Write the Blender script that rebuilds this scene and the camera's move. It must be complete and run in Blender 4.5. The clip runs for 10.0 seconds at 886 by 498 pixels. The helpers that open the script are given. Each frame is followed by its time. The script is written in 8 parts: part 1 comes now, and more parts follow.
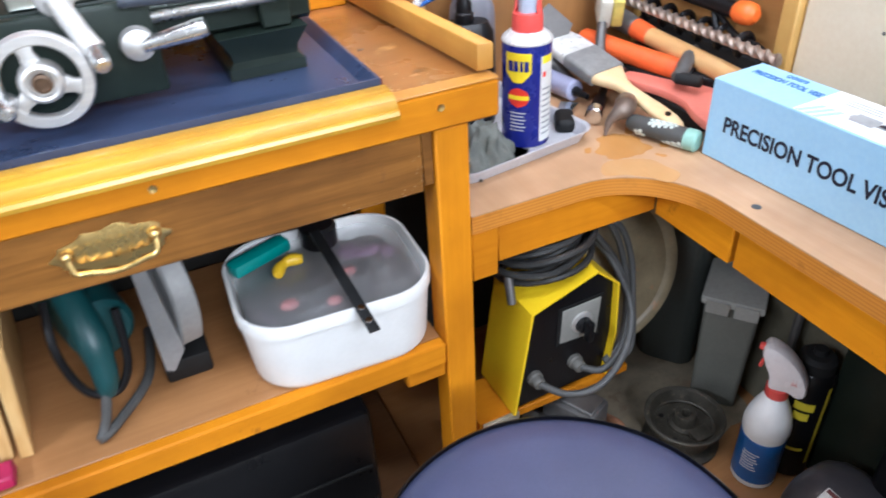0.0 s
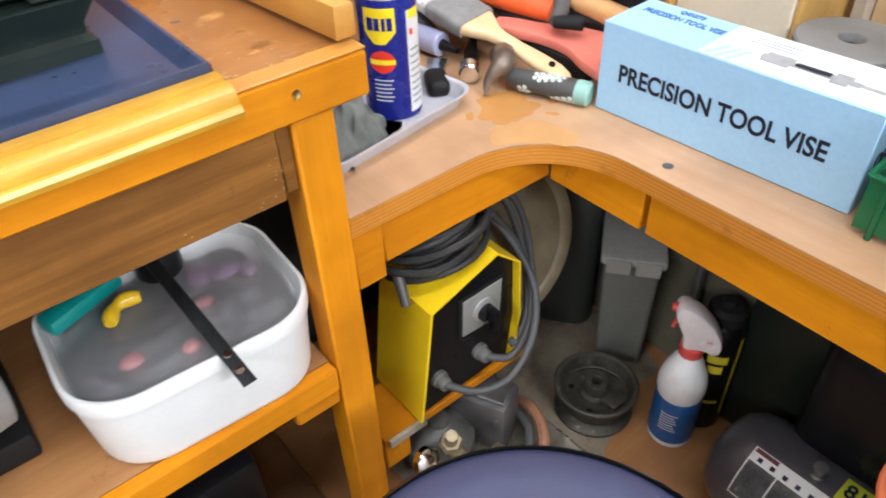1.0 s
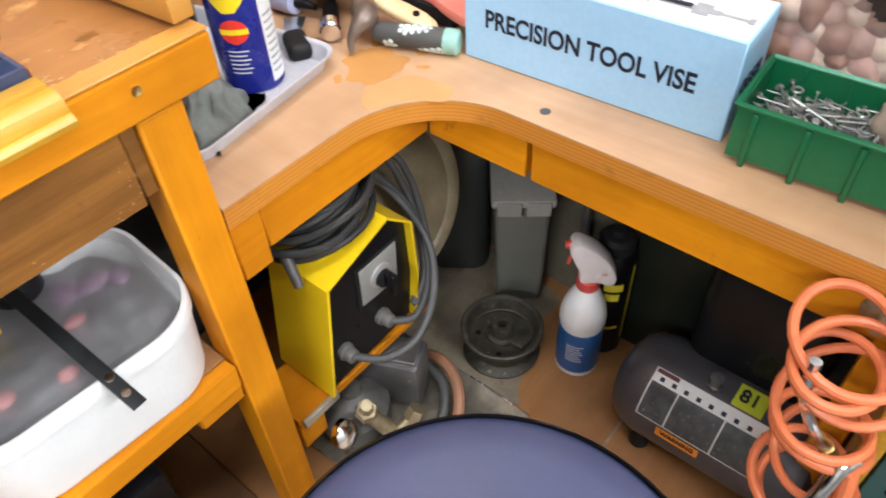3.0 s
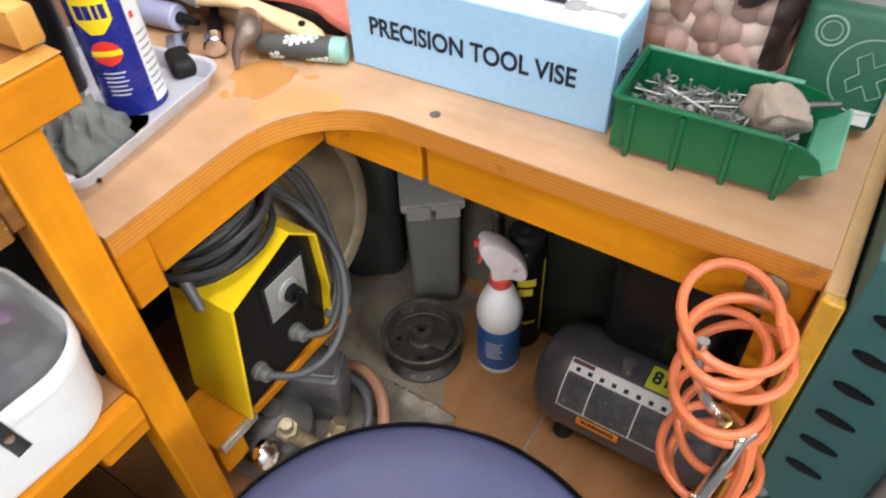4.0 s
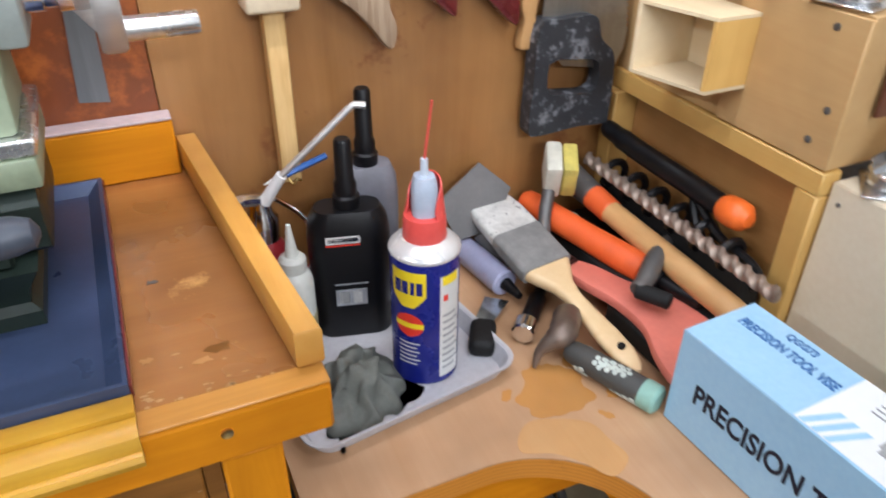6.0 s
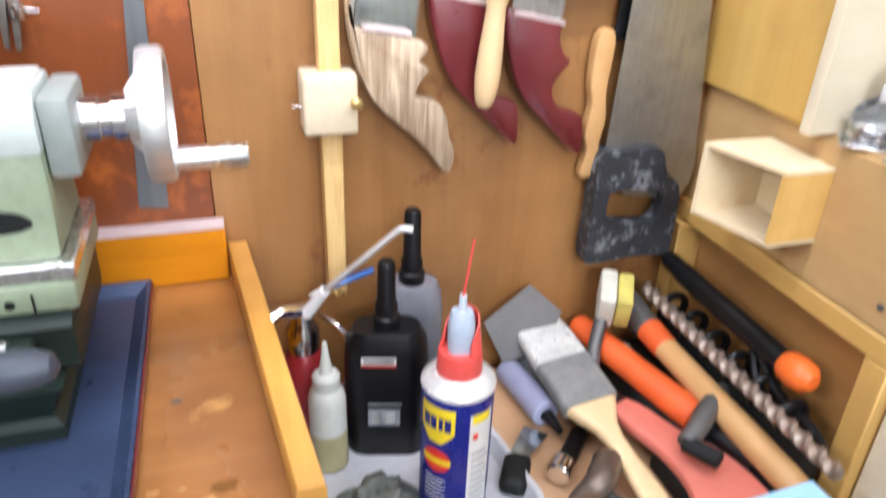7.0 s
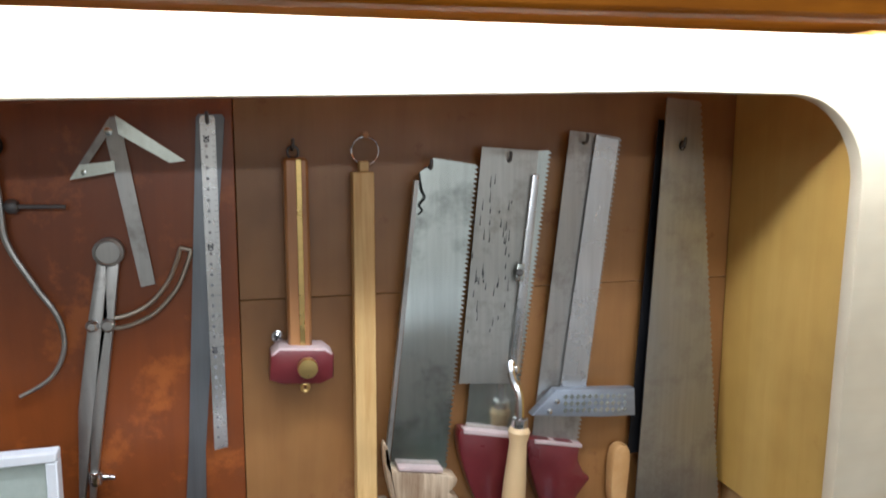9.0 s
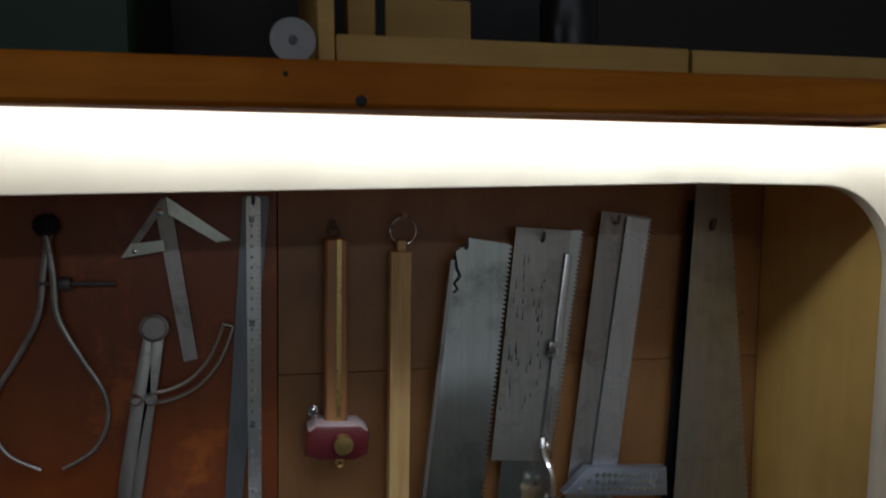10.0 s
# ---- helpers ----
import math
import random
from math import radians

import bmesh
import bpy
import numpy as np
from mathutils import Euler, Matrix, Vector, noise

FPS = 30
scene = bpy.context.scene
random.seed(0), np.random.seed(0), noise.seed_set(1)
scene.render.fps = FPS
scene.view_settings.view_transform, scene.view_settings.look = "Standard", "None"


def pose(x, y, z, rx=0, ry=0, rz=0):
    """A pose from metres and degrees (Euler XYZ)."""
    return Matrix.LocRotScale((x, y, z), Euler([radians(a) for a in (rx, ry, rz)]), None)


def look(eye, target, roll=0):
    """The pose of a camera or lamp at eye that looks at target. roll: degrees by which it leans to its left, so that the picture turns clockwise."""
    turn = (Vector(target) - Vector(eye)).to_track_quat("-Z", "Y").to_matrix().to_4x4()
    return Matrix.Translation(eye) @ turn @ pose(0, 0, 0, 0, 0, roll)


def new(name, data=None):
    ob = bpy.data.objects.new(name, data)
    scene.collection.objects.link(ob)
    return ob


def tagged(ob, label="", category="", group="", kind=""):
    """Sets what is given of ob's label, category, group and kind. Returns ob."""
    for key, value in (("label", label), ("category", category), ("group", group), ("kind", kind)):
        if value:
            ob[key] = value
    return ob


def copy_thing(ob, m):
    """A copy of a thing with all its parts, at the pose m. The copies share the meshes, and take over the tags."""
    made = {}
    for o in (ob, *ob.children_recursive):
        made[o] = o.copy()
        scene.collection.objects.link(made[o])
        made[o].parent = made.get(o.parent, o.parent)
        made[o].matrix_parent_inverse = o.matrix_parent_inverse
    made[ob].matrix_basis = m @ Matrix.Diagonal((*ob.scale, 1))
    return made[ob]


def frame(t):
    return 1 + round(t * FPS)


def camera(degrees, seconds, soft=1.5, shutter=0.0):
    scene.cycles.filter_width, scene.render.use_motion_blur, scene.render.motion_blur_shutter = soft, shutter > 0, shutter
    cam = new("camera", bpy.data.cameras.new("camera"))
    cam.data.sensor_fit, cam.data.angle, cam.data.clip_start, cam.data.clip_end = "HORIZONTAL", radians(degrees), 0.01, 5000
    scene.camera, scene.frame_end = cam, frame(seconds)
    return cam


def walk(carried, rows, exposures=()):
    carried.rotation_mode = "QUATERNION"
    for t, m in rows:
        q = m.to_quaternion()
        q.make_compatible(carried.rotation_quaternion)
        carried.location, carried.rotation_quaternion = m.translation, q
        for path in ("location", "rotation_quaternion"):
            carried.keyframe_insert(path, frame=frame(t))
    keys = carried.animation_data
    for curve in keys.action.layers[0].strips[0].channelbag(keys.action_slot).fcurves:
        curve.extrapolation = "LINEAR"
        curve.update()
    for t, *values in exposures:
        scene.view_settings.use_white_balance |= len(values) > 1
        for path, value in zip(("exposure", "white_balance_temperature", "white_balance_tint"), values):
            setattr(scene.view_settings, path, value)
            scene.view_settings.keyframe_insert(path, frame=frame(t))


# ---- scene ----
cam = camera(63.2, 10.0, 1.8, 0.5)
PATH = [
    (0, (0.042, -0.978, 1.263), (0.712, 0.519, 0.118), -3.3),
    (0.5, (0.078, -0.91, 1.252), (0.877, 0.488, 0.066), -4.2),
    (1, (0.099, -0.828, 1.226), (1.039, 0.382, -0.059), -2.5),
    (1.5, (0.102, -0.788, 1.229), (1.116, 0.308, -0.101), -2.2),
    (2, (0.108, -0.774, 1.237), (1.134, 0.271, -0.124), -2.9),
    (2.2, (0.113, -0.783, 1.239), (1.13, 0.26, -0.132), -3.3),
    (3.5, (0.148, -0.815, 1.232), (1.243, 0.032, -0.211), -3.2),
    (4, (0.163, -0.833, 1.233), (1.316, -0.037, -0.194), -2.8),
    (4.5, (0.204, -0.827, 1.259), (1.437, 0.056, -0.044), -2.5),
    (4.8, (0.246, -0.787, 1.272), (1.430, 0.242, 0.032), -2.3),
    (5, (0.265, -0.775, 1.281), (1.386, 0.367, 0.082), -3.0),
    (5.2, (0.280, -0.755, 1.294), (1.320, 0.488, 0.122), -1.8),
    (5.5, (0.297, -0.732, 1.305), (1.196, 0.657, 0.181), -0.0),
    (5.7, (0.307, -0.719, 1.305), (1.1, 0.741, 0.193), 0.0),
    (6.8, (0.338, -0.669, 1.327), (0.919, 0.96, 0.322), 2.4),
    (7, (0.358, -0.669, 1.349), (0.902, 1.012, 0.411), 2.3),
    (7.5, (0.365, -0.656, 1.426), (0.922, 1.136, 0.737), 1.4),
    (8, (0.355, -0.654, 1.478), (0.916, 1.191, 0.947), 0.9),
    (8.1, (0.353, -0.653, 1.489), (0.914, 1.196, 0.97), 0.8),
    (8.5, (0.348, -0.663, 1.507), (0.897, 1.218, 1.105), 0.3),
    (9, (0.348, -0.68, 1.53), (0.874, 1.229, 1.253), 0.2),
    (9.5, (0.337, -0.685, 1.539), (0.848, 1.237, 1.327), 0.4),
    (10, (0.328, -0.688, 1.559), (0.81, 1.247, 1.418), 0.8),
]
walk(cam, [(t, look(eye, target, roll)) for t, eye, target, roll in PATH],
     exposures=((0.0, -0.14, 5350, 10), (1.0, -0.13, 5750, 10), (4.0, 0.02, 5850, 10), (4.7, -0.36, 5800, 10), (5.5, -0.88, 5700, 10), (7.0, -0.4, 5600, 10), (8.0, -0.85, 5550, 10),
                (8.5, -0.9, 5550, 10), (9.0, -1.6, 5600, 8), (9.5, -2.5, 5600, 8), (10.0, -3.5, 5500, 8)))

# ---- light ----
world = bpy.data.worlds.new("world")
scene.world = world
world.use_nodes = True
world.node_tree.nodes["Background"].inputs[0].default_value = (1.0, 0.93, 0.82, 1)
world.node_tree.nodes["Background"].inputs[1].default_value = 0.02


def area_lamp(name, m, sx, sy, watts, colour):
    d = bpy.data.lights.new(name, "AREA")
    d.shape, d.size, d.size_y, d.energy, d.color = "RECTANGLE", sx, sy, watts, colour
    ob = new(name, d)
    ob.matrix_world = m
    return ob


# unseen ceiling tubes, rear one added fill; light strip under the shelf beam
area_lamp("unseen_ceiling_tube", look((0.30, -1.05, 2.36), (0.42, -0.80, 0.0)), 1.5, 0.16, 20.5, (1.0, 0.97, 0.94))
area_lamp("unseen_ceiling_tube", look((-1.75, -1.15, 2.36), (-1.1, -1.05, 0.0)), 1.5, 0.16, 54, (1.0, 0.97, 0.94))
# rear lamp is added to brighten the tool wall below the shelf
area_lamp("unseen_ceiling_tube", look((0.35, -3.0, 2.36), (0.35, -2.6, 0.0)), 1.5, 0.16, 122, (1.0, 0.97, 0.94))
area_lamp("strip_light", look((0.0, -0.2325, 1.6215), (0.0, -0.1865, 1.585)), 1.95, 0.008, 18.5, (1.0, 0.98, 0.97))


# ---- materials ----
def start(name):
    m = bpy.data.materials.new(name)
    m.use_nodes = True
    nt = m.node_tree
    return m, nt, nt.nodes["Principled BSDF"]


def node(nt, kind, **kw):
    n = nt.nodes.new(kind)
    for k, v in kw.items():
        n.inputs[k].default_value = v
    return n


def coords(nt, scale=(1, 1, 1)):
    tc = nt.nodes.new("ShaderNodeTexCoord")
    mp = nt.nodes.new("ShaderNodeMapping")
    mp.inputs["Scale"].default_value = scale
    info = nt.nodes.new("ShaderNodeObjectInfo")
    mul = nt.nodes.new("ShaderNodeMath")
    mul.operation = "MULTIPLY"
    mul.inputs[1].default_value = 3.7
    nt.links.new(info.outputs["Random"], mul.inputs[0])
    nt.links.new(mul.outputs[0], mp.inputs["Location"])
    nt.links.new(tc.outputs["Object"], mp.inputs["Vector"])
    return mp.outputs[0]


def blend(nt, fac, a, b, mode="MIX"):
    n = nt.nodes.new("ShaderNodeMix")
    n.data_type, n.blend_type = "RGBA", mode
    for i, v in ((0, fac), (6, a), (7, b)):
        if hasattr(v, "links"):
            nt.links.new(v, n.inputs[i])
        else:
            n.inputs[i].default_value = v if i == 0 else (*v[:3], 1)
    return n.outputs[2]


def ramp(nt, src, lo, hi):
    n = nt.nodes.new("ShaderNodeMapRange")
    n.inputs[1].default_value, n.inputs[2].default_value = lo, hi
    nt.links.new(src, n.inputs[0])
    return n.outputs[0]


def noise_tex(nt, vec, scale, detail=4, rough=0.6, dist=0.0):
    n = node(nt, "ShaderNodeTexNoise", Scale=scale, Detail=detail, Roughness=rough, Distortion=dist)
    nt.links.new(vec, n.inputs["Vector"])
    return n.outputs["Fac"]


def bumped(nt, bsdf, src, strength, dist=0.001):
    b = node(nt, "ShaderNodeBump", Strength=strength, Distance=dist)
    nt.links.new(src, b.inputs["Height"])
    nt.links.new(b.outputs[0], bsdf.inputs["Normal"])


def paint(name, col, rough=0.5, metal=0.0, var=0.25, scale=9, bump=0.15, grain=160, worn=None, wear=0.62, coat=0.0):
    """A painted, moulded or metal surface: broad tone changes, fine grain, and worn or dirty patches."""
    m, nt, b = start(name)
    v = coords(nt)
    broad, fine = noise_tex(nt, v, scale, 5, 0.65), noise_tex(nt, v, grain, 3)
    dark = [c * (1 - var) for c in col]
    c = blend(nt, ramp(nt, broad, 0.35, 0.65), dark, col)
    c = blend(nt, 0.12, c, fine, "OVERLAY")
    if worn:
        c = blend(nt, ramp(nt, noise_tex(nt, v, scale * 2.7, 6, 0.7), wear, wear + 0.08), c, worn)
    nt.links.new(c, b.inputs["Base Color"])
    nt.links.new(blend(nt, ramp(nt, broad, 0.3, 0.7), [rough * 0.8] * 3, [min(1, rough * 1.25)] * 3), b.inputs["Roughness"])
    b.inputs["Metallic"].default_value = metal
    b.inputs["Coat Weight"].default_value = coat
    b.inputs["Specular IOR Level"].default_value = 0.28 if max(col) < 0.05 else 0.5
    bumped(nt, b, fine, bump, 0.0006)
    return m


def wood(name, light, dark, axis="X", fine=60, rough=0.45, coat=0.0, stain=None, amount=0.66, bands=0.5, sheen=0.5):
    """Timber or veneer with its grain along one axis."""
    m, nt, b = start(name)
    s = [1.0, 1.0, 1.0]
    s["XYZ".index(axis)] = 0.07
    v = coords(nt, s)
    v1 = coords(nt)
    grain = noise_tex(nt, v, fine, 6, 0.7, 0.6)
    figure = noise_tex(nt, v, fine * 0.22, 3, 0.5, 1.6)
    c = blend(nt, ramp(nt, grain, 0.3, 0.7), dark, light)
    c = blend(nt, bands * 0.6, c, blend(nt, ramp(nt, figure, 0.4, 0.6), dark, light))
    broad = noise_tex(nt, v1, 4, 4, 0.6)
    c = blend(nt, ramp(nt, broad, 0.42, 0.8), c, [x * 0.62 for x in dark])
    if stain:
        c = blend(nt, ramp(nt, noise_tex(nt, v1, 14, 6, 0.7), amount, amount + 0.1), c, stain)
    nt.links.new(c, b.inputs["Base Color"])
    nt.links.new(blend(nt, ramp(nt, broad, 0.3, 0.7), [rough * 0.75] * 3, [min(1, rough * 1.3)] * 3), b.inputs["Roughness"])
    b.inputs["Coat Weight"].default_value = coat
    b.inputs["Coat Roughness"].default_value = 0.25
    b.inputs["Specular IOR Level"].default_value = sheen
    bumped(nt, b, grain, 0.18, 0.0008)
    return m


def layered(name, light, dark, lines):
    """The cut edge of plywood: thin layers one above another."""
    m, nt, b = start(name)
    tc = nt.nodes.new("ShaderNodeTexCoord")
    w = node(nt, "ShaderNodeTexWave", Scale=lines, Distortion=0.35, Detail=2)
    w.bands_direction = "Z"
    nt.links.new(tc.outputs["Object"], w.inputs["Vector"])
    v = coords(nt)
    c = blend(nt, ramp(nt, w.outputs["Fac"], 0.15, 0.6), dark, light)
    c = blend(nt, ramp(nt, noise_tex(nt, v, 22, 5), 0.55, 0.75), c, [x * 0.55 for x in dark])
    nt.links.new(c, b.inputs["Base Color"])
    b.inputs["Roughness"].default_value = 0.42
    bumped(nt, b, w.outputs["Fac"], 0.08, 0.001)
    return m


def steel(name, col, rough=0.3, axis="Z", rust=(0.12, 0.10, 0.08), amount=0.6, metal=0.95, scale=20):
    """Brushed tool steel with tarnish."""
    m, nt, b = start(name)
    s = [1.0, 1.0, 1.0]
    s["XYZ".index(axis)] = 0.05
    brushed, v = noise_tex(nt, coords(nt, s), 220, 3), coords(nt)
    blot = noise_tex(nt, v, scale, 6, 0.7)
    c = blend(nt, ramp(nt, brushed, 0.3, 0.7), [x * 0.86 for x in col], col)
    c = blend(nt, ramp(nt, blot, amount, amount + 0.22), c, rust)
    nt.links.new(c, b.inputs["Base Color"])
    nt.links.new(blend(nt, ramp(nt, blot, 0.35, 0.75), [rough] * 3, [min(1, rough * 1.6)] * 3), b.inputs["Roughness"])
    b.inputs["Metallic"].default_value = metal
    bumped(nt, b, brushed, 0.03, 0.0004)
    return m


def clear(name, col, rough=0.1, weight=0.9, alpha=1.0):
    m, nt, b = start(name)
    b.inputs["Base Color"].default_value = (*col, 1)
    b.inputs["Roughness"].default_value = rough
    b.inputs["Transmission Weight"].default_value = weight
    b.inputs["IOR"].default_value = 1.35
    b.inputs["Alpha"].default_value = alpha
    bumped(nt, b, noise_tex(nt, coords(nt), 40, 4), 0.12, 0.001)
    return m


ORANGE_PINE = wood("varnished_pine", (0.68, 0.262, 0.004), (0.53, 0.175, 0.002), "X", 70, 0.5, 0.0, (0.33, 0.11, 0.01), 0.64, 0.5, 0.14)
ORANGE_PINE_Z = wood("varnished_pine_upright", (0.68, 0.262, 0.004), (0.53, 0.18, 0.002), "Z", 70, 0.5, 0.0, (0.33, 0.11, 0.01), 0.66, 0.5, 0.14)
# same varnish, lighter: side light on the bench return is put into the colour
ORANGE_PINE_Y_LIT = wood("varnished_pine_lit_return", (0.80, 0.325, 0.004), (0.64, 0.225, 0.002), "Y", 70, 0.5, 0.0, (0.33, 0.11, 0.01), 0.64, 0.5, 0.14)
YELLOW_PINE = wood("yellow_pine", (0.82, 0.50, 0.045), (0.62, 0.31, 0.012), "X", 260, 0.30, 0.3)
YELLOW_PINE_Y = wood("yellow_pine_lip", (0.74, 0.41, 0.09), (0.58, 0.27, 0.04), "Y", 55, 0.36, 0.3)
DRAWER_PLY = wood("brown_plywood", (0.30, 0.130, 0.024), (0.15, 0.060, 0.010), "X", 170, 0.5, 0.03, (0.12, 0.05, 0.02), 0.66, 0.8, 0.25)
TOP_PLY = wood("worn_table_ply", (0.46, 0.205, 0.055), (0.30, 0.120, 0.030), "X", 45, 0.24, 0.4, (0.54, 0.29, 0.090), 0.62, 0.5)
SHELF_PLY = wood("shelf_ply", (0.42, 0.21, 0.08), (0.30, 0.135, 0.045), "X", 45, 0.40, 0.2, (0.16, 0.07, 0.025), 0.66, 0.3)
BENCH_TOP = wood("bench_ply", (0.60, 0.385, 0.225), (0.50, 0.285, 0.140), "Y", 34, 0.44, 0.15, (0.55, 0.22, 0.04), 0.70, 0.25)
BENCH_EDGE = layered("plywood_edge", (0.58, 0.235, 0.028), (0.49, 0.185, 0.022), 68)
WALL_PLY = wood("tool_wall_ply", (0.38, 0.190, 0.062), (0.25, 0.113, 0.033), "Z", 22, 0.38, 0.2, (0.19, 0.07, 0.02), 0.60, 0.5)
WALL_RED = wood("red_stained_ply", (0.30, 0.080, 0.013), (0.18, 0.042, 0.008), "Z", 18, 0.36, 0.25, (0.335, 0.092, 0.015), 0.55, 0.6)
SIDE_YELLOW = wood("yellow_side_panel", (0.64, 0.42, 0.115), (0.54, 0.32, 0.07), "Z", 24, 0.45, 0.1, (0.47, 0.265, 0.055), 0.60, 0.35)
SIDE_PLY = wood("plain_side_ply", (0.62, 0.41, 0.18), (0.53, 0.32, 0.125), "Y", 26, 0.5, 0.05, (0.38, 0.17, 0.05), 0.70, 0.3)
BATTEN = wood("pale_pine_batten", (0.74, 0.48, 0.15), (0.62, 0.36, 0.09), "Y", 50, 0.45)
BATTEN_Z = wood("pale_pine_batten_upright", (0.74, 0.48, 0.15), (0.60, 0.34, 0.085), "Z", 50, 0.45)
PINE_STRIP = wood("raw_pine_strip", (0.78, 0.55, 0.24), (0.56, 0.32, 0.10), "Z", 300, 0.55, 0.0, None, 0.66, 0.9)
BIRCH = wood("birch_ply", (0.80, 0.68, 0.46), (0.72, 0.57, 0.34), "Y", 40, 0.55)
BEAM = wood("dark_beam", (0.42, 0.140, 0.005), (0.27, 0.078, 0.003), "X", 120, 0.55, 0.0, None, 0.66, 0.6, 0.1)
FASCIA = wood("pale_varnished_ply", (0.81, 0.73, 0.54), (0.77, 0.66, 0.46), "X", 40, 0.42, 0.1, None, 0.7, 0.2)
WHITE_PAINT = paint("white_paint", (0.80, 0.79, 0.76), 0.5, 0, 0.06, 6, 0.1)
CREAM = paint("cream_panel", (0.74, 0.66, 0.52), 0.55, 0, 0.1, 5, 0.15, worn=(0.5, 0.42, 0.3), wear=0.72)
# near-black: shade above the shelf is put into the plaster colour
DARK_WALL = paint("shaded_plaster", (0.030, 0.028, 0.025), 0.8, 0, 0.3, 6, 0.4)
PALE_DIRT = paint("dusty_sheet_metal", (0.52, 0.47, 0.36), 0.36, 0.4, 0.55, 10, 0.3, worn=(0.2, 0.15, 0.1))
FLOOR_MAT = paint("workshop_floor", (0.10, 0.098, 0.095), 0.7, 0, 0.3, 5, 0.4)
ROOM_WALL = paint("room_wall", (0.48, 0.45, 0.39), 0.7, 0, 0.1, 3, 0.2)
STEEL = steel("tool_steel", (0.70, 0.75, 0.70), 0.13, "Z", (0.20, 0.21, 0.195), 0.53, 0.97, 10)
STEEL_DARK = steel("tarnished_steel", (0.46, 0.45, 0.42), 0.34, "Z", (0.22, 0.20, 0.17), 0.52, 0.92)
OLD_PLATE = steel("old_saw_plate", (0.42, 0.43, 0.41), 0.30, "Z", (0.25, 0.235, 0.205), 0.48, 0.9, 9)
COIL_RUBBER = paint("black_cable", (0.030, 0.030, 0.029), 0.45, 0, 0.3, 20, 0.15, worn=(0.10, 0.095, 0.085), wear=0.66)
WORN_EDGE = wood("worn_board_top", (0.62, 0.30, 0.055), (0.44, 0.185, 0.03), "X", 90, 0.35, 0.25, (0.66, 0.44, 0.20), 0.56, 0.5)
DULL_BRASS = steel("dull_brass", (0.42, 0.35, 0.22), 0.42, "Z", (0.20, 0.16, 0.10), 0.5, 0.85, 40)
STEEL_BRIGHT = steel("bright_steel", (0.76, 0.77, 0.77), 0.22, "Z", (0.4, 0.38, 0.35), 0.7)
STEEL_BLUE = steel("blued_blade", (0.22, 0.235, 0.25), 0.36, "Z", (0.12, 0.11, 0.1), 0.62, 0.85)
ALU = steel("cast_aluminium", (0.74, 0.73, 0.71), 0.46, "X", (0.5, 0.48, 0.45), 0.62)
CHROME = steel("chrome", (0.82, 0.82, 0.83), 0.12, "Z", (0.6, 0.6, 0.6), 0.75, 1.0)
IRON = paint("grey_iron", (0.17, 0.165, 0.16), 0.5, 0.6, 0.3, 18, 0.3, worn=(0.30, 0.24, 0.18))
BRASS = steel("brass", (0.80, 0.58, 0.22), 0.24, "X", (0.4, 0.26, 0.08), 0.62, 1.0)
BLACK = paint("black_plastic", (0.006, 0.006, 0.007), 0.32, 0, 0.2, 12, 0.15)
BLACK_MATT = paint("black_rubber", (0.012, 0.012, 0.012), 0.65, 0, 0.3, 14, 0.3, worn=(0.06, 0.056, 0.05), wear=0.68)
GREY_RUBBER = paint("grey_cable", (0.075, 0.075, 0.072), 0.55, 0, 0.25, 20, 0.2, worn=(0.2, 0.19, 0.17), wear=0.66)
MAROON = paint("maroon_lacquer", (0.135, 0.016, 0.020), 0.3, 0, 0.25, 12, 0.05, coat=0.5)
PALE_EDGE = paint("pale_top_edge", (0.56, 0.44, 0.42), 0.6, 0, 0.2, 30, 0.2)
SPALTED = wood("spalted_beech", (0.82, 0.66, 0.46), (0.25, 0.155, 0.085), "Z", 380, 0.45, 0.2, (0.48, 0.34, 0.18), 0.60, 1.0)
HANDLE_WOOD = wood("pale_handle_wood", (0.74, 0.56, 0.32), (0.64, 0.44, 0.22), "Z", 40, 0.4, 0.2)
ASH = wood("ash_handle", (0.66, 0.41, 0.18), (0.54, 0.29, 0.10), "Y", 60, 0.42, 0.1)


# ---- mesh helpers ----
def box(bm, x0, x1, y0, y1, z0, z1, bev=0.0015, seg=1, m=None):
    vs = bmesh.ops.create_cube(bm, size=1)["verts"]
    bmesh.ops.scale(bm, vec=(x1 - x0, y1 - y0, z1 - z0), verts=vs)
    bmesh.ops.translate(bm, vec=((x0 + x1) / 2, (y0 + y1) / 2, (z0 + z1) / 2), verts=vs)
    if m:
        bmesh.ops.transform(bm, matrix=m, verts=vs)
    if bev:
        bmesh.ops.bevel(bm, geom=list({e for v in vs for e in v.link_edges}), offset=bev, segments=seg, affect="EDGES", profile=0.5)


def rings(bm, loops, close=False, caps=True):
    """Skin a row of loops, each a list of points."""
    vs = [[bm.verts.new(p) for p in loop] for loop in loops]
    n = len(vs[0])
    pairs = list(zip(vs, vs[1:])) + ([(vs[-1], vs[0])] if close else [])
    for a, b in pairs:
        for i in range(n):
            bm.faces.new((a[i], a[(i + 1) % n], b[(i + 1) % n], b[i]))
    if caps and not close:
        bm.faces.new(vs[0][::-1])
        bm.faces.new(vs[-1])


def revolve(bm, prof, seg=28, m=None, sx=1.0, sy=1.0):
    """A turned body from (radius, height) pairs."""
    m = m or Matrix()
    rings(bm, [[m @ Vector((sx * max(r, 1e-5) * math.cos(a), sy * max(r, 1e-5) * math.sin(a), z))
                for a in (2 * math.pi * i / seg for i in range(seg))] for r, z in prof])


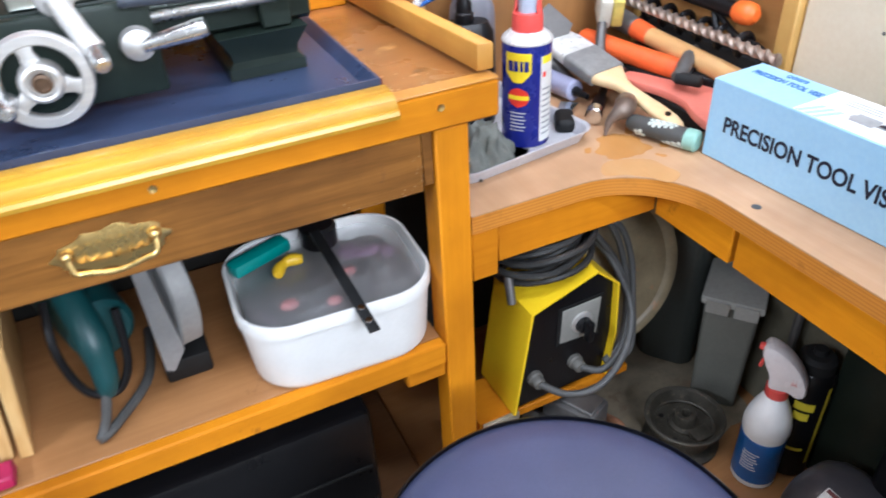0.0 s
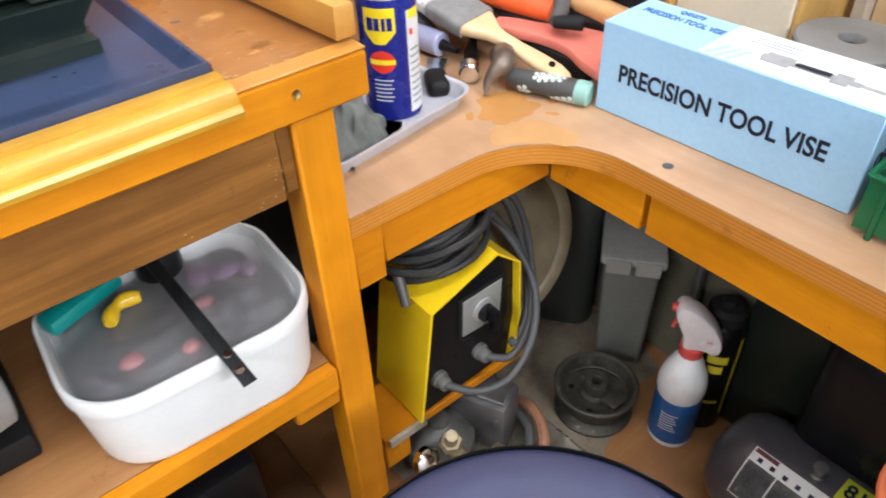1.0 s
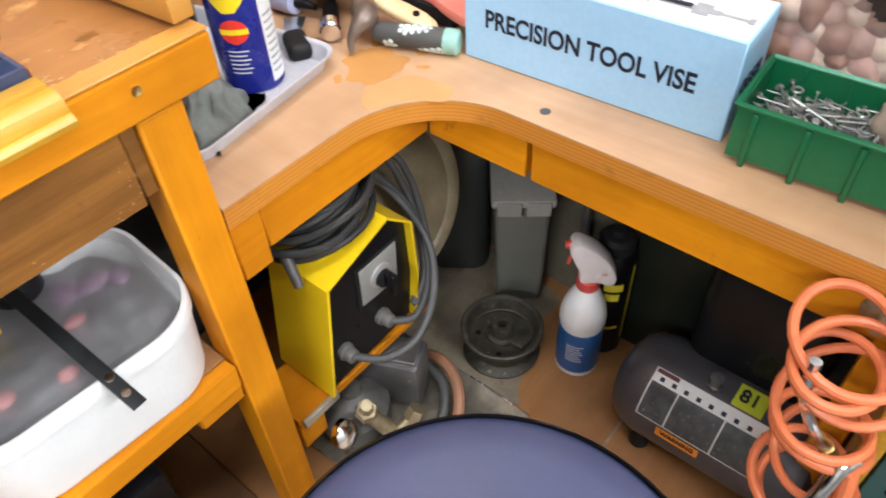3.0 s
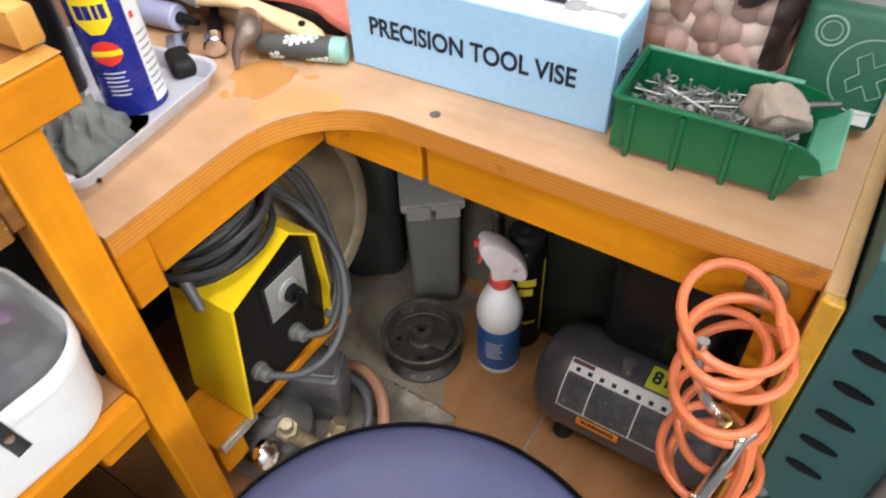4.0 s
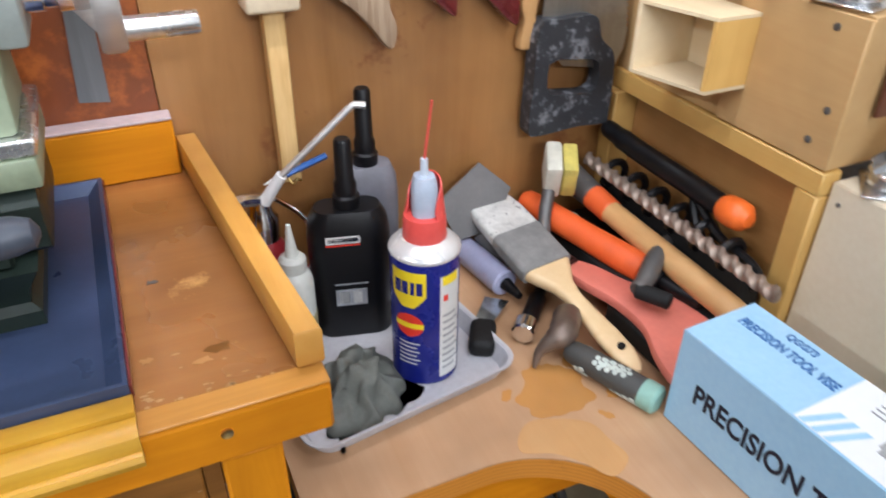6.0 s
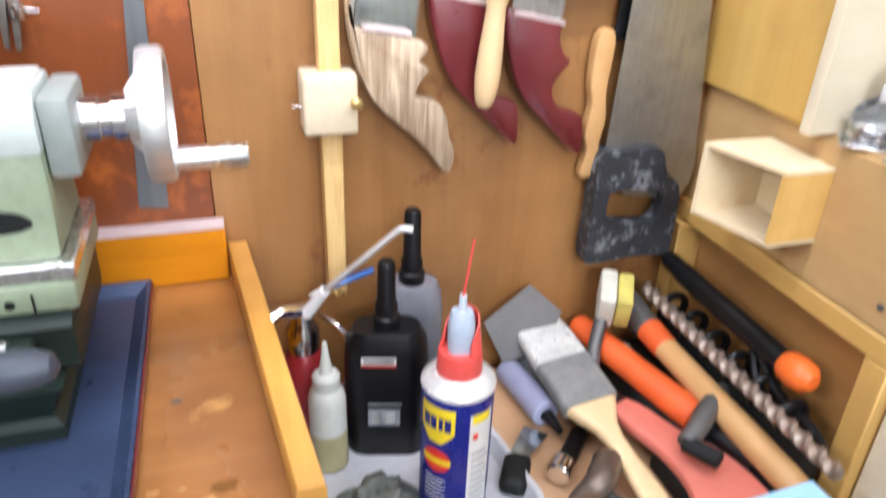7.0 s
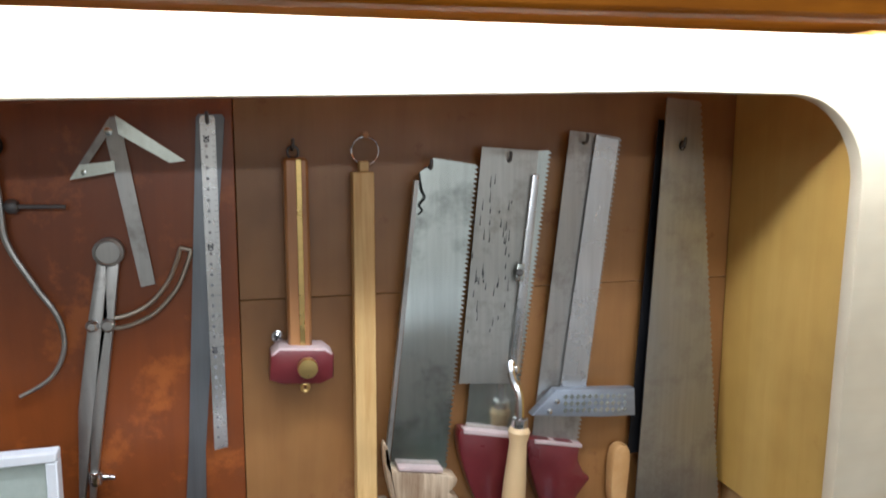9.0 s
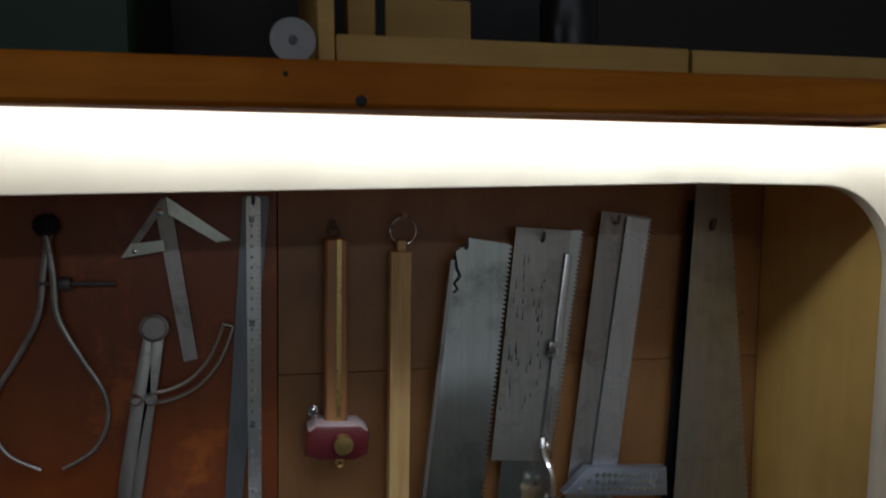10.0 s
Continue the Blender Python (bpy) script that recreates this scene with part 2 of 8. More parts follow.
def along(p, q):
    """A pose at p with its z axis towards q."""
    p, q = Vector(p), Vector(q)
    return Matrix.Translation(p) @ (q - p).to_track_quat("Z", "Y").to_matrix().to_4x4()


def rod(bm, p, q, r, r2=None, seg=16, bev=0.0):
    h = (Vector(q) - Vector(p)).length
    r2 = r if r2 is None else r2
    prof = [(r, 0), (r2, h)]
    if bev:
        prof = [(r - bev, 0), (r, bev), (r2, h - bev), (r2 - bev, h)]
    revolve(bm, prof, seg, along(p, q))


def tube(bm, pts, r, seg=10, close=False):
    pts = [Vector(p) for p in pts]
    n = len(pts)
    loops, nrm = [], None
    for i, p in enumerate(pts):
        a, b = (pts[i - 1], pts[(i + 1) % n]) if close else (pts[max(i - 1, 0)], pts[min(i + 1, n - 1)])
        t = (b - a).normalized()
        nrm = t.orthogonal() if nrm is None else nrm - t * nrm.dot(t)
        nrm.normalize()
        bn = t.cross(nrm)
        rr = r[i] if isinstance(r, (list, tuple)) else r
        loops.append([p + rr * (math.cos(2 * math.pi * k / seg) * nrm + math.sin(2 * math.pi * k / seg) * bn) for k in range(seg)])
    rings(bm, loops, close)


def smooth_line(pts, n=8, close=False):
    """A Catmull-Rom line through the points."""
    pts = [Vector(p) for p in pts]
    m = len(pts)
    out = []
    for i in range(m if close else m - 1):
        p1, p2 = pts[i], pts[(i + 1) % m]
        p0 = pts[i - 1] if (i or close) else p1
        p3 = pts[(i + 2) % m] if (i + 2 < m or close) else p2
        for k in range(n):
            t = k / n
            out.append(0.5 * (2 * p1 + (p2 - p0) * t + (2 * p0 - 5 * p1 + 4 * p2 - p3) * t * t + (3 * p1 - p0 - 3 * p2 + p3) * t ** 3))
    return out if close else out + [pts[-1]]


def curve2(pts, n=5):
    return [(p.x, p.y) for p in smooth_line([(a, b, 0) for a, b in pts], n, True)]


def slab(bm, outline, a, b, plane="xz", bev=0.0, m=None):
    """A flat outline given thickness from a to b across its plane."""
    def to3(p, d):
        v = {"xz": (p[0], d, p[1]), "xy": (p[0], p[1], d), "yz": (d, p[0], p[1])}[plane]
        return m @ Vector(v) if m else Vector(v)
    lo = [bm.verts.new(to3(p, a)) for p in outline]
    hi = [bm.verts.new(to3(p, b)) for p in outline]
    n = len(lo)
    faces = [bm.faces.new(lo[::-1]), bm.faces.new(hi)]
    faces += [bm.faces.new((lo[i], lo[(i + 1) % n], hi[(i + 1) % n], hi[i])) for i in range(n)]
    bmesh.ops.recalc_face_normals(bm, faces=faces)
    if bev:
        bmesh.ops.bevel(bm, geom=list({e for f in faces[:2] for e in f.edges}), offset=bev, segments=2, affect="EDGES", profile=0.5)


def round_rect(w, d, r, n=5):
    out = []
    for cx, cy, a0 in ((w / 2 - r, d / 2 - r, 0), (-w / 2 + r, d / 2 - r, 90), (-w / 2 + r, -d / 2 + r, 180), (w / 2 - r, -d / 2 + r, 270)):
        for k in range(n + 1):
            a = radians(a0 + 90 * k / n)
            out.append((cx + r * math.cos(a), cy + r * math.sin(a)))
    return out


def part(name, bm, material, parent=None, label="", angle=38, recalc=True):
    if recalc:
        bmesh.ops.recalc_face_normals(bm, faces=bm.faces[:])
    me = bpy.data.meshes.new(name)
    bm.to_mesh(me)
    bm.free()
    me.polygons.foreach_set("use_smooth", [True] * len(me.polygons))
    me.set_sharp_from_angle(angle=radians(angle))
    me.materials.append(material)
    ob = new(name, me)
    ob.parent = parent
    if label:
        ob["label"] = label
    return ob


def thing(name, label, category, m=None, group="", kind=""):
    ob = new(name)
    ob.empty_display_size = 0.02
    if m is not None:
        ob.matrix_basis = m if isinstance(m, Matrix) else Matrix.Translation(m)
    return tagged(ob, label, category, group, kind)


def simple(build, *args, **kw):
    bm = bmesh.new()
    build(bm, *args, **kw)
    return bm


def letters(name, text, size, material, parent, m, width=None, label=""):
    c = bpy.data.curves.new(name, "FONT")
    c.body, c.size, c.extrude, c.offset = text, size, 0.0003, size * 0.022
    ob = new(name, c)
    me = bpy.data.meshes.new_from_object(ob.evaluated_get(bpy.context.evaluated_depsgraph_get()))
    bpy.data.objects.remove(ob)
    xs = [v.co.x for v in me.vertices]
    k = width / (max(xs) - min(xs)) if width else 1.0
    me.transform(m @ Matrix.Diagonal((k, 1, 1, 1)) @ Matrix.Translation((-min(xs), 0, 0)))
    me.materials.clear()
    me.materials.append(material)
    ob = new(name, me)
    ob.parent = parent
    if label:
        ob["label"] = label
    return ob


# ---- the setting ----
def setting(name, label, category, bm, material):
    return tagged(part(name, bm, material), label, category, kind="structure")


floor = setting("floor", "grey dusty workshop floor", "floor", simple(box, -2.6, 1.6, -3.6, 0.3, -0.1, 0.0, 0), FLOOR_MAT)
setting("ceiling", "plain pale workshop ceiling", "ceiling", simple(box, -2.6, 1.6, -3.6, 0.3, 2.42, 2.52, 0), ROOM_WALL)
setting("wall_rear", "plain pale wall behind the work place", "wall", simple(box, -2.6, 1.6, -3.6, -3.5, 0, 2.42, 0), ROOM_WALL)
setting("wall_west", "plain pale wall at the end of the room", "wall", simple(box, -2.6, -2.5, -3.5, 0.3, 0, 2.42, 0), ROOM_WALL)
setting("wall_east", "white painted wall behind the bench end", "wall", simple(box, 1.04, 1.14, -3.5, 0.02, 0, 2.42, 0), WHITE_PAINT)
back = setting("wall_north", "wall in near-black shade colour carrying the plywood tool panels", "wall", simple(box, -2.5, 1.6, 0.02, 0.12, 0, 2.42, 0), DARK_WALL)
part("panel", simple(box, -1.2, 0.3397, 0.0, 0.018, 0.82, 1.628, 0.0005), WALL_RED, back, "red-stained plywood panel")
part("panel", simple(box, 0.3405, 1.02, 0.0, 0.018, 1.3899, 1.628, 0.0005), WALL_PLY, back, "brown plywood panel")
part("panel", simple(box, 0.3405, 1.02, 0.0, 0.018, 0.803, 1.3893, 0.0005), WALL_PLY, back, "brown plywood panel")

# the boarded end wall beside the tool panels
end = setting("wall_side", "pale plywood side wall with battens", "wall", simple(box, 0.874, 0.98, -0.314, 0.0, 1.012, 1.150, 0.001), SIDE_PLY)
part("panel", simple(box, 0.892, 0.91, -0.30, 0.0, 0.802, 1.012, 0), wood("recess_ply", (0.50, 0.26, 0.085), (0.38, 0.18, 0.05), "Y", 26, 0.5, 0.05, (0.28, 0.12, 0.035), 0.68, 0.4), end, "brown recessed plywood panel")
part("rail", simple(box, 0.868, 0.892, -0.318, 0.0, 0.988, 1.0115, 0.0015), BATTEN, end)
part("batten", simple(box, 0.868, 0.892, -0.318, -0.292, 0.802, 0.9875, 0.0015), BATTEN_Z, end)
part("batten", simple(box, 0.858, 0.892, -0.026, -0.001, 0.802, 0.9875, 0.0015), BATTEN_Z, end)
part("sheet", simple(box, 0.869, 0.8738, -0.316, -0.176, 1.0135, 1.1475, 0.0008), SIDE_PLY, end, "lighter plywood sheet screwed over the panel")
part("end_board", simple(box, 0.955, 0.985, -0.345, -0.3145, 0.80, 1.60, 0.002), BATTEN_Z, end, "yellow upright edge board")
for sy, sz in ((-0.29, 1.035), (-0.30, 1.066), (-0.285, 1.135)):
    part("screw", simple(revolve, [(0.0035, 0), (0.0035, 0.001), (0.001, 0.0016)], 10, pose(0.869, sy, sz, 0, -90, 0)), IRON, end)

side = setting("wall_cupboard", "yellow varnished plywood cupboard side and face", "panel",
               simple(box, 0.862, 0.98, -0.172, 0.0, 1.1515, 1.630, 0.002), SIDE_YELLOW)


def fascia(bm):
    """The face board over the tool panels, with its rounded corner and one upright."""
    r, xi, zi = 0.074, 0.8510, 1.574
    pts = [(-1.2, zi - 0.064), (0.665, zi - 0.0005), (xi - r, zi)]
    pts += [(xi - r + r * math.sin(radians(a)), zi - r + r * math.cos(radians(a))) for a in range(6, 91, 6)]
    pts += [(xi - 0.004, 1.1515), (1.03, 1.1515), (1.03, 1.626), (-1.2, 1.590)]
    slab(bm, pts, -0.186, -0.1725, "xz", 0.0015)


face = setting("fascia", "pale varnished face board with rounded corner under the shelf", "fascia", simple(fascia), FASCIA)
beam = setting("shelf_beam", "dark varnished pine beam along the shelf front", "beam", simple(box, -1.2, 1.03, -0.262, -0.240, 1.612, 1.640, 0.003), BEAM)
shelf = setting("upper_shelf", "dark pine shelf above the light strip", "shelf", simple(box, -1.2, 1.03, -0.2398, 0.0, 1.631, 1.640, 0.001), BEAM)
TILT_UP = Matrix.Translation((0.444, 0, 1.638)) @ Matrix.Rotation(radians(-1.4), 4, "Y") @ Matrix.Translation((-0.444, 0, -1.638))
for ob in (beam, shelf):
    ob.matrix_basis = TILT_UP  # the old shelf sags to one end
part("nail_hole", simple(revolve, [(0.0016, 0), (0.0012, 0.0004), (0, 0.0004)], 10, pose(0.340, -0.262, 1.631, 90, 0, 0)), BLACK_MATT, beam)
part("knot", simple(revolve, [(0.0035, 0), (0.0025, 0.0006), (0.001, 0.0008)], 14, pose(0.383, -0.262, 1.6165, 90, 0, 0)), BLACK_MATT, beam)


# ---- the corner bench ----
bench = thing("corner_bench", "L-shaped plywood corner bench with orange varnished aprons", "workbench", kind="")


def bench_outline():
    r, cx, cy = 0.120, 0.528, -0.450
    pts = [(0.372, -0.001), (0.372, -0.330), (0.528, -0.330)]
    pts += [(cx + r * math.sin(radians(a)), cy + r * math.cos(radians(a))) for a in range(6, 91, 6)]
    return pts + [(0.652, -0.872), (1.035, -0.872), (1.035, -0.001)]


part("top", simple(slab, bench_outline(), 0.7985, 0.800, "xy"), BENCH_TOP, bench, "worn pinkish plywood surface")
part("edge", simple(slab, bench_outline(), 0.774, 0.7980, "xy"), BENCH_EDGE, bench, "layered plywood edge")
part("apron", simple(box, 0.410, 0.660, -0.3275, -0.300, 0.718, 0.7735, 0.002), ORANGE_PINE, bench)
part("apron", simple(box, 0.660, 0.684, -0.4665, -0.3275, 0.712, 0.7735, 0.002), ORANGE_PINE_Y_LIT, bench)
part("apron", simple(box, 0.660, 0.684, -0.870, -0.4735, 0.712, 0.7735, 0.002), ORANGE_PINE_Y_LIT, bench)
part("bracket", simple(box, 0.3725, 0.4095, -0.3285, -0.28, 0.700, 0.7735, 0.002), ORANGE_PINE, bench, "darker pine end block")
part("leg", simple(box, 0.700, 0.73, -0.868, -0.838, 0.30, 0.712, 0.002), ORANGE_PINE_Z, bench)
part("end_panel", simple(box, 0.640, 1.035, -0.889, -0.8725, 0.0, 0.788, 0.002), SIDE_PLY, bench, "pale plywood end panel with raw edge")
part("edge_strip", simple(box, 0.628, 0.6395, -0.891, -0.8725, 0.0, 0.788, 0.002), YELLOW_PINE, bench, "pale pine edge strip")
part("knot_hole", simple(revolve, [(0.0045, 0), (0.006, 0.0006), (0.0035, 0.0009)], 14, pose(0.672, -0.480, 0.800)), IRON, bench)

# shelf ply at about half strength: shade under the table is painted in
under = setting("low_floor_board", "brown plywood board under the lathe table", "platform", simple(box, -0.65, 0.2995, -0.345, 0.0, 0.285, 0.300, 0.002), wood("shaded_floor_ply", (0.20, 0.10, 0.04), (0.12, 0.055, 0.022), "X", 45, 0.5, 0.05))
low = setting("low_shelf", "brown plywood platform under the bench", "platform", simple(box, 0.300, 1.04, -0.872, 0.0, 0.282, 0.300, 0.002), SHELF_PLY)
part("dusty_patch", simple(slab, curve2([(0.628, -0.06), (0.632, -0.46), (0.66, -0.475), (0.72, -0.455), (0.80, -0.43), (0.86, -0.40), (0.86, -0.06)], 3), 0.3003, 0.3012, "xy"), paint("caked_dust", (0.30, 0.25, 0.17), 0.6, 0, 0.45, 12, 0.4, worn=(0.19, 0.14, 0.09), wear=0.56), low, "grey caked dust")


def foil(bm):
    """A buckled bare metal sheet with a folded edge."""
    n, m = 22, 26
    g = [[bm.verts.new((0.40 + 0.226 * i / n, -0.52 + 0.34 * j / m, 0.3035 + 0.006 * abs(noise.noise(Vector((i * 0.21, j * 0.17, 3)))) + 0.010 * max(0, noise.noise(Vector((i * 0.10, j * 0.12, 8)))) + (0.005 if i == n else 0))) for j in range(m + 1)] for i in range(n + 1)]
    for i in range(n):
        for j in range(m):
            bm.faces.new((g[i][j], g[i + 1][j], g[i + 1][j + 1], g[i][j + 1]))
    bmesh.ops.solidify(bm, geom=bm.faces[:], thickness=0.0012)


part("metal_sheet", simple(foil), PALE_DIRT, low, "buckled dusty bare metal sheet", 60)
part("sheet_edge", simple(tube, smooth_line([(0.627, -0.52, 0.309), (0.628, -0.44, 0.311), (0.627, -0.36, 0.309), (0.629, -0.27, 0.310), (0.627, -0.18, 0.309)], 5), 0.0024, 7), STEEL_BRIGHT, low, "bright folded sheet edge")
part("seam", simple(box, 0.40, 0.86, -0.628, -0.6245, 0.3004, 0.3012, 0), PALE_DIRT, low)
part("back_board", simple(box, 0.882, 0.90, -0.872, 0.0, 0.300, 0.712, 0), paint("grimy_back_board", (0.17, 0.155, 0.105), 0.6, 0, 0.5, 5, 0.3, worn=(0.26, 0.24, 0.19), wear=0.64), low, "dusty grey board at the back")
part("front_board", simple(box, 0.40, 0.66, -0.88, -0.872, 0.0, 0.300, 0), SHELF_PLY, low)

# small shelf that carries the welder
ws = setting("welder_shelf", "narrow orange pine shelf between the legs", "shelf", simple(box, 0.372, 0.64, -0.338, -0.252, 0.425, 0.440, 0.002), ORANGE_PINE)
part("cleat", simple(box, 0.372, 0.412, -0.336, -0.252, 0.375, 0.4245, 0.002), ORANGE_PINE_Y_LIT, ws)
part("metal_edge", simple(box, 0.376, 0.436, -0.3445, -0.3385, 0.4275, 0.4415, 0.001), PALE_DIRT, ws)

# ---- the lathe table ----
table = thing("lathe_table", "orange varnished pine table with drawer and lower shelf", "table")
part("top", simple(slab, [(-1.0, -0.338), (0.392, -0.338), (0.366, -0.0005), (-1.0, -0.0005)], 0.962, 0.980, "xy"), TOP_PLY, table, "worn glossy brown plywood top")
part("front_board", simple(box, -1.0, 0.3935, -0.360, -0.3385, 0.938, 0.9785, 0.0025), ORANGE_PINE, table, "orange pine front board")
part("front_strip", simple(box, 0.272, 0.3935, -0.3595, -0.3385, 0.979, 0.9815, 0.001), WORN_EDGE, table, "worn pale board edge")
part("moulding", simple(slab, [(-0.3605, 0.9655), (-0.3690, 0.9655), (-0.3702, 0.9700), (-0.3685, 0.9735), (-0.3655, 0.9745), (-0.3655, 0.9772), (-0.3630, 0.9838), (-0.3570, 0.9872), (-0.3495, 0.9874), (-0.3487, 0.9852), (-0.3465, 0.9852), (-0.3458, 0.9886), (-0.3325, 0.9890), (-0.3275, 0.9865), (-0.3380, 0.9790), (-0.3605, 0.9790)], -1.0, 0.277, "yz"), YELLOW_PINE, table, "grooved yellow pine moulding")
part("lip", simple(slab, [(0.376, -0.345), (0.3945, -0.345), (0.367, -0.004), (0.348, -0.004)], 0.9842, 1.014, "xy", 0.003), YELLOW_PINE_Y, table, "pale pine edge lip")
part("back_rail", simple(box, -1.0, 0.3475, -0.022, -0.001, 0.9805, 1.036, 0.002), ORANGE_PINE, table)
part("back_cap", simple(box, -1.0, 0.3475, -0.0225, -0.001, 1.0363, 1.0395, 0.001), PALE_EDGE, table)
leg_r = part("leg", simple(box, 0.318, 0.358, -0.357, -0.317, 0.0, 0.938, 0.0025), ORANGE_PINE_Z, table)
part("leg", simple(box, 0.318, 0.358, -0.06, -0.02, 0.0, 0.962, 0.0025), ORANGE_PINE_Z, table)
part("leg", simple(box, -0.98, -0.94, -0.357, -0.317, 0.0, 0.938, 0.0025), ORANGE_PINE_Z, table)
part("leg", simple(box, -0.98, -0.94, -0.06, -0.02, 0.0, 0.962, 0.0025), ORANGE_PINE_Z, table)
part("side_rail", simple(box, 0.322, 0.350, -0.3165, -0.0605, 0.880, 0.938, 0.002), ORANGE_PINE_Y_LIT, table)
part("block", simple(box, 0.3055, 0.3175, -0.3505, -0.33, 0.872, 0.9375, 0.001), DRAWER_PLY, table)
part("shelf", simple(box, -0.985, 0.3165, -0.340, -0.03, 0.628, 0.642, 0.001), SHELF_PLY, table, "scuffed plywood lower shelf")
part("shelf_edge", simple(box, -0.985, 0.3165, -0.358, -0.3405, 0.610, 0.6435, 0.0025), ORANGE_PINE, table)
part("bracket", simple(box, 0.262, 0.3175, -0.352, -0.30, 0.583, 0.6095, 0.003), ORANGE_PINE, table)
part("cleat", simple(box, 0.2885, 0.3175, -0.2995, -0.03, 0.560, 0.6275, 0.003), ORANGE_PINE_Y_LIT, table)
for sx, sz in ((0.325, 0.963), (0.04, 0.953), (-0.35, 0.953)):
    part("screw", simple(revolve, [(0.004, 0), (0.004, 0.0012), (0.0015, 0.0004)], 12, pose(sx, -0.360, sz, 90, 0, 0)), BRASS, table)
drawer = part("drawer", simple(box, -0.62, 0.305, -0.352, -0.06, 0.866, 0.9372, 0.002), DRAWER_PLY, table, "dark brown plywood drawer front")


def pull_plate(bm):
    """A pierced, scalloped back plate with two posts."""
    pts = []
    for i in range(72):
        a = 2 * math.pi * i / 72
        k = 1 + 0.07 * math.cos(10 * a) - 0.16 * math.exp(-((abs(math.sin(a)) - 0.75) / 0.16) ** 2)
        pts.append((-0.008 + 0.050 * k * math.cos(a), 0.9035 + 0.0215 * (1 + 0.10 * math.cos(9 * a)) * math.sin(a)))
    slab(bm, pts, -0.3545, -0.3525, "xz", 0.0007)
    for k in range(7):
        x = -0.008 + (k - 3) * 0.0095
        slab(bm, curve2([(x - 0.0022, 0.897), (x + 0.0022, 0.897), (x + 0.003, 0.908), (x, 0.914), (x - 0.003, 0.908)], 3), -0.3560, -0.3546, "xz")
    for x in (-0.046, 0.030):
        revolve(bm, [(0.0065, 0), (0.006, 0.004), (0.0045, 0.007), (0.002, 0.009)], 14, pose(x, -0.3545, 0.9065, 90, 0, 0))


handle = part("handle", simple(pull_plate), BRASS, drawer, "ornate cast brass drawer pull")
part("bail", simple(tube, smooth_line([(-0.046, -0.361, 0.906), (-0.043, -0.366, 0.893), (-0.030, -0.366, 0.889), (-0.008, -0.367, 0.8855), (0.014, -0.366, 0.889), (0.027, -0.366, 0.893), (0.030, -0.361, 0.906)], 6), 0.0026, 8), BRASS, table, "brass swinging handle")


def chips(bm):
    """Small chipped flecks along the drawer's lower edge and end."""
    rng = random.Random(21)
    for i in range(20):
        x, z = (rng.uniform(0.20, 0.302), 0.8675 + rng.random() ** 2 * 0.012) if i < 10 else (rng.uniform(0.292, 0.303), rng.uniform(0.872, 0.915))
        w, h = rng.uniform(0.0006, 0.0026), rng.uniform(0.0004, 0.0012)
        slab(bm, [(x, z), (x + w, z + rng.uniform(-0.0006, 0.0006)), (x + w * 0.8, z + h), (x + w * 0.1, z + h * 0.8)], -0.3526, -0.3523, "xz")


tagged(part("chip_marks", simple(chips), wood("bare_drawer_ply", (0.46, 0.30, 0.15), (0.36, 0.21, 0.09), "X", 60, 0.6), drawer, "pale chipped flecks"), kind="stuff")

# ---- the stool ----
stool = thing("stool", "round dark blue vinyl stool seat on a steel column", "stool", (0.265, -0.709, 0))
VINYL = paint("blue_vinyl", (0.062, 0.071, 0.142), 0.44, 0, 0.2, 5, 0.12, 300)
part("seat", simple(revolve, [(0.12, 0.625), (0.168, 0.628), (0.178, 0.640), (0.1785, 0.662), (0.174, 0.682), (0.160, 0.692), (0.135, 0.697), (0.06, 0.699), (0.0, 0.6995)], 64), VINYL, stool, "dark blue padded seat")
part("edge_band", simple(revolve, [(0.1770, 0.640), (0.1800, 0.643), (0.1808, 0.660), (0.1800, 0.674), (0.1765, 0.6855), (0.1725, 0.6890), (0.1735, 0.6860), (0.1770, 0.674)], 64), BLACK, stool, "black edge band")
part("piping", simple(tube, [(0.1785 * math.cos(a / 32 * math.pi), 0.1785 * math.sin(a / 32 * math.pi), 0.664) for a in range(64)], 0.0025, 6, True), BLACK, stool)
part("column", simple(revolve, [(0.025, 0.04), (0.025, 0.625)], 20), CHROME, stool)
part("base", simple(revolve, [(0.19, 0.0), (0.19, 0.012), (0.06, 0.035), (0.03, 0.06)], 40), BLACK, stool)

# ---- the boxed vise ----
BLUE_CARD = paint("pale_blue_card", (0.36, 0.60, 0.82), 0.42, 0, 0.05, 8, 0.05)
WHITE_CARD = paint("white_card", (0.80, 0.83, 0.86), 0.4, 0, 0.04, 8, 0.05)
INK = paint("black_ink", (0.012, 0.014, 0.03), 0.5, 0, 0.1, 20, 0.0)
BLUE_INK = paint("blue_ink", (0.05, 0.16, 0.42), 0.5, 0, 0.1, 20, 0.0)
GREY_INK = paint("grey_ink", (0.30, 0.31, 0.33), 0.5, 0, 0.2, 60, 0.0)
L, W, HT = 0.300, 0.086, 0.106
vise = thing("vise_box", "pale blue cardboard box printed PRECISION TOOL VISE", "box", pose(0.7115, -0.3445, 0.8005, 0, 0, 3.0))
part("carton", simple(box, 0, W, -L, 0, 0, HT, 0.0012), BLUE_CARD, vise)
part("lid_print", simple(box, 0.0015, W - 0.0015, -L + 0.002, -0.115, HT + 0.0001, HT + 0.0005, 0), WHITE_CARD, vise, "white printed top")
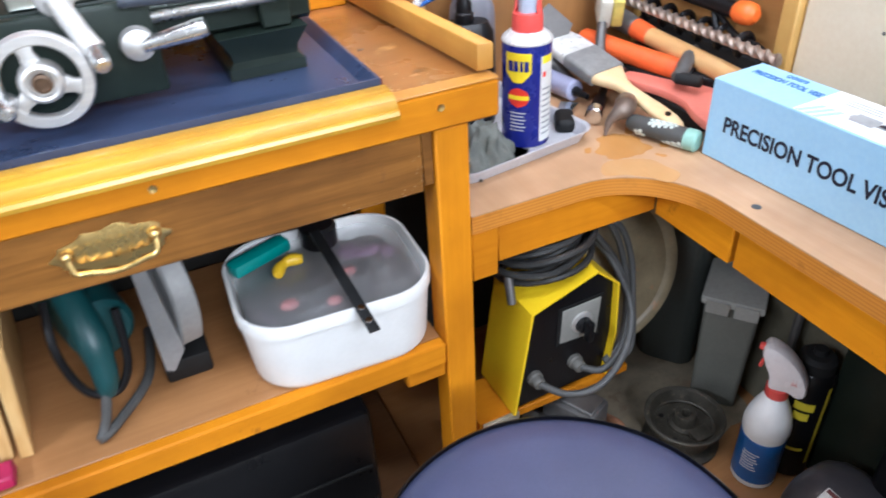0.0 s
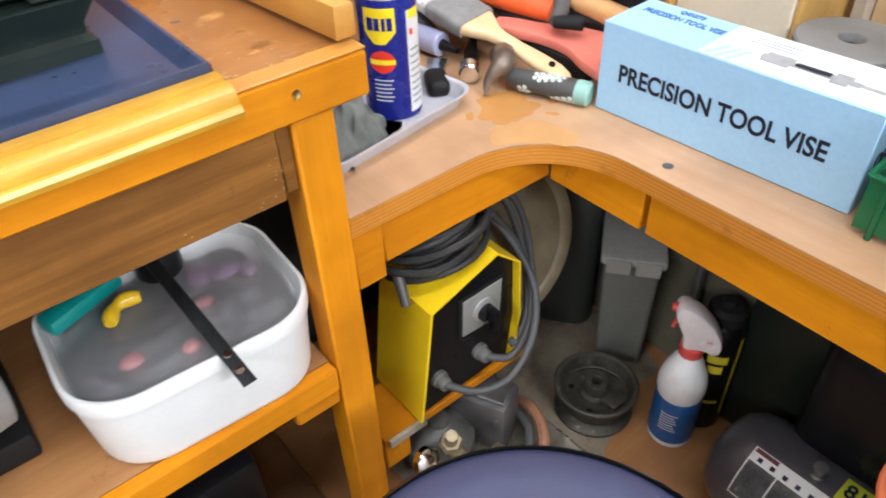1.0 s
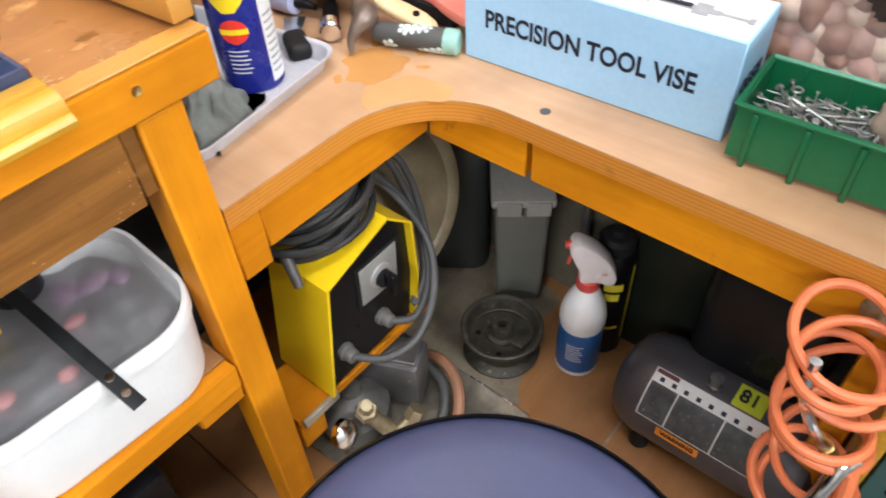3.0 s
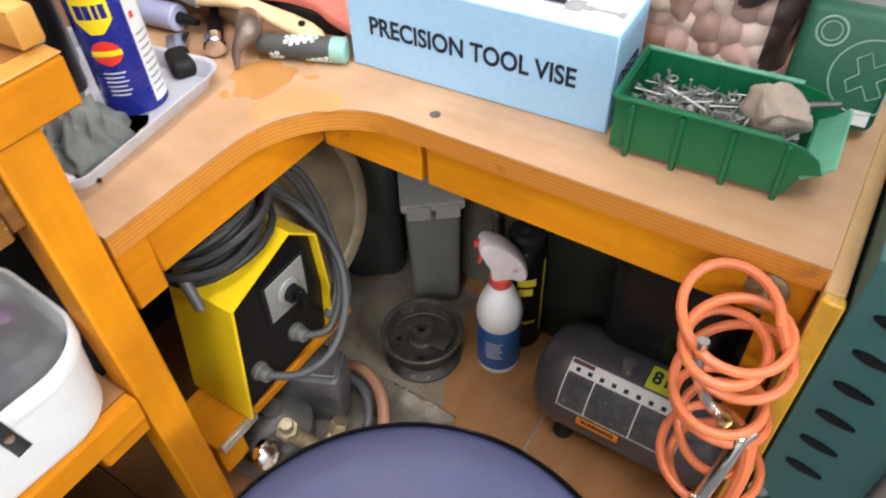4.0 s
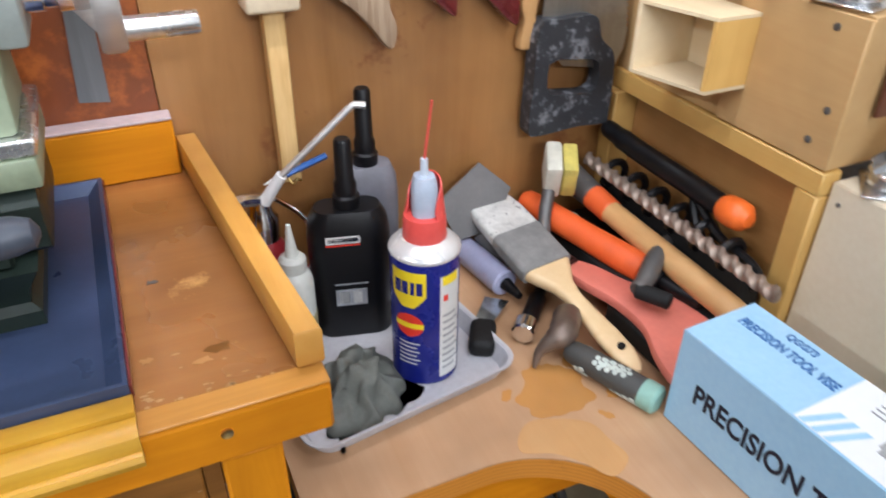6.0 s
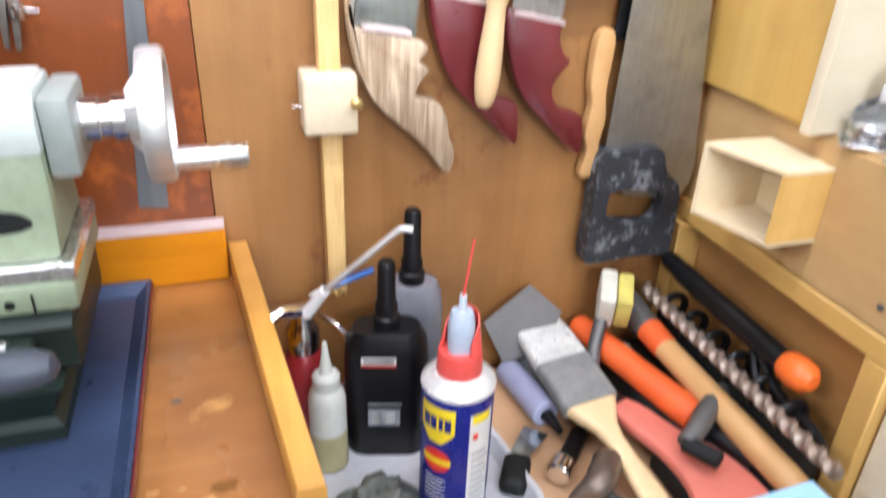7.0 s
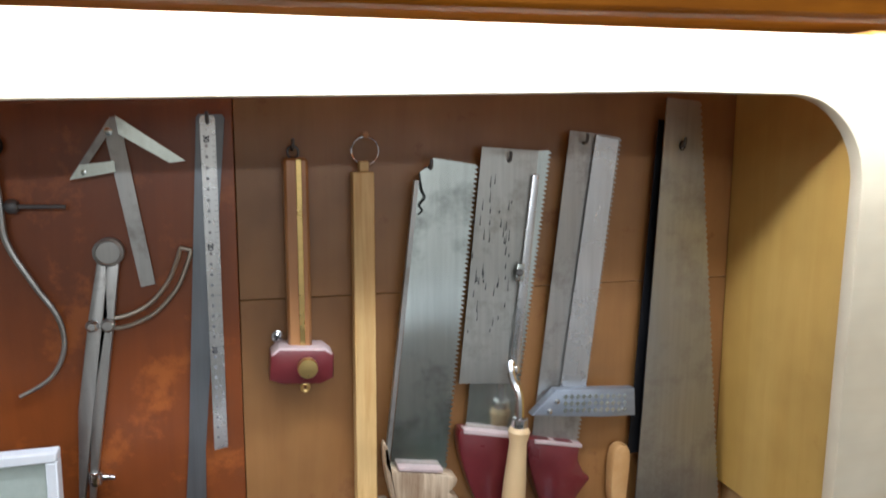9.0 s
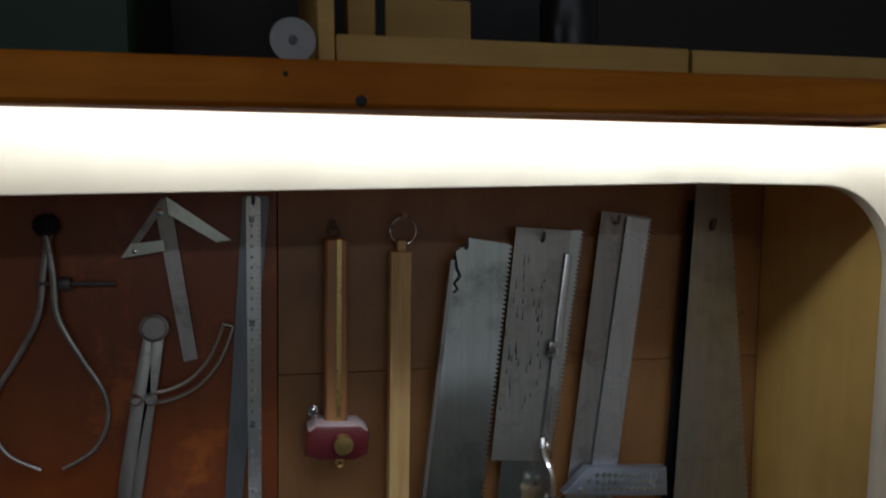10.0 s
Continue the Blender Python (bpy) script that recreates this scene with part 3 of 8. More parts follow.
for k in range(3):
    part("stripe", simple(slab, [(0.002, -0.118 - 0.011 * k), (0.002, -0.124 - 0.011 * k), (0.034, -0.136 - 0.011 * k), (0.034, -0.130 - 0.011 * k)], HT + 0.0006, HT + 0.0009, "xy"), BLUE_CARD, vise)
FRONT = Matrix(((0, 0, -1, -0.0003), (-1, 0, 0, -0.028), (0, 1, 0, 0.043), (0, 0, 0, 1)))
letters("lettering", "PRECISION TOOL VISE", 0.029, INK, vise, FRONT, 0.236)
UP = Matrix(((0, 1, 0, 0.050), (-1, 0, 0, -0.014), (0, 0, 1, HT + 0.0004), (0, 0, 0, 1)))
letters("lettering", "PRECISION TOOL VISE", 0.0155, BLUE_INK, vise, UP, 0.098)
letters("lettering", "QGG73", 0.0115, BLUE_INK, vise, Matrix.Translation((0.020, -0.034, 0)) @ UP, 0.030)
END = Matrix(((1, 0, 0, 0.016), (0, 0, -1, -L - 0.0004), (0, 1, 0, 0.044), (0, 0, 0, 1)))
letters("lettering", "QGG73", 0.022, INK, vise, END, 0.055)
for k, (x, w) in enumerate(((0.068, 0.052), (0.062, 0.044), (0.056, 0.048))):
    part("print_line", simple(box, x, x + 0.0016, -0.140 - w, -0.140, HT + 0.0006, HT + 0.0009, 0), GREY_INK, vise)


def vise_picture(bm):
    z0, z1 = HT + 0.0006, HT + 0.0010
    for k, (x0, x1, y0, y1) in enumerate(((0.030, 0.040, -0.262, -0.165), (0.024, 0.046, -0.196, -0.168), (0.024, 0.046, -0.252, -0.236), (0.033, 0.037, -0.290, -0.262), (0.030, 0.040, -0.293, -0.287))):
        box(bm, x0, x1, y0, y1, z0, z1 + 0.0002 * k, 0)


part("picture", simple(vise_picture), paint("pale_grey_ink", (0.36, 0.37, 0.38), 0.5, 0, 0.2, 60, 0.0), vise, "printed grey drawing of a small vise")
part("picture_shade", simple(box, 0.0315, 0.0385, -0.234, -0.200, HT + 0.0022, HT + 0.0025, 0), INK, vise)

# ---- the green parts bin ----
GREEN = paint("green_plastic", (0.008, 0.135, 0.046), 0.36, 0, 0.12, 8, 0.08, worn=(0.16, 0.38, 0.24), wear=0.74)
GREEN_PALE = paint("scuffed_green_plastic", (0.16, 0.44, 0.28), 0.5, 0, 0.2, 20, 0.1)
bin_ = thing("parts_bin", "open green plastic parts bin full of nails and screws", "storage bin", pose(0.706, -0.656, 0.8005, 0, 0, 3.0))
BL, BW, BH = 0.166, 0.094, 0.060


def bin_shell():
    t = 0.0025
    side_pts = [(0, 0.006), (0, BH), (-BL + 0.022, BH), (-BL + 0.004, BH - 0.003), (-BL - 0.010, BH - 0.012), (-BL - 0.016, BH - 0.024), (-BL + 0.002, 0.030), (-BL + 0.010, 0.006)]
    yield "side_wall", simple(slab, side_pts, 0, t, "yz")
    yield "side_wall", simple(slab, side_pts, BW - t, BW, "yz")
    yield "back_wall", simple(box, t, BW - t, -t, 0, 0.006, BH, 0)
    yield "bottom", simple(box, t, BW - t, -BL + 0.010, -t, 0.006, 0.0085, 0)
    yield "front_slope", simple(slab, [(-BL + 0.010, 0.006), (-BL + 0.002, 0.030), (-BL - 0.001, 0.030), (-BL + 0.007, 0.006)], t, BW - t, "yz")


for n, b in bin_shell():
    part(n, b, GREEN, bin_)
part("rim", simple(box, -0.0045, 0.003, -BL + 0.022, 0.001, BH, BH + 0.003, 0.0012, 2), GREEN, bin_)
part("rim", simple(box, BW - 0.003, BW + 0.003, -BL + 0.022, 0.001, BH, BH + 0.003, 0.001), GREEN_PALE, bin_)
part("rim", simple(box, -0.002, BW + 0.003, -0.001, 0.004, BH, BH + 0.003, 0.001), GREEN, bin_)
part("lip", simple(slab, [(-BL + 0.001, 0.029), (-BL - 0.014, 0.040), (-BL - 0.022, 0.047), (-BL - 0.0245, 0.0455), (-BL - 0.016, 0.037), (-BL - 0.002, 0.0265)], 0.0005, BW - 0.0005, "yz", 0.0006), GREEN_PALE, bin_, "scuffed front lip")
for k in range(4):
    y = -0.014 - k * 0.045
    part("rib", simple(box, -0.0042, -0.0001, y - 0.0055, y, 0.0002, BH - 0.002, 0.0010), GREEN, bin_)
    part("foot", simple(box, 0.0003, BW - 0.0003, y - 0.004, y, 0.0002, 0.0058, 0.0006), GREEN, bin_)
for k in range(3):
    y = -0.03 - k * 0.04
    part("rib", simple(box, BW - 0.0045, BW - 0.0026, y - 0.003, y, 0.009, BH - 0.002, 0), GREEN, bin_)


def nails(bm):
    rng = random.Random(5)
    for i in range(330):
        c = Vector((rng.uniform(0.012, BW - 0.012), rng.uniform(-BL + 0.014, -0.012), 0.012 + rng.random() ** 1.3 * 0.034))
        d = Vector((rng.gauss(0, 1), rng.gauss(0, 1), rng.gauss(0, 0.28))).normalized() * rng.uniform(0.008, 0.022)
        r = rng.choice((0.0009, 0.0012, 0.0017))
        p, q = c - d, c + d
        for e in (p, q):
            e.x, e.y = min(max(e.x, 0.005), BW - 0.005), min(max(e.y, -BL + 0.012), -0.005)
            e.z = max(e.z, 0.0105)
        rod(bm, p, q, r, r * 0.7, 6)
        rod(bm, p, p + (p - q).normalized() * 0.0012, r * 2.4, r * 2.0, 7)
        if i % 14 == 0:
            tube(bm, [c + Vector((0.005 * math.cos(a), 0.005 * math.sin(a), 0.006)) for a in (k * math.pi / 6 for k in range(12))], 0.0012, 5, True)


tagged(part("nails", simple(nails), paint("dull_zinc", (0.46, 0.46, 0.43), 0.38, 0.75, 0.3, 60, 0.1)), "loose steel nails and screws in the green bin", "nails", kind="stuff").matrix_basis = bin_.matrix_basis
LUMP = paint("dried_putty", (0.40, 0.33, 0.265), 0.75, 0, 0.25, 22, 0.6)


def lump(bm):
    bmesh.ops.create_icosphere(bm, subdivisions=4, radius=0.020)
    for v in bm.verts:
        n = noise.noise(v.co * 70) * 0.009 + noise.noise(v.co * 190) * 0.003
        v.co = Vector((math.copysign(min(abs(v.co.x) * 1.5, 0.018), v.co.x), math.copysign(min(abs(v.co.y) * 1.5, 0.021), v.co.y), math.copysign(min(abs(v.co.z) * 1.4, 0.017), v.co.z))) + v.co.normalized() * n
        v.co.z = max(v.co.z, -0.014)


tagged(part("putty_lump", simple(lump), LUMP), "dried grey-brown putty lump lying on the nails", "lump").matrix_basis = bin_.matrix_basis @ pose(0.052, -0.130, 0.052, 14, -18, 25)
tagged(part("bolt", simple(rod, (0, 0, 0), (0.004, -0.030, 0.008), 0.0035, 0.003, 10, 0.0006), IRON), "short dark bolt stuck in the putty lump", "bolt").matrix_basis = bin_.matrix_basis @ pose(0.062, -0.148, 0.058)

WORN = wood("worn_varnish", (0.46, 0.23, 0.07), (0.38, 0.17, 0.045), "X", 60, 0.5)
for x, y, rx, ry, mt in ((0.334, -0.297, 0.008, 0.005, DRAWER_PLY), (0.322, -0.306, 0.006, 0.003, WORN), (0.287, -0.292, 0.004, 0.003, WORN), (0.30, -0.2, 0.004, 0.0025, IRON)):
    blot = [(x + rx * (1 + 0.35 * math.sin(3 * a + x * 90)) * math.cos(a), y + ry * (1 + 0.3 * math.sin(4 * a + y * 70)) * math.sin(a)) for a in (k * math.pi / 10 for k in range(20))]
    part("wear_mark", simple(slab, blot, 0.9801, 0.9803 if mt is not IRON else 0.9805, "xy"), mt, table)



def scuffs(bm):
    """Pale scuffed flecks along the front of the table top."""
    rng = random.Random(9)
    for i in range(24):
        x, y = rng.uniform(0.282, 0.372), -0.337 + rng.random() ** 2 * 0.045
        r = rng.uniform(0.0006, 0.0032)
        e = rng.uniform(0.25, 0.6)
        slab(bm, [(x + r * (1 + 0.3 * math.sin(3 * a + i)) * math.cos(a), y + r * e * (1 + 0.3 * math.sin(5 * a + i)) * math.sin(a)) for a in (k * math.pi / 6 for k in range(12))], 0.98015, 0.98030, "xy")


tagged(part("scuffs", simple(scuffs), wood("bare_scuffed_ply", (0.56, 0.33, 0.13), (0.44, 0.24, 0.08), "X", 60, 0.5), table, "pale scuffed flecks"), kind="stuff")


# ---- tools hanging on the wall ----
def teeth(p, q, n, depth):
    """A toothed edge from p to q; the teeth stand to the left of the way."""
    (x0, z0), (x1, z1) = p, q
    l = math.hypot(x1 - x0, z1 - z0)
    nx, nz = -(z1 - z0) / l, (x1 - x0) / l
    out = []
    for i in range(n):
        a, b = i / n, (i + 0.62) / n
        out += [(x0 + (x1 - x0) * a, z0 + (z1 - z0) * a), (x0 + (x1 - x0) * b + nx * depth, z0 + (z1 - z0) * b + nz * depth)]
    return out


def hook(parent, x, z, y=-0.0215):
    part("hook", simple(tube, smooth_line([(x, 0, z), (x, y, z), (x, y - 0.004, z + 0.004), (x, y - 0.004, z + 0.009)], 4), 0.0016, 7), IRON, parent)


SAW_H1 = [(0.4695, 1.243), (0.4735, 1.243), (0.477, 1.222), (0.501, 1.217), (0.524, 1.212), (0.534, 1.209), (0.543, 1.204), (0.541, 1.196), (0.535, 1.190), (0.545, 1.182), (0.537, 1.172), (0.532, 1.159), (0.539, 1.155), (0.555, 1.150), (0.564, 1.135), (0.567, 1.116), (0.573, 1.100), (0.570, 1.081), (0.562, 1.080), (0.550, 1.096), (0.532, 1.117), (0.512, 1.134), (0.493, 1.154), (0.479, 1.182), (0.471, 1.216)]
SAW_H2 = [(0.548, 1.251), (0.574, 1.246), (0.603, 1.239), (0.604, 1.222), (0.611, 1.207), (0.618, 1.200), (0.611, 1.191), (0.602, 1.178), (0.603, 1.165), (0.611, 1.154), (0.625, 1.149), (0.637, 1.144), (0.641, 1.130), (0.642, 1.108), (0.639, 1.101), (0.630, 1.107), (0.615, 1.121), (0.596, 1.139), (0.575, 1.160), (0.561, 1.183), (0.552, 1.210), (0.547, 1.232)]

saw = thing("back_saw", "fine-toothed saw with a spalted wooden handle hanging on the wall", "hand saw", group="saws on the tool wall")
part("blade", simple(slab, [(0.476, 1.215), (0.507, 1.508), (0.515, 1.513), (0.520, 1.521), (0.561, 1.515)] + teeth((0.561, 1.515), (0.531, 1.215), 66, 0.0042) + [(0.531, 1.208)], -0.0205, -0.0195, "xz"), STEEL, saw)
part("handle", simple(slab, curve2(SAW_H1, 3), -0.031, -0.009, "xz", 0.003), SPALTED, saw, "spalted light and dark wooden grip")
part("spine", simple(slab, [(0.4715, 1.225), (0.4755, 1.225), (0.5055, 1.500), (0.5015, 1.500)], -0.0235, -0.0165, "xz"), STEEL_DARK, saw)
part("cheek", simple(slab, [(0.483, 1.2235), (0.5275, 1.2165), (0.5275, 1.2125), (0.483, 1.2195)], -0.0315, -0.0205, "xz", 0.0006), PALE_EDGE, saw)
hook(saw, 0.517, 1.511)
part("wire", simple(tube, smooth_line([(0.506, -0.022, 1.507), (0.508, -0.024, 1.492), (0.511, -0.024, 1.484), (0.506, -0.023, 1.477), (0.509, -0.022, 1.472), (0.505, -0.022, 1.468)], 5), 0.0008, 6), BLACK, saw)

saw = thing("back_saw", "maroon-handled saw hanging behind an etched steel plate", "hand saw", group="saws on the tool wall")
part("blade", simple(slab, [(0.556, 1.243), (0.580, 1.525), (0.640, 1.5285)] + teeth((0.640, 1.5285), (0.605, 1.236), 66, 0.0042), -0.0125, -0.0115, "xz"), STEEL, saw)
part("handle", simple(slab, curve2(SAW_H2, 3), -0.0235, -0.003, "xz", 0.0025), MAROON, saw)
part("cheek", simple(slab, [(0.551, 1.2525), (0.606, 1.2405), (0.606, 1.2365), (0.551, 1.2475)], -0.0240, -0.0130, "xz", 0.0006), PALE_EDGE, saw)

ETCHED = steel("etched_steel", (0.50, 0.50, 0.46), 0.34, "Z", (0.30, 0.29, 0.25), 0.52)
plate = thing("steel_plate", "grey etched steel saw plate with black ink marks", "saw plate")
part("plate", simple(slab, [(0.548, 1.2975), (0.5695, 1.5315), (0.628, 1.528), (0.609, 1.2925)] + [], -0.0165, -0.0155, "xz"), ETCHED, plate)


def scribbles(bm):
    rng = random.Random(3)
    for i in range(46):
        c = rng.choice((0.574, 0.590, 0.598, 0.566))
        z = rng.uniform(1.345, 1.50)
        x = c + (z - 1.45) * 0.085 + rng.gauss(0, 0.0025)
        slab(bm, [(x, z), (x + 0.0009, z), (x + 0.0014, z + rng.uniform(0.003, 0.013)), (x + 0.0004, z + 0.003)], -0.0169, -0.0166, "xz")


tagged(part("ink_mark", simple(scribbles), INK, plate), "black ink strokes", kind="stuff")
hook(plate, 0.597, 1.518, -0.018)

tool = thing("offset_scraper", "long flat steel scraper with cranked neck and pale wooden handle", "scraper")
part("blade", simple(slab, [(0.6205, 1.505), (0.6275, 1.505), (0.6105, 1.312), (0.5995, 1.312)], -0.0215, -0.0195, "xz", 0.0005), STEEL_BRIGHT, tool)
part("back_plate", simple(slab, [(0.605, 1.417), (0.613, 1.417), (0.612, 1.400), (0.603, 1.400)], -0.0235, -0.0218, "xz", 0.0005), STEEL, tool)
part("rivet", simple(revolve, [(0.004, 0), (0.0035, 0.0012), (0.001, 0.002)], 12, pose(0.6075, -0.0235, 1.4085, 90, 0, 0)), IRON, tool)
part("neck", simple(tube, smooth_line([(0.600, -0.023, 1.318), (0.5985, -0.030, 1.305), (0.6035, -0.038, 1.288), (0.604, -0.040, 1.266)], 6), [0.0042] * 19, 8), CHROME, tool)
part("bolt", simple(revolve, [(0.0055, 0), (0.0055, 0.003), (0.004, 0.0045), (0.001, 0.005)], 14, pose(0.6035, -0.024, 1.310, 90, 0, 0)), CHROME, tool)
HANDLE_PROF = [(0.006, 0), (0.0085, 0.004), (0.0105, 0.012), (0.0118, 0.024), (0.0120, 0.034), (0.0112, 0.055), (0.0098, 0.075), (0.0088, 0.092), (0.0105, 0.100), (0.0112, 0.104), (0.0085, 0.1085)]
part("handle", simple(revolve, HANDLE_PROF, 24, along((0.5965, -0.040, 1.148), (0.604, -0.040, 1.257))), HANDLE_WOOD, tool, "turned pale wooden handle")
part("ferrule", simple(revolve, [(0.0082, 0), (0.0085, 0.001), (0.008, 0.009), (0.006, 0.010)], 20, along((0.6037, -0.040, 1.2555), (0.6045, -0.040, 1.266))), CHROME, tool)

saw = thing("back_saw", "maroon-handled tenon saw hanging on the wall", "hand saw", group="saws on the tool wall")
shift3 = [(x + 0.0740, z - 0.0170) for x, z in SAW_H2]
part("blade", simple(slab, [(0.6285, 1.224), (0.663, 1.548), (0.6895, 1.5455), (0.7175, 1.5415)] + teeth((0.7175, 1.5415), (0.6795, 1.219), 68, 0.0038), -0.0125, -0.0115, "xz"), STEEL_DARK, saw)
part("handle", simple(slab, curve2(shift3, 3), -0.0235, -0.003, "xz", 0.0025), MAROON, saw)
part("cheek", simple(slab, [(0.6275, 1.2335), (0.6815, 1.2220), (0.6815, 1.2180), (0.6275, 1.2290)], -0.0240, -0.0130, "xz", 0.0006), PALE_EDGE, saw)
hook(saw, 0.678, 1.536, -0.017)

square = thing("mitre_square", "steel mitre square with a knurled aluminium stock", "square")
part("blade", simple(slab, [(0.6900, 1.5430), (0.7150, 1.5390), (0.6855, 1.2640), (0.6560, 1.2640)], -0.0160, -0.0150, "xz"), STEEL_BRIGHT, square)
part("stock", simple(slab, [(0.622, 1.261), (0.648, 1.2860), (0.738, 1.2800), (0.740, 1.2500), (0.700, 1.2520)], -0.0285, -0.0165, "xz", 0.0012), steel("blue_grey_alloy", (0.36, 0.40, 0.46), 0.42, "X", (0.22, 0.24, 0.27), 0.55, 0.8), square)


def knurl(bm):
    for i in range(11):
        for j in range(3):
            x, z = 0.6585 + i * 0.0068, 1.2780 - i * 0.0005 - j * 0.0072
            slab(bm, [(x, z - 0.003), (x + 0.003, z), (x, z + 0.003), (x - 0.003, z)], -0.0291, -0.0286, "xz")


tagged(part("knurling", simple(knurl), STEEL, square), "diamond-pattern grip", kind="stuff")
for x, z in ((0.641, 1.264), (0.649, 1.274)):
    part("rivet", simple(revolve, [(0.003, 0), (0.003, 0.0008), (0.001, 0.0014)], 12, pose(x, -0.0285, z, 90, 0, 0)), CHROME, square)

saw = thing("panel_saw", "large old panel saw with a paint-worn black handle", "hand saw", group="saws on the tool wall")
part("blade", simple(slab, [(0.7455, 1.062), (0.766, 1.582), (0.804, 1.579)] + teeth((0.804, 1.579), (0.862, 1.062), 80, 0.0022) + [(0.862, 1.040), (0.850, 1.018), (0.78, 1.03)], -0.0205, -0.0190, "xz"), OLD_PLATE, saw)
WORN_BLACK = paint("worn_black_handle", (0.035, 0.037, 0.042), 0.5, 0, 0.3, 18, 0.3, worn=(0.17, 0.175, 0.19), wear=0.54)


def loop_handle(bm):
    outer = [(0.737, 1.082), (0.765, 1.088), (0.800, 1.089), (0.812, 1.082), (0.820, 1.060), (0.838, 1.043), (0.843, 1.015), (0.843, 0.965), (0.838, 0.955), (0.800, 0.957), (0.770, 0.955), (0.742, 0.954), (0.732, 0.962), (0.733, 1.010)]
    inner = [(0.752, 1.036), (0.758, 1.043), (0.785, 1.041), (0.815, 1.036), (0.822, 1.022), (0.820, 1.003), (0.810, 0.998), (0.785, 1.000), (0.760, 1.003), (0.752, 1.012)]
    o, i = curve2(outer, 4), curve2(inner, 4)
    i = [min(i, key=lambda p: abs(math.atan2(p[1] - 1.02, p[0] - 0.788) - math.atan2(q[1] - 1.02, q[0] - 0.788))) for q in o]
    rings(bm, [[(x, y, z) for x, z in l] for l, y in ((o, -0.012), (o, -0.034), (i, -0.034), (i, -0.012))], True)


part("handle", simple(loop_handle), WORN_BLACK, saw, "black plastic handle with rubbed grey paint")
hook(saw, 0.786, 1.533)
part("eyelet", simple(tube, [(0.786 + 0.0032 * math.cos(a / 5 * math.pi), -0.0208, 1.5335 + 0.0042 * math.sin(a / 5 * math.pi)) for a in range(10)], 0.0008, 5, True), BLACK, saw)

saw = thing("slim_saw", "dark slim saw with a shaped pale wooden handle", "hand saw", group="saws on the tool wall")
part("blade", simple(slab, [(0.742, 1.200), (0.7625, 1.560), (0.7745, 1.560), (0.758, 1.200)], -0.012, -0.011, "xz"), BLACK, saw)
part("handle", simple(slab, curve2([(0.7235, 1.207), (0.7420, 1.206), (0.7400, 1.150), (0.7440, 1.120), (0.7400, 1.09), (0.7450, 1.060), (0.7230, 1.055), (0.7255, 1.085), (0.7210, 1.105), (0.7250, 1.135), (0.7205, 1.160)], 4), -0.018, -0.003, "xz", 0.0025), ASH, saw)

# marking gauge
gauge = thing("marking_gauge", "wooden marking gauge with brass strip and maroon fence block", "marking gauge")
part("stem", simple(box, 0.382, 0.4035, -0.025, -0.006, 1.345, 1.521, 0.0025), wood("gauge_stem_wood", (0.50, 0.25, 0.09), (0.34, 0.14, 0.045), "Z", 60, 0.35, 0.3), gauge)
part("brass_strip", simple(box, 0.3925, 0.3975, -0.0258, -0.0245, 1.347, 1.520, 0.0004), BRASS, gauge)
part("fence", simple(slab, [(0.364, 1.322), (0.3655, 1.344), (0.3735, 1.3505), (0.4145, 1.3475), (0.4225, 1.341), (0.4215, 1.320), (0.410, 1.315), (0.376, 1.317)], -0.036, -0.003, "xz", 0.003), MAROON, gauge, "maroon lacquered fence block")
part("fence_top", simple(slab, [(0.3665, 1.3450), (0.3740, 1.3515), (0.4140, 1.3485), (0.4215, 1.3420)], -0.0352, -0.0055, "xz", 0.0004), PALE_EDGE, gauge)
part("thumbscrew", simple(revolve, [(0.0035, 0), (0.0035, 0.004), (0.0088, 0.0045), (0.0092, 0.006), (0.0092, 0.011), (0.0085, 0.0125), (0.0, 0.013)], 28, pose(0.3975, -0.036, 1.334, 90, 0, 0)), BRASS, gauge, "round brass thumbscrew")
part("pin_tube", simple(tube, [(0.3965 + 0.0032 * math.cos(a / 6 * math.pi), -0.022, 1.309 + 0.0036 * math.sin(a / 6 * math.pi)) for a in range(12)], 0.0018, 7, True), BRASS, gauge)
part("ring", simple(tube, [(0.391 + 0.005 * math.cos(a / 8 * math.pi), -0.014, 1.526 + 0.0055 * math.sin(a / 8 * math.pi)) for a in range(16)], 0.0011, 6, True), IRON, gauge)
hook(gauge, 0.391, 1.529, -0.014)

screw = thing("screw_head", "cross-head screw standing in the wall panel", "screw", (0.373, 0, 1.357))
part("head", simple(revolve, [(0.0015, 0.0), (0.002, 0.012), (0.0058, 0.013), (0.0055, 0.0148), (0.003, 0.0162), (0, 0.0166)], 20, pose(0, 0, 0, 90, 0, 0)), CHROME, screw)
for a in (30, 120):
    part("slot", simple(box, -0.0036, 0.0036, -0.0168, -0.0160, -0.0007, 0.0007, 0, 1, Matrix.Rotation(radians(a), 4, "Y")), BLACK, screw)

# long panel gauge: pine strip with a sliding block
strip = thing("panel_gauge", "long pine strip gauge with a cream wooden sliding block", "panel gauge")
part("strip", simple(box, 0.4435, 0.4635, -0.023, -0.006, 0.950, 1.508, 0.001), PINE_STRIP, strip)
part("tip", simple(box, 0.4500, 0.4590, -0.020, -0.008, 1.5083, 1.518, 0.001), PINE_STRIP, strip)
part("ring", simple(tube, [(0.4565 + 0.0128 * math.cos(a / 14 * math.pi), -0.014 + 0.001 * math.sin(a), 1.5275 + 0.0128 * math.sin(a / 14 * math.pi)) for a in range(28)], 0.0009, 6, True), CHROME, strip)
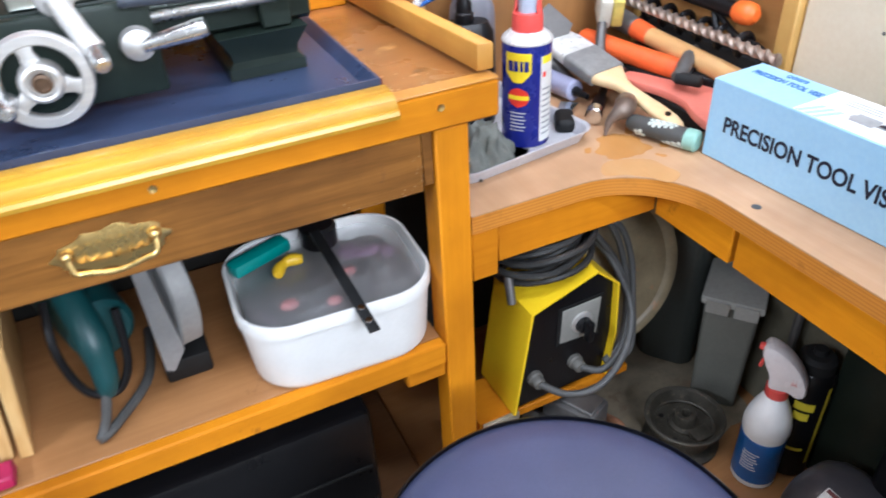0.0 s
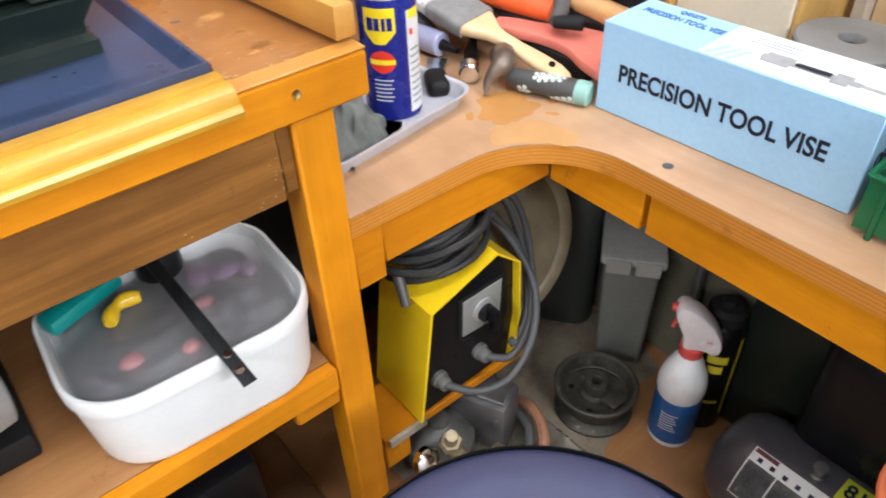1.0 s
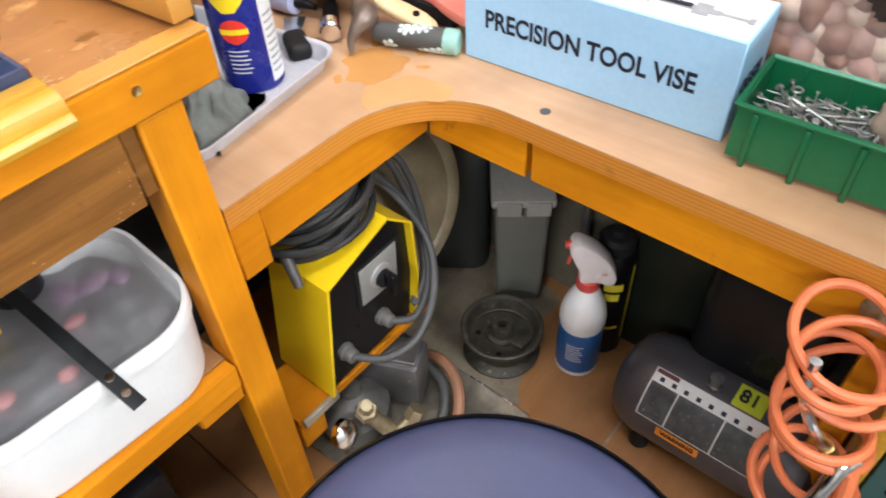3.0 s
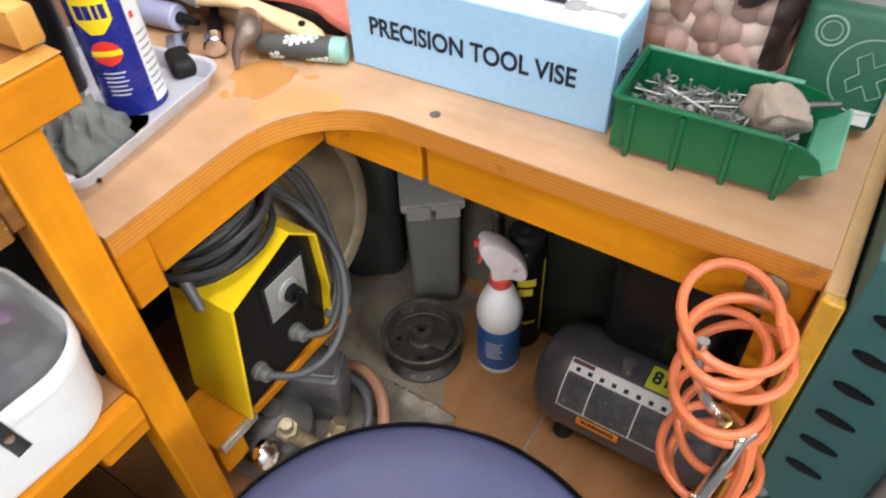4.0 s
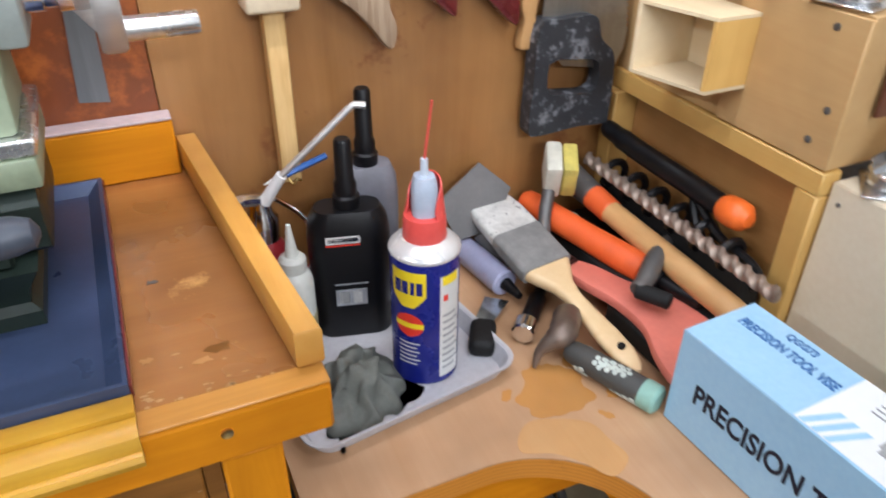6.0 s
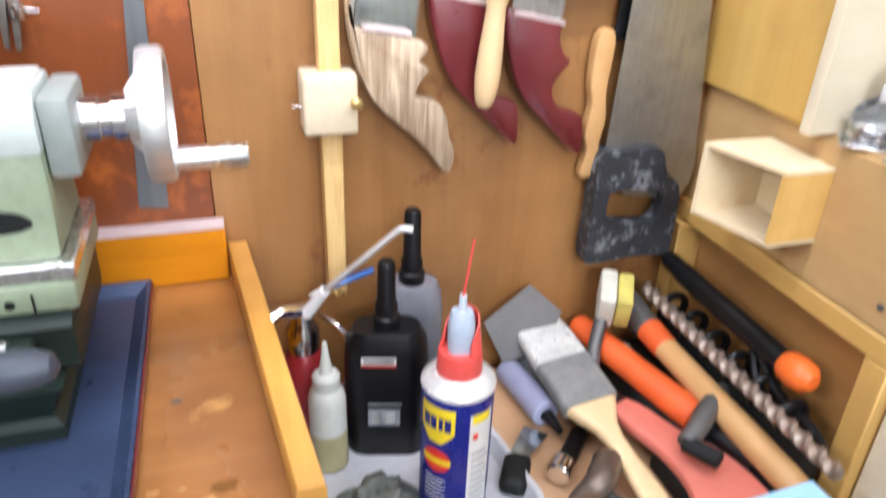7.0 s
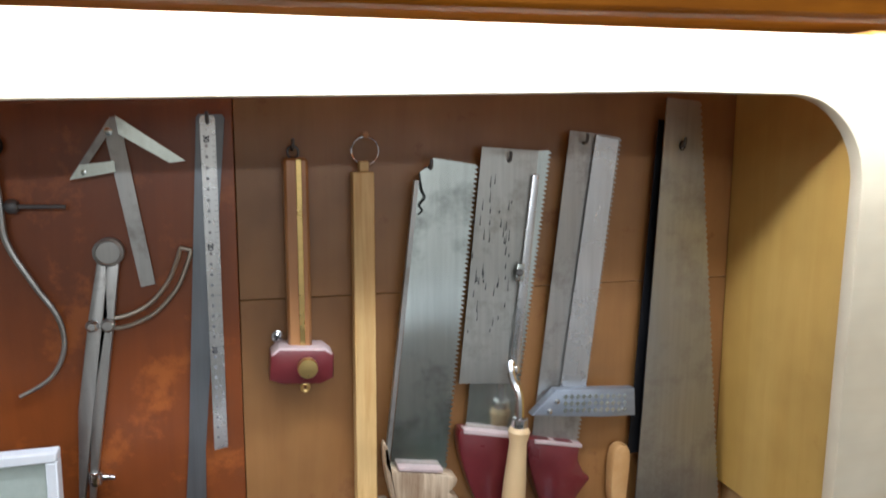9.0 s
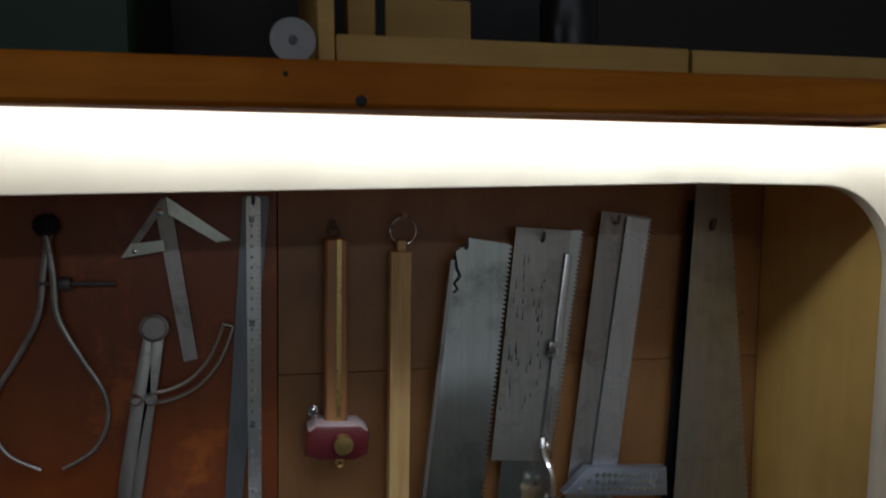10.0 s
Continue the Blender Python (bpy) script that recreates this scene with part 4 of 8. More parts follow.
part("nail", simple(rod, (0.4565, 0, 1.541), (0.4565, -0.02, 1.542), 0.0022, 0.0028, 10), ASH, strip)
part("block", simple(box, 0.4265, 0.4765, -0.038, -0.0005, 1.127, 1.183, 0.004, 3), paint("cream_wood_block", (0.66, 0.55, 0.38), 0.5, 0, 0.12, 20, 0.15), strip, "cream wooden sliding block")
part("wing_screw", simple(revolve, [(0.003, 0), (0.003, 0.003), (0.0055, 0.004), (0.0055, 0.009), (0.003, 0.010)], 14, pose(0.4735, -0.038, 1.158, 90, 0, 0)), BRASS, strip)
part("pin", simple(rod, (0.4285, -0.02, 1.152), (0.419, -0.02, 1.151), 0.001, 0.0005, 8), STEEL_BRIGHT, strip)
part("pencil_clip", simple(tube, smooth_line([(0.449, -0.024, 0.958), (0.452, -0.030, 0.951), (0.457, -0.031, 0.956), (0.461, -0.026, 0.951)], 5), 0.0014, 6), BRASS, strip)
pencil = thing("pencil", "blue pencil stuck through the foot of the pine strip", "pencil")
BLUE = paint("blue_lacquer", (0.02, 0.10, 0.36), 0.3, 0, 0.15, 20, 0.05)
part("shaft", simple(rod, (0.446, -0.027, 0.961), (0.492, -0.020, 0.971), 0.0035, 0.0035, 6), BLUE, pencil)
part("ferrule", simple(rod, (0.438, -0.0282, 0.9595), (0.446, -0.027, 0.961), 0.0036, 0.0036, 10), CHROME, pencil)
part("point", simple(rod, (0.422, -0.0306, 0.956), (0.438, -0.0282, 0.9595), 0.0008, 0.0034, 8), WHITE_PAINT, pencil)

# steel rules on the red panel
blade = thing("steel_straightedge", "long dark steel straightedge hanging on the red panel", "straightedge")
part("blade", simple(slab, [(0.2735, 1.058), (0.2995, 1.055), (0.305, 1.25), (0.333, 1.556), (0.331, 1.559), (0.311, 1.559), (0.309, 1.556), (0.290, 1.25)], -0.0045, -0.003, "xz"), STEEL_BLUE, blade)
rule = thing("steel_rule", "bright steel rule with engraved centimetre marks", "ruler")
part("rule", simple(slab, [(0.3120, 1.555), (0.3135, 1.558), (0.3235, 1.558), (0.325, 1.555), (0.3250, 1.252), (0.3130, 1.250)], -0.0068, -0.0055, "xz"), STEEL_BRIGHT, rule)


def marks(bm):
    for i in range(61):
        z = 1.541 - i * 0.0048
        w = 0.0045 if i % 10 == 0 else (0.003 if i % 2 == 0 else 0.002)
        box(bm, 0.3245 - w, 0.3247, -0.0071, -0.0069, z - 0.0002, z + 0.0002, 0)
        if i % 2 == 0 and i % 20:
            box(bm, 0.3158, 0.3180, -0.0071, -0.0069, z - 0.0012, z + 0.0012, 0)


tagged(part("mark", simple(marks), GREY_INK, rule), kind="stuff")
for txt, z in (("30", 1.5375), ("20", 1.4415), ("10", 1.3455)):
    letters("numeral", txt, 0.0065, INK, rule, Matrix(((0, 1, 0, 0.3148), (0, 0, -1, -0.0070), (-1, 0, 0, z + 0.003), (0, 0, 0, 1))))
hook(rule, 0.3185, 1.552, -0.010)

# centre square
csq = thing("centre_square", "steel centre-finding square with three arms", "centre square")
part("arm", simple(slab, [(0.237, 1.552), (0.2425, 1.556), (0.2480, 1.549), (0.2690, 1.410), (0.2570, 1.4075), (0.2360, 1.535)], -0.0065, -0.005, "xz"), STEEL_DARK, csq)
part("arm", simple(slab, [(0.2440, 1.557), (0.2990, 1.5185), (0.2860, 1.5165), (0.2460, 1.541)], -0.0085, -0.0070, "xz"), STEEL, csq)
part("arm", simple(slab, [(0.2405, 1.556), (0.2060, 1.503), (0.2150, 1.5065), (0.2380, 1.541)], -0.0085, -0.0070, "xz"), STEEL_DARK, csq)
part("cross_bar", simple(slab, [(0.2065, 1.5025), (0.2145, 1.5150), (0.2420, 1.5185), (0.2425, 1.5090)], -0.0105, -0.009, "xz"), STEEL, csq)
for x, z in ((0.2385, 1.543), (0.2175, 1.5085)):
    part("rivet", simple(revolve, [(0.0035, 0), (0.0035, 0.0015), (0.001, 0.0025)], 12, pose(x, -0.0085, z, 90, 0, 0)), STEEL, csq)

# wing compass
comp = thing("wing_compass", "old grey steel wing compass with slotted arc", "dividers")
part("leg", simple(slab, [(0.2245, 1.436), (0.2310, 1.440), (0.2305, 1.385), (0.2135, 1.300), (0.2000, 1.207), (0.1965, 1.209), (0.2010, 1.300), (0.2145, 1.385)], -0.013, -0.006, "xz", 0.001), STEEL_DARK, comp)
part("leg", simple(slab, [(0.2330, 1.440), (0.2420, 1.436), (0.2330, 1.370), (0.2210, 1.290), (0.2085, 1.207), (0.2045, 1.207), (0.2110, 1.290), (0.2225, 1.370)], -0.013, -0.006, "xz", 0.001), STEEL_DARK, comp)
part("joint", simple(revolve, [(0.0125, 0), (0.0125, 0.009), (0.010, 0.0105), (0.0095, 0.0095), (0, 0.0095)], 28, pose(0.233, -0.004, 1.440, 90, 0, 0)), STEEL_DARK, comp)


def slotted_arc(bm):
    mid = smooth_line([(0.226, 1.377, 0), (0.245, 1.379, 0), (0.266, 1.389, 0), (0.283, 1.408, 0), (0.292, 1.428, 0), (0.296, 1.441, 0)], 5)
    tan = [(mid[min(i + 1, len(mid) - 1)] - mid[max(i - 1, 0)]).normalized() for i in range(len(mid))]
    o = [(p.x - t.y * 0.0046, p.y + t.x * 0.0046) for p, t in zip(mid, tan)]
    i = [(p.x + t.y * 0.0046, p.y - t.x * 0.0046) for p, t in zip(mid, tan)]
    tube(bm, [(x, -0.0105, z) for x, z in o + i[::-1]], 0.0021, 7, True)


part("arc", simple(slotted_arc), steel("old_brass_steel", (0.46, 0.40, 0.32), 0.35), comp, "slotted steel arc")
part("nut", simple(revolve, [(0.006, 0), (0.006, 0.004), (0.004, 0.006)], 16, pose(0.230, -0.014, 1.377, 90, 0, 0)), STEEL_DARK, comp)
part("nut", simple(revolve, [(0.0055, 0), (0.0055, 0.003), (0.003, 0.006)], 16, pose(0.2175, -0.014, 1.377, 90, 0, 0)), STEEL_BRIGHT, comp)
part("pencil_clamp", simple(revolve, [(0.0055, 0), (0.0065, 0.002), (0.0065, 0.011), (0.0055, 0.012)], 18, pose(0.2115, -0.010, 1.231)), CHROME, comp)
part("clamp_screw", simple(rod, (0.217, -0.010, 1.237), (0.228, -0.012, 1.236), 0.003, 0.0022, 12), CHROME, comp)

# outside caliper
cal = thing("outside_caliper", "curved old steel outside caliper with adjusting screw", "caliper")
for s in (1, -1):
    pts = [(0.148 - 0.002 * s, 1.530), (0.148 + 0.004 * s, 1.49), (0.147 + 0.008 * s, 1.452), (0.147 + 0.026 * s, 1.415), (0.147 + 0.043 * s, 1.385), (0.147 + 0.046 * s, 1.357), (0.147 + 0.034 * s, 1.332), (0.147 + 0.009 * s, 1.317)]
    line = smooth_line([(x, -0.009 - 0.001 * s, z) for x, z in pts], 6)
    part("leg", simple(tube, line, [0.0034 - 0.0018 * i / len(line) for i in range(len(line))], 8), STEEL_DARK, cal)
part("joint", simple(revolve, [(0.010, 0), (0.010, 0.008), (0.007, 0.010), (0, 0.010)], 20, pose(0.147, -0.004, 1.531, 90, 0, 0)), BLACK_MATT, cal)
part("screw", simple(rod, (0.139, -0.010, 1.481), (0.202, -0.010, 1.480), 0.0018, 0.0018, 8), IRON, cal)
part("nut", simple(revolve, [(0.0045, 0), (0.006, 0.002), (0.006, 0.007), (0.0045, 0.009)], 14, pose(0.157, -0.010, 1.481, 0, 90, 0)), IRON, cal)


# ---- under the bench ----
YELLOW = paint("yellow_sheet_metal", (0.86, 0.59, 0.004), 0.36, 0, 0.08, 9, 0.08, worn=(0.30, 0.22, 0.03), wear=0.76)
welder = thing("welder", "yellow and black arc welder with rotary switch", "welder", (0, 0, 0.4405))
FACE = [(0.424, 0.0), (0.452, 0.185), (0.555, 0.222), (0.590, 0.185), (0.583, 0.085), (0.570, 0.022)]


def hood(bm):
    """The bent yellow cover: left side, sloped top and the right fold."""
    outer = [(0.424, 0.002), (0.450, 0.186), (0.556, 0.222), (0.596, 0.186), (0.600, 0.090), (0.590, 0.012)]
    inner = [(0.428, 0.002), (0.4535, 0.184), (0.5555, 0.2185), (0.593, 0.185), (0.597, 0.090), (0.587, 0.012)]
    def at(l, y):
        return [(x, y, z) for x, z in l]
    loops = [at(outer + inner[::-1], y) for y in (-0.3475, -0.245)]
    rings(bm, loops)


part("cover", simple(hood), YELLOW, welder, "bent yellow sheet steel cover", 30)
part("front", simple(slab, [(0.428, 0.003), (0.4535, 0.183), (0.555, 0.2175), (0.593, 0.183), (0.596, 0.088), (0.586, 0.012)], -0.336, -0.332, "xz"), BLACK, welder, "black front panel")
part("base", simple(box, 0.428, 0.588, -0.330, -0.246, 0.0, 0.006, 0.001), BLACK, welder)
dial = part("switch_plate", simple(slab, [(0.505, 0.104), (0.507, 0.163), (0.572, 0.165), (0.568, 0.100)], -0.3395, -0.3365, "xz", 0.0006), paint("grey_dial", (0.30, 0.30, 0.275), 0.45, 0.2, 0.15, 30), welder, "grey switch plate")
part("switch_backing", simple(slab, [(0.499, 0.098), (0.501, 0.168), (0.577, 0.170), (0.573, 0.094)], -0.3378, -0.3362, "xz"), BLACK_MATT, welder)
part("switch_disc", simple(revolve, [(0.018, 0), (0.018, 0.0025), (0.015, 0.0035), (0, 0.0035)], 24, pose(0.540, -0.3395, 0.132, 90, 0, 0)), ALU, welder)
part("knob", simple(revolve, [(0.013, 0), (0.012, 0.010), (0.009, 0.012), (0, 0.012)], 20, pose(0.540, -0.3395, 0.130, 90, 0, 0)), BLACK, welder)
part("knob_grip", simple(box, 0.5355, 0.5445, -0.366, -0.352, 0.112, 0.146, 0.002, 2, Matrix.Rotation(radians(0), 4, "Y")), BLACK, welder)
for x, z in ((0.464, 0.054), (0.534, 0.056)):
    part("gland", simple(revolve, [(0.0125, 0), (0.0125, 0.006), (0.010, 0.008), (0.0095, 0.018), (0.008, 0.020)], 18, pose(x, -0.336, z, 90, 0, 0)), paint("grey_gland", (0.13, 0.125, 0.11), 0.5), welder)
part("cable", simple(tube, smooth_line([(0.464, -0.352, 0.054), (0.490, -0.385, 0.050), (0.535, -0.398, 0.056), (0.585, -0.385, 0.085), (0.622, -0.350, 0.125), (0.630, -0.300, 0.165), (0.612, -0.262, 0.205), (0.57, -0.250, 0.235)], 8), 0.0054, 10), GREY_RUBBER, welder, "thick grey lead")
part("cable", simple(tube, smooth_line([(0.534, -0.352, 0.056), (0.560, -0.374, 0.058), (0.598, -0.366, 0.085), (0.628, -0.335, 0.125), (0.636, -0.290, 0.170), (0.600, -0.262, 0.232)], 8), 0.0054, 10), GREY_RUBBER, welder, "thick grey lead")

coil = thing("cable_coil", "grey rubber cable coiled on top of the welder", "cable")


def coil_line():
    rng, pts = random.Random(8), []
    for i in range(9 * 22):
        a = 2 * math.pi * i / 22
        turn = i / 22
        r = 0.062 + 0.012 * math.sin(turn * 2.1)
        pts.append((0.503 + r * 1.05 * math.cos(a) + 0.006 * math.sin(turn * 3), -0.270 + r * 1.0 * math.sin(a), 0.667 + 0.0052 * turn + 0.010 * math.cos(a) + 0.003 * math.sin(3 * a + turn)))
    return pts


part("coil", simple(tube, coil_line(), 0.0050, 8), COIL_RUBBER, coil)
for k, (dx, dz) in enumerate(((0.006, 0.0), (0.020, -0.004))):
    part("lead", simple(tube, smooth_line([(0.545, -0.255, 0.695 + dz), (0.590, -0.262, 0.702 + dz), (0.622 + dx, -0.275, 0.675 + dz), (0.640 + dx, -0.290, 0.620), (0.640 + dx * 0.8, -0.310, 0.560), (0.618 + dx * 0.5, -0.330 - dx, 0.510 - dx), (0.585, -0.345, 0.478)], 8), 0.0052, 9), GREY_RUBBER, coil)
part("plug", simple(rod, (0.437, -0.305, 0.672), (0.432, -0.325, 0.637), 0.0075, 0.006, 12, 0.001), IRON, coil, "grey cable end clamp")
part("clamp", simple(box, 0.52, 0.555, -0.30, -0.26, 0.712, 0.724, 0.003, 2), YELLOW, coil, "yellow clamp in the coil")

# big round lid leaning behind the welder
disc = thing("drum_lid", "large worn round wooden lid leaning behind the welder", "lid")
DISC = wood("worn_lid", (0.14, 0.10, 0.048), (0.050, 0.035, 0.020), "Z", 60, 0.35, 0.2, (0.26, 0.15, 0.07), 0.60)
mdisc = along((0.623, -0.240, 0.580), (0.408, -1.168, 0.883)) @ Matrix.Diagonal((0.96, 0.96, 0.96, 1))
part("plate", simple(revolve, [(0.0, 0), (0.144, 0.0), (0.149, 0.003), (0.149, 0.012), (0.146, 0.015), (0.131, 0.0125), (0.129, 0.008), (0.121, 0.008), (0.118, 0.0105), (0.108, 0.0105), (0.105, 0.006), (0.06, 0.005), (0.0, 0.005)], 84, mdisc), DISC, disc)
part("rim", simple(revolve, [(0.1300, 0.0128), (0.1320, 0.0145), (0.1440, 0.0175), (0.1500, 0.0150), (0.1500, 0.0100), (0.1440, 0.0130)], 84, mdisc), paint("pale_rim", (0.32, 0.26, 0.155), 0.42, 0, 0.35, 16, 0.2, worn=(0.36, 0.20, 0.10), wear=0.6), disc, "pale worn rim")

JUG = paint("dark_green_grey_plastic", (0.055, 0.062, 0.056), 0.42, 0, 0.25, 7, 0.12)
jug = thing("canister", "dark grey plastic canister standing under the bench", "canister", pose(0.826, -0.232, 0.3027, 0, 0, -54))


def can_body(bm, w, d, h, r, shoulder):
    lo = round_rect(w, d, r, 6)
    loops = [[(x * 0.97, y * 0.97, 0) for x, y in lo], [(x, y, 0.006) for x, y in lo], [(x, y, h - shoulder) for x, y in lo],
             [(x * 0.95, y * 0.93, h - shoulder * 0.45) for x, y in lo], [(x * 0.78, y * 0.70, h) for x, y in lo]]
    rings(bm, loops)


part("body", simple(can_body, 0.104, 0.062, 0.320, 0.028, 0.060), JUG, jug)
part("cap", simple(revolve, [(0.02, 0), (0.02, 0.018), (0.017, 0.021), (0, 0.021)], 20, pose(-0.022, 0, 0.3202)), BLACK, jug)
part("grip", simple(tube, smooth_line([(0.00, 0, 0.315), (0.008, 0, 0.337), (0.028, 0, 0.335), (0.036, 0, 0.300)], 5), 0.009, 9), JUG, jug)

GREYBOX = paint("grey_plastic_container", (0.175, 0.175, 0.150), 0.5, 0, 0.2, 6, 0.12)
cont = thing("lidded_container", "tall grey plastic container with a pale grey lid", "container", pose(0.842, -0.346, 0.3027, 0, 0, 38))


def tapered(bm, w, d, h, r, k):
    lo = round_rect(w, d, r, 4)
    rings(bm, [[(x * k, y * k, 0) for x, y in lo], [(x, y, h) for x, y in lo]])


part("body", simple(tapered, 0.100, 0.085, 0.215, 0.010, 0.88), GREYBOX, cont)
part("lid", simple(box, -0.058, 0.058, -0.048, 0.048, 0.2155, 0.232, 0.005, 2), paint("pale_grey_lid", (0.38, 0.375, 0.34), 0.45, 0, 0.2, 10), cont, "pale grey clip lid")
for y in (-0.040, 0.003):
    part("clip", simple(box, -0.0615, -0.0585, y, y + 0.036, 0.204, 0.229, 0.001), paint("grey_clip", (0.38, 0.375, 0.34), 0.4), cont)

pipe = thing("plumbing_valve", "steel pipe elbow with round hand valve on the back board", "valve", (0.86, -0.452, 0.42))
part("pipe", simple(tube, smooth_line([(0.0, 0, 0.22), (0.0, 0, 0.06), (0.0, -0.005, 0.02), (-0.006, -0.02, 0.0), (-0.006, -0.05, 0.0)], 5), 0.007, 9), IRON, pipe)
part("knob", simple(revolve, [(0.008, 0), (0.011, 0.002), (0.011, 0.008), (0.006, 0.010)], 14, pose(-0.007, 0.0, 0.03, 0, -90, 0)), CHROME, pipe)

# the belt wheel
pulley = thing("pulley_wheel", "dusty black grooved pulley wheel lying on the platform", "pulley", (0.707, -0.411, 0.3013))
WHEELM = paint("dusty_black_iron", (0.085, 0.076, 0.058), 0.5, 0.4, 0.45, 40, 0.4, worn=(0.20, 0.17, 0.115), wear=0.58)
part("rim", simple(revolve, [(0.050, 0.0), (0.060, 0.002), (0.0605, 0.006), (0.056, 0.009), (0.047, 0.014), (0.046, 0.038), (0.058, 0.047), (0.0635, 0.052), (0.0640, 0.057), (0.0615, 0.0585), (0.0560, 0.056), (0.0500, 0.044), (0.0460, 0.034), (0.0300, 0.031), (0.0, 0.030)], 56), WHEELM, pulley)
part("hub", simple(revolve, [(0.026, 0.0312), (0.025, 0.036), (0.0185, 0.038), (0.0175, 0.056), (0.0165, 0.0575), (0.0085, 0.0575), (0.0075, 0.056), (0.0075, 0.040), (0.0, 0.040)], 30, pose(0.004, 0.002, 0)), WHEELM, pulley, "raised hub with a dark bore")
part("bore", simple(revolve, [(0.0072, 0.0402), (0.0072, 0.0406), (0, 0.0406)], 20, pose(0.004, 0.002, 0)), BLACK, pulley)
for k in range(4):
    a = k * math.pi / 2 + 0.5
    part("bolt_hole", simple(revolve, [(0.0045, 0), (0.0045, 0.0008), (0, 0.0008)], 12, pose(0.037 * math.cos(a), 0.037 * math.sin(a), 0.0325)), BLACK, pulley)
part("web", simple(box, -0.008, 0.026, -0.044, -0.018, 0.031, 0.042, 0.004, 2), WHEELM, pulley)

# spray bottle
spray = thing("spray_bottle", "white trigger spray bottle with blue label and red collar", "spray bottle", pose(0.760, -0.516, 0.3003, 0, 0, -55))
WHITE_PLASTIC = paint("white_plastic", (0.78, 0.78, 0.77), 0.32, 0, 0.05, 8, 0.05)
RED_PLASTIC = paint("red_plastic", (0.70, 0.085, 0.070), 0.35, 0, 0.1, 12, 0.05)
LABEL_BLUE = paint("blue_label", (0.020, 0.11, 0.34), 0.35, 0, 0.12, 14, 0.03)
part("body", simple(revolve, [(0.029, 0), (0.0325, 0.003), (0.0330, 0.012), (0.0305, 0.055), (0.0312, 0.095), (0.0338, 0.108), (0.0338, 0.120), (0.0310, 0.136), (0.0255, 0.152), (0.0185, 0.168), (0.0155, 0.176), (0.0150, 0.182)], 32), WHITE_PLASTIC, spray)
part("label", simple(revolve, [(0.0329, 0.012), (0.0331, 0.0121), (0.0325, 0.098), (0.0323, 0.0981)], 32), LABEL_BLUE, spray, "blue printed label")
for k in range(7):
    part("print_line", simple(lambda bm, k=k: rings(bm, [[((0.0334) * math.cos(a), 0.0334 * math.sin(a), z) for a in [radians(230 + s * (44 - 4 * (k % 3)) / 7) for s in range(8)] + []] for z in (0.040 + k * 0.0055, 0.0418 + k * 0.0055)], caps=False)), WHITE_PLASTIC, spray)
part("collar", simple(revolve, [(0.0155, 0.176), (0.0165, 0.178), (0.0160, 0.193), (0.013, 0.195)], 28), RED_PLASTIC, spray)
part("head", simple(slab, curve2([(-0.012, 0.194), (0.012, 0.194), (0.026, 0.189), (0.035, 0.195), (0.034, 0.212), (0.022, 0.236), (0.002, 0.256), (-0.018, 0.266), (-0.029, 0.263), (-0.031, 0.250), (-0.024, 0.232), (-0.016, 0.214)], 5), -0.0150, 0.0160, "xz", 0.006), paint("milky_spray_head", (0.80, 0.74, 0.73), 0.25, 0, 0.12, 14, 0.05, worn=(0.60, 0.25, 0.22), wear=0.62), spray, "milky spray head with red inside")
part("nozzle", simple(rod, (-0.027, 0, 0.256), (-0.037, 0, 0.256), 0.0065, 0.0055, 14, 0.001), RED_PLASTIC, spray)
part("trigger", simple(tube, smooth_line([(-0.018, 0, 0.243), (-0.026, 0, 0.236), (-0.029, 0, 0.226), (-0.030, 0, 0.220)], 5), 0.0028, 8), RED_PLASTIC, spray)

# dark aerosol behind it
aer = thing("aerosol_can", "tall black aerosol can with a yellow print", "aerosol can", (0.822, -0.522, 0.3003))
part("body", simple(revolve, [(0.030, 0), (0.032, 0.002), (0.032, 0.195), (0.028, 0.206), (0.026, 0.208)], 32), BLACK, aer)
part("cap", simple(revolve, [(0.026, 0.208), (0.026, 0.226), (0.020, 0.232), (0.010, 0.233), (0.009, 0.242), (0, 0.242)], 28), BLACK_MATT, aer)
YEL_PRINT = paint("yellow_print", (0.68, 0.56, 0.03), 0.4, 0, 0.1, 10, 0)
for z0, z1, a0, a1 in ((0.03, 0.19, 262, 274), (0.145, 0.16, 190, 240), (0.125, 0.14, 195, 232), (0.06, 0.066, 190, 245)):
    part("print", simple(lambda bm, z0=z0, z1=z1, a0=a0, a1=a1: rings(bm, [[(0.0324 * math.cos(radians(a0 + (a1 - a0) * s / 6)), 0.0324 * math.sin(radians(a0 + (a1 - a0) * s / 6)), z) for s in range(7)] for z in (z0, z1)], caps=False)), YEL_PRINT, aer)

# the compressor
TANK = paint("graphite_enamel", (0.085, 0.082, 0.092), 0.34, 0.3, 0.15, 8, 0.08)
tank = thing("air_compressor", "graphite grey air compressor tank with warning labels", "air compressor")
TX, TZ, TR = 0.742, 0.381, 0.0735


def tank_body(bm):
    prof = [(0.0, 0), (0.035, 0.003), (0.056, 0.012), (0.068, 0.028), (TR, 0.050), (TR, 0.235), (0.068, 0.258), (0.045, 0.272), (0, 0.277)]
    revolve(bm, prof, 48, along((TX, -0.600, TZ), (TX, -1.0, TZ)))


part("tank", simple(tank_body), TANK, tank)


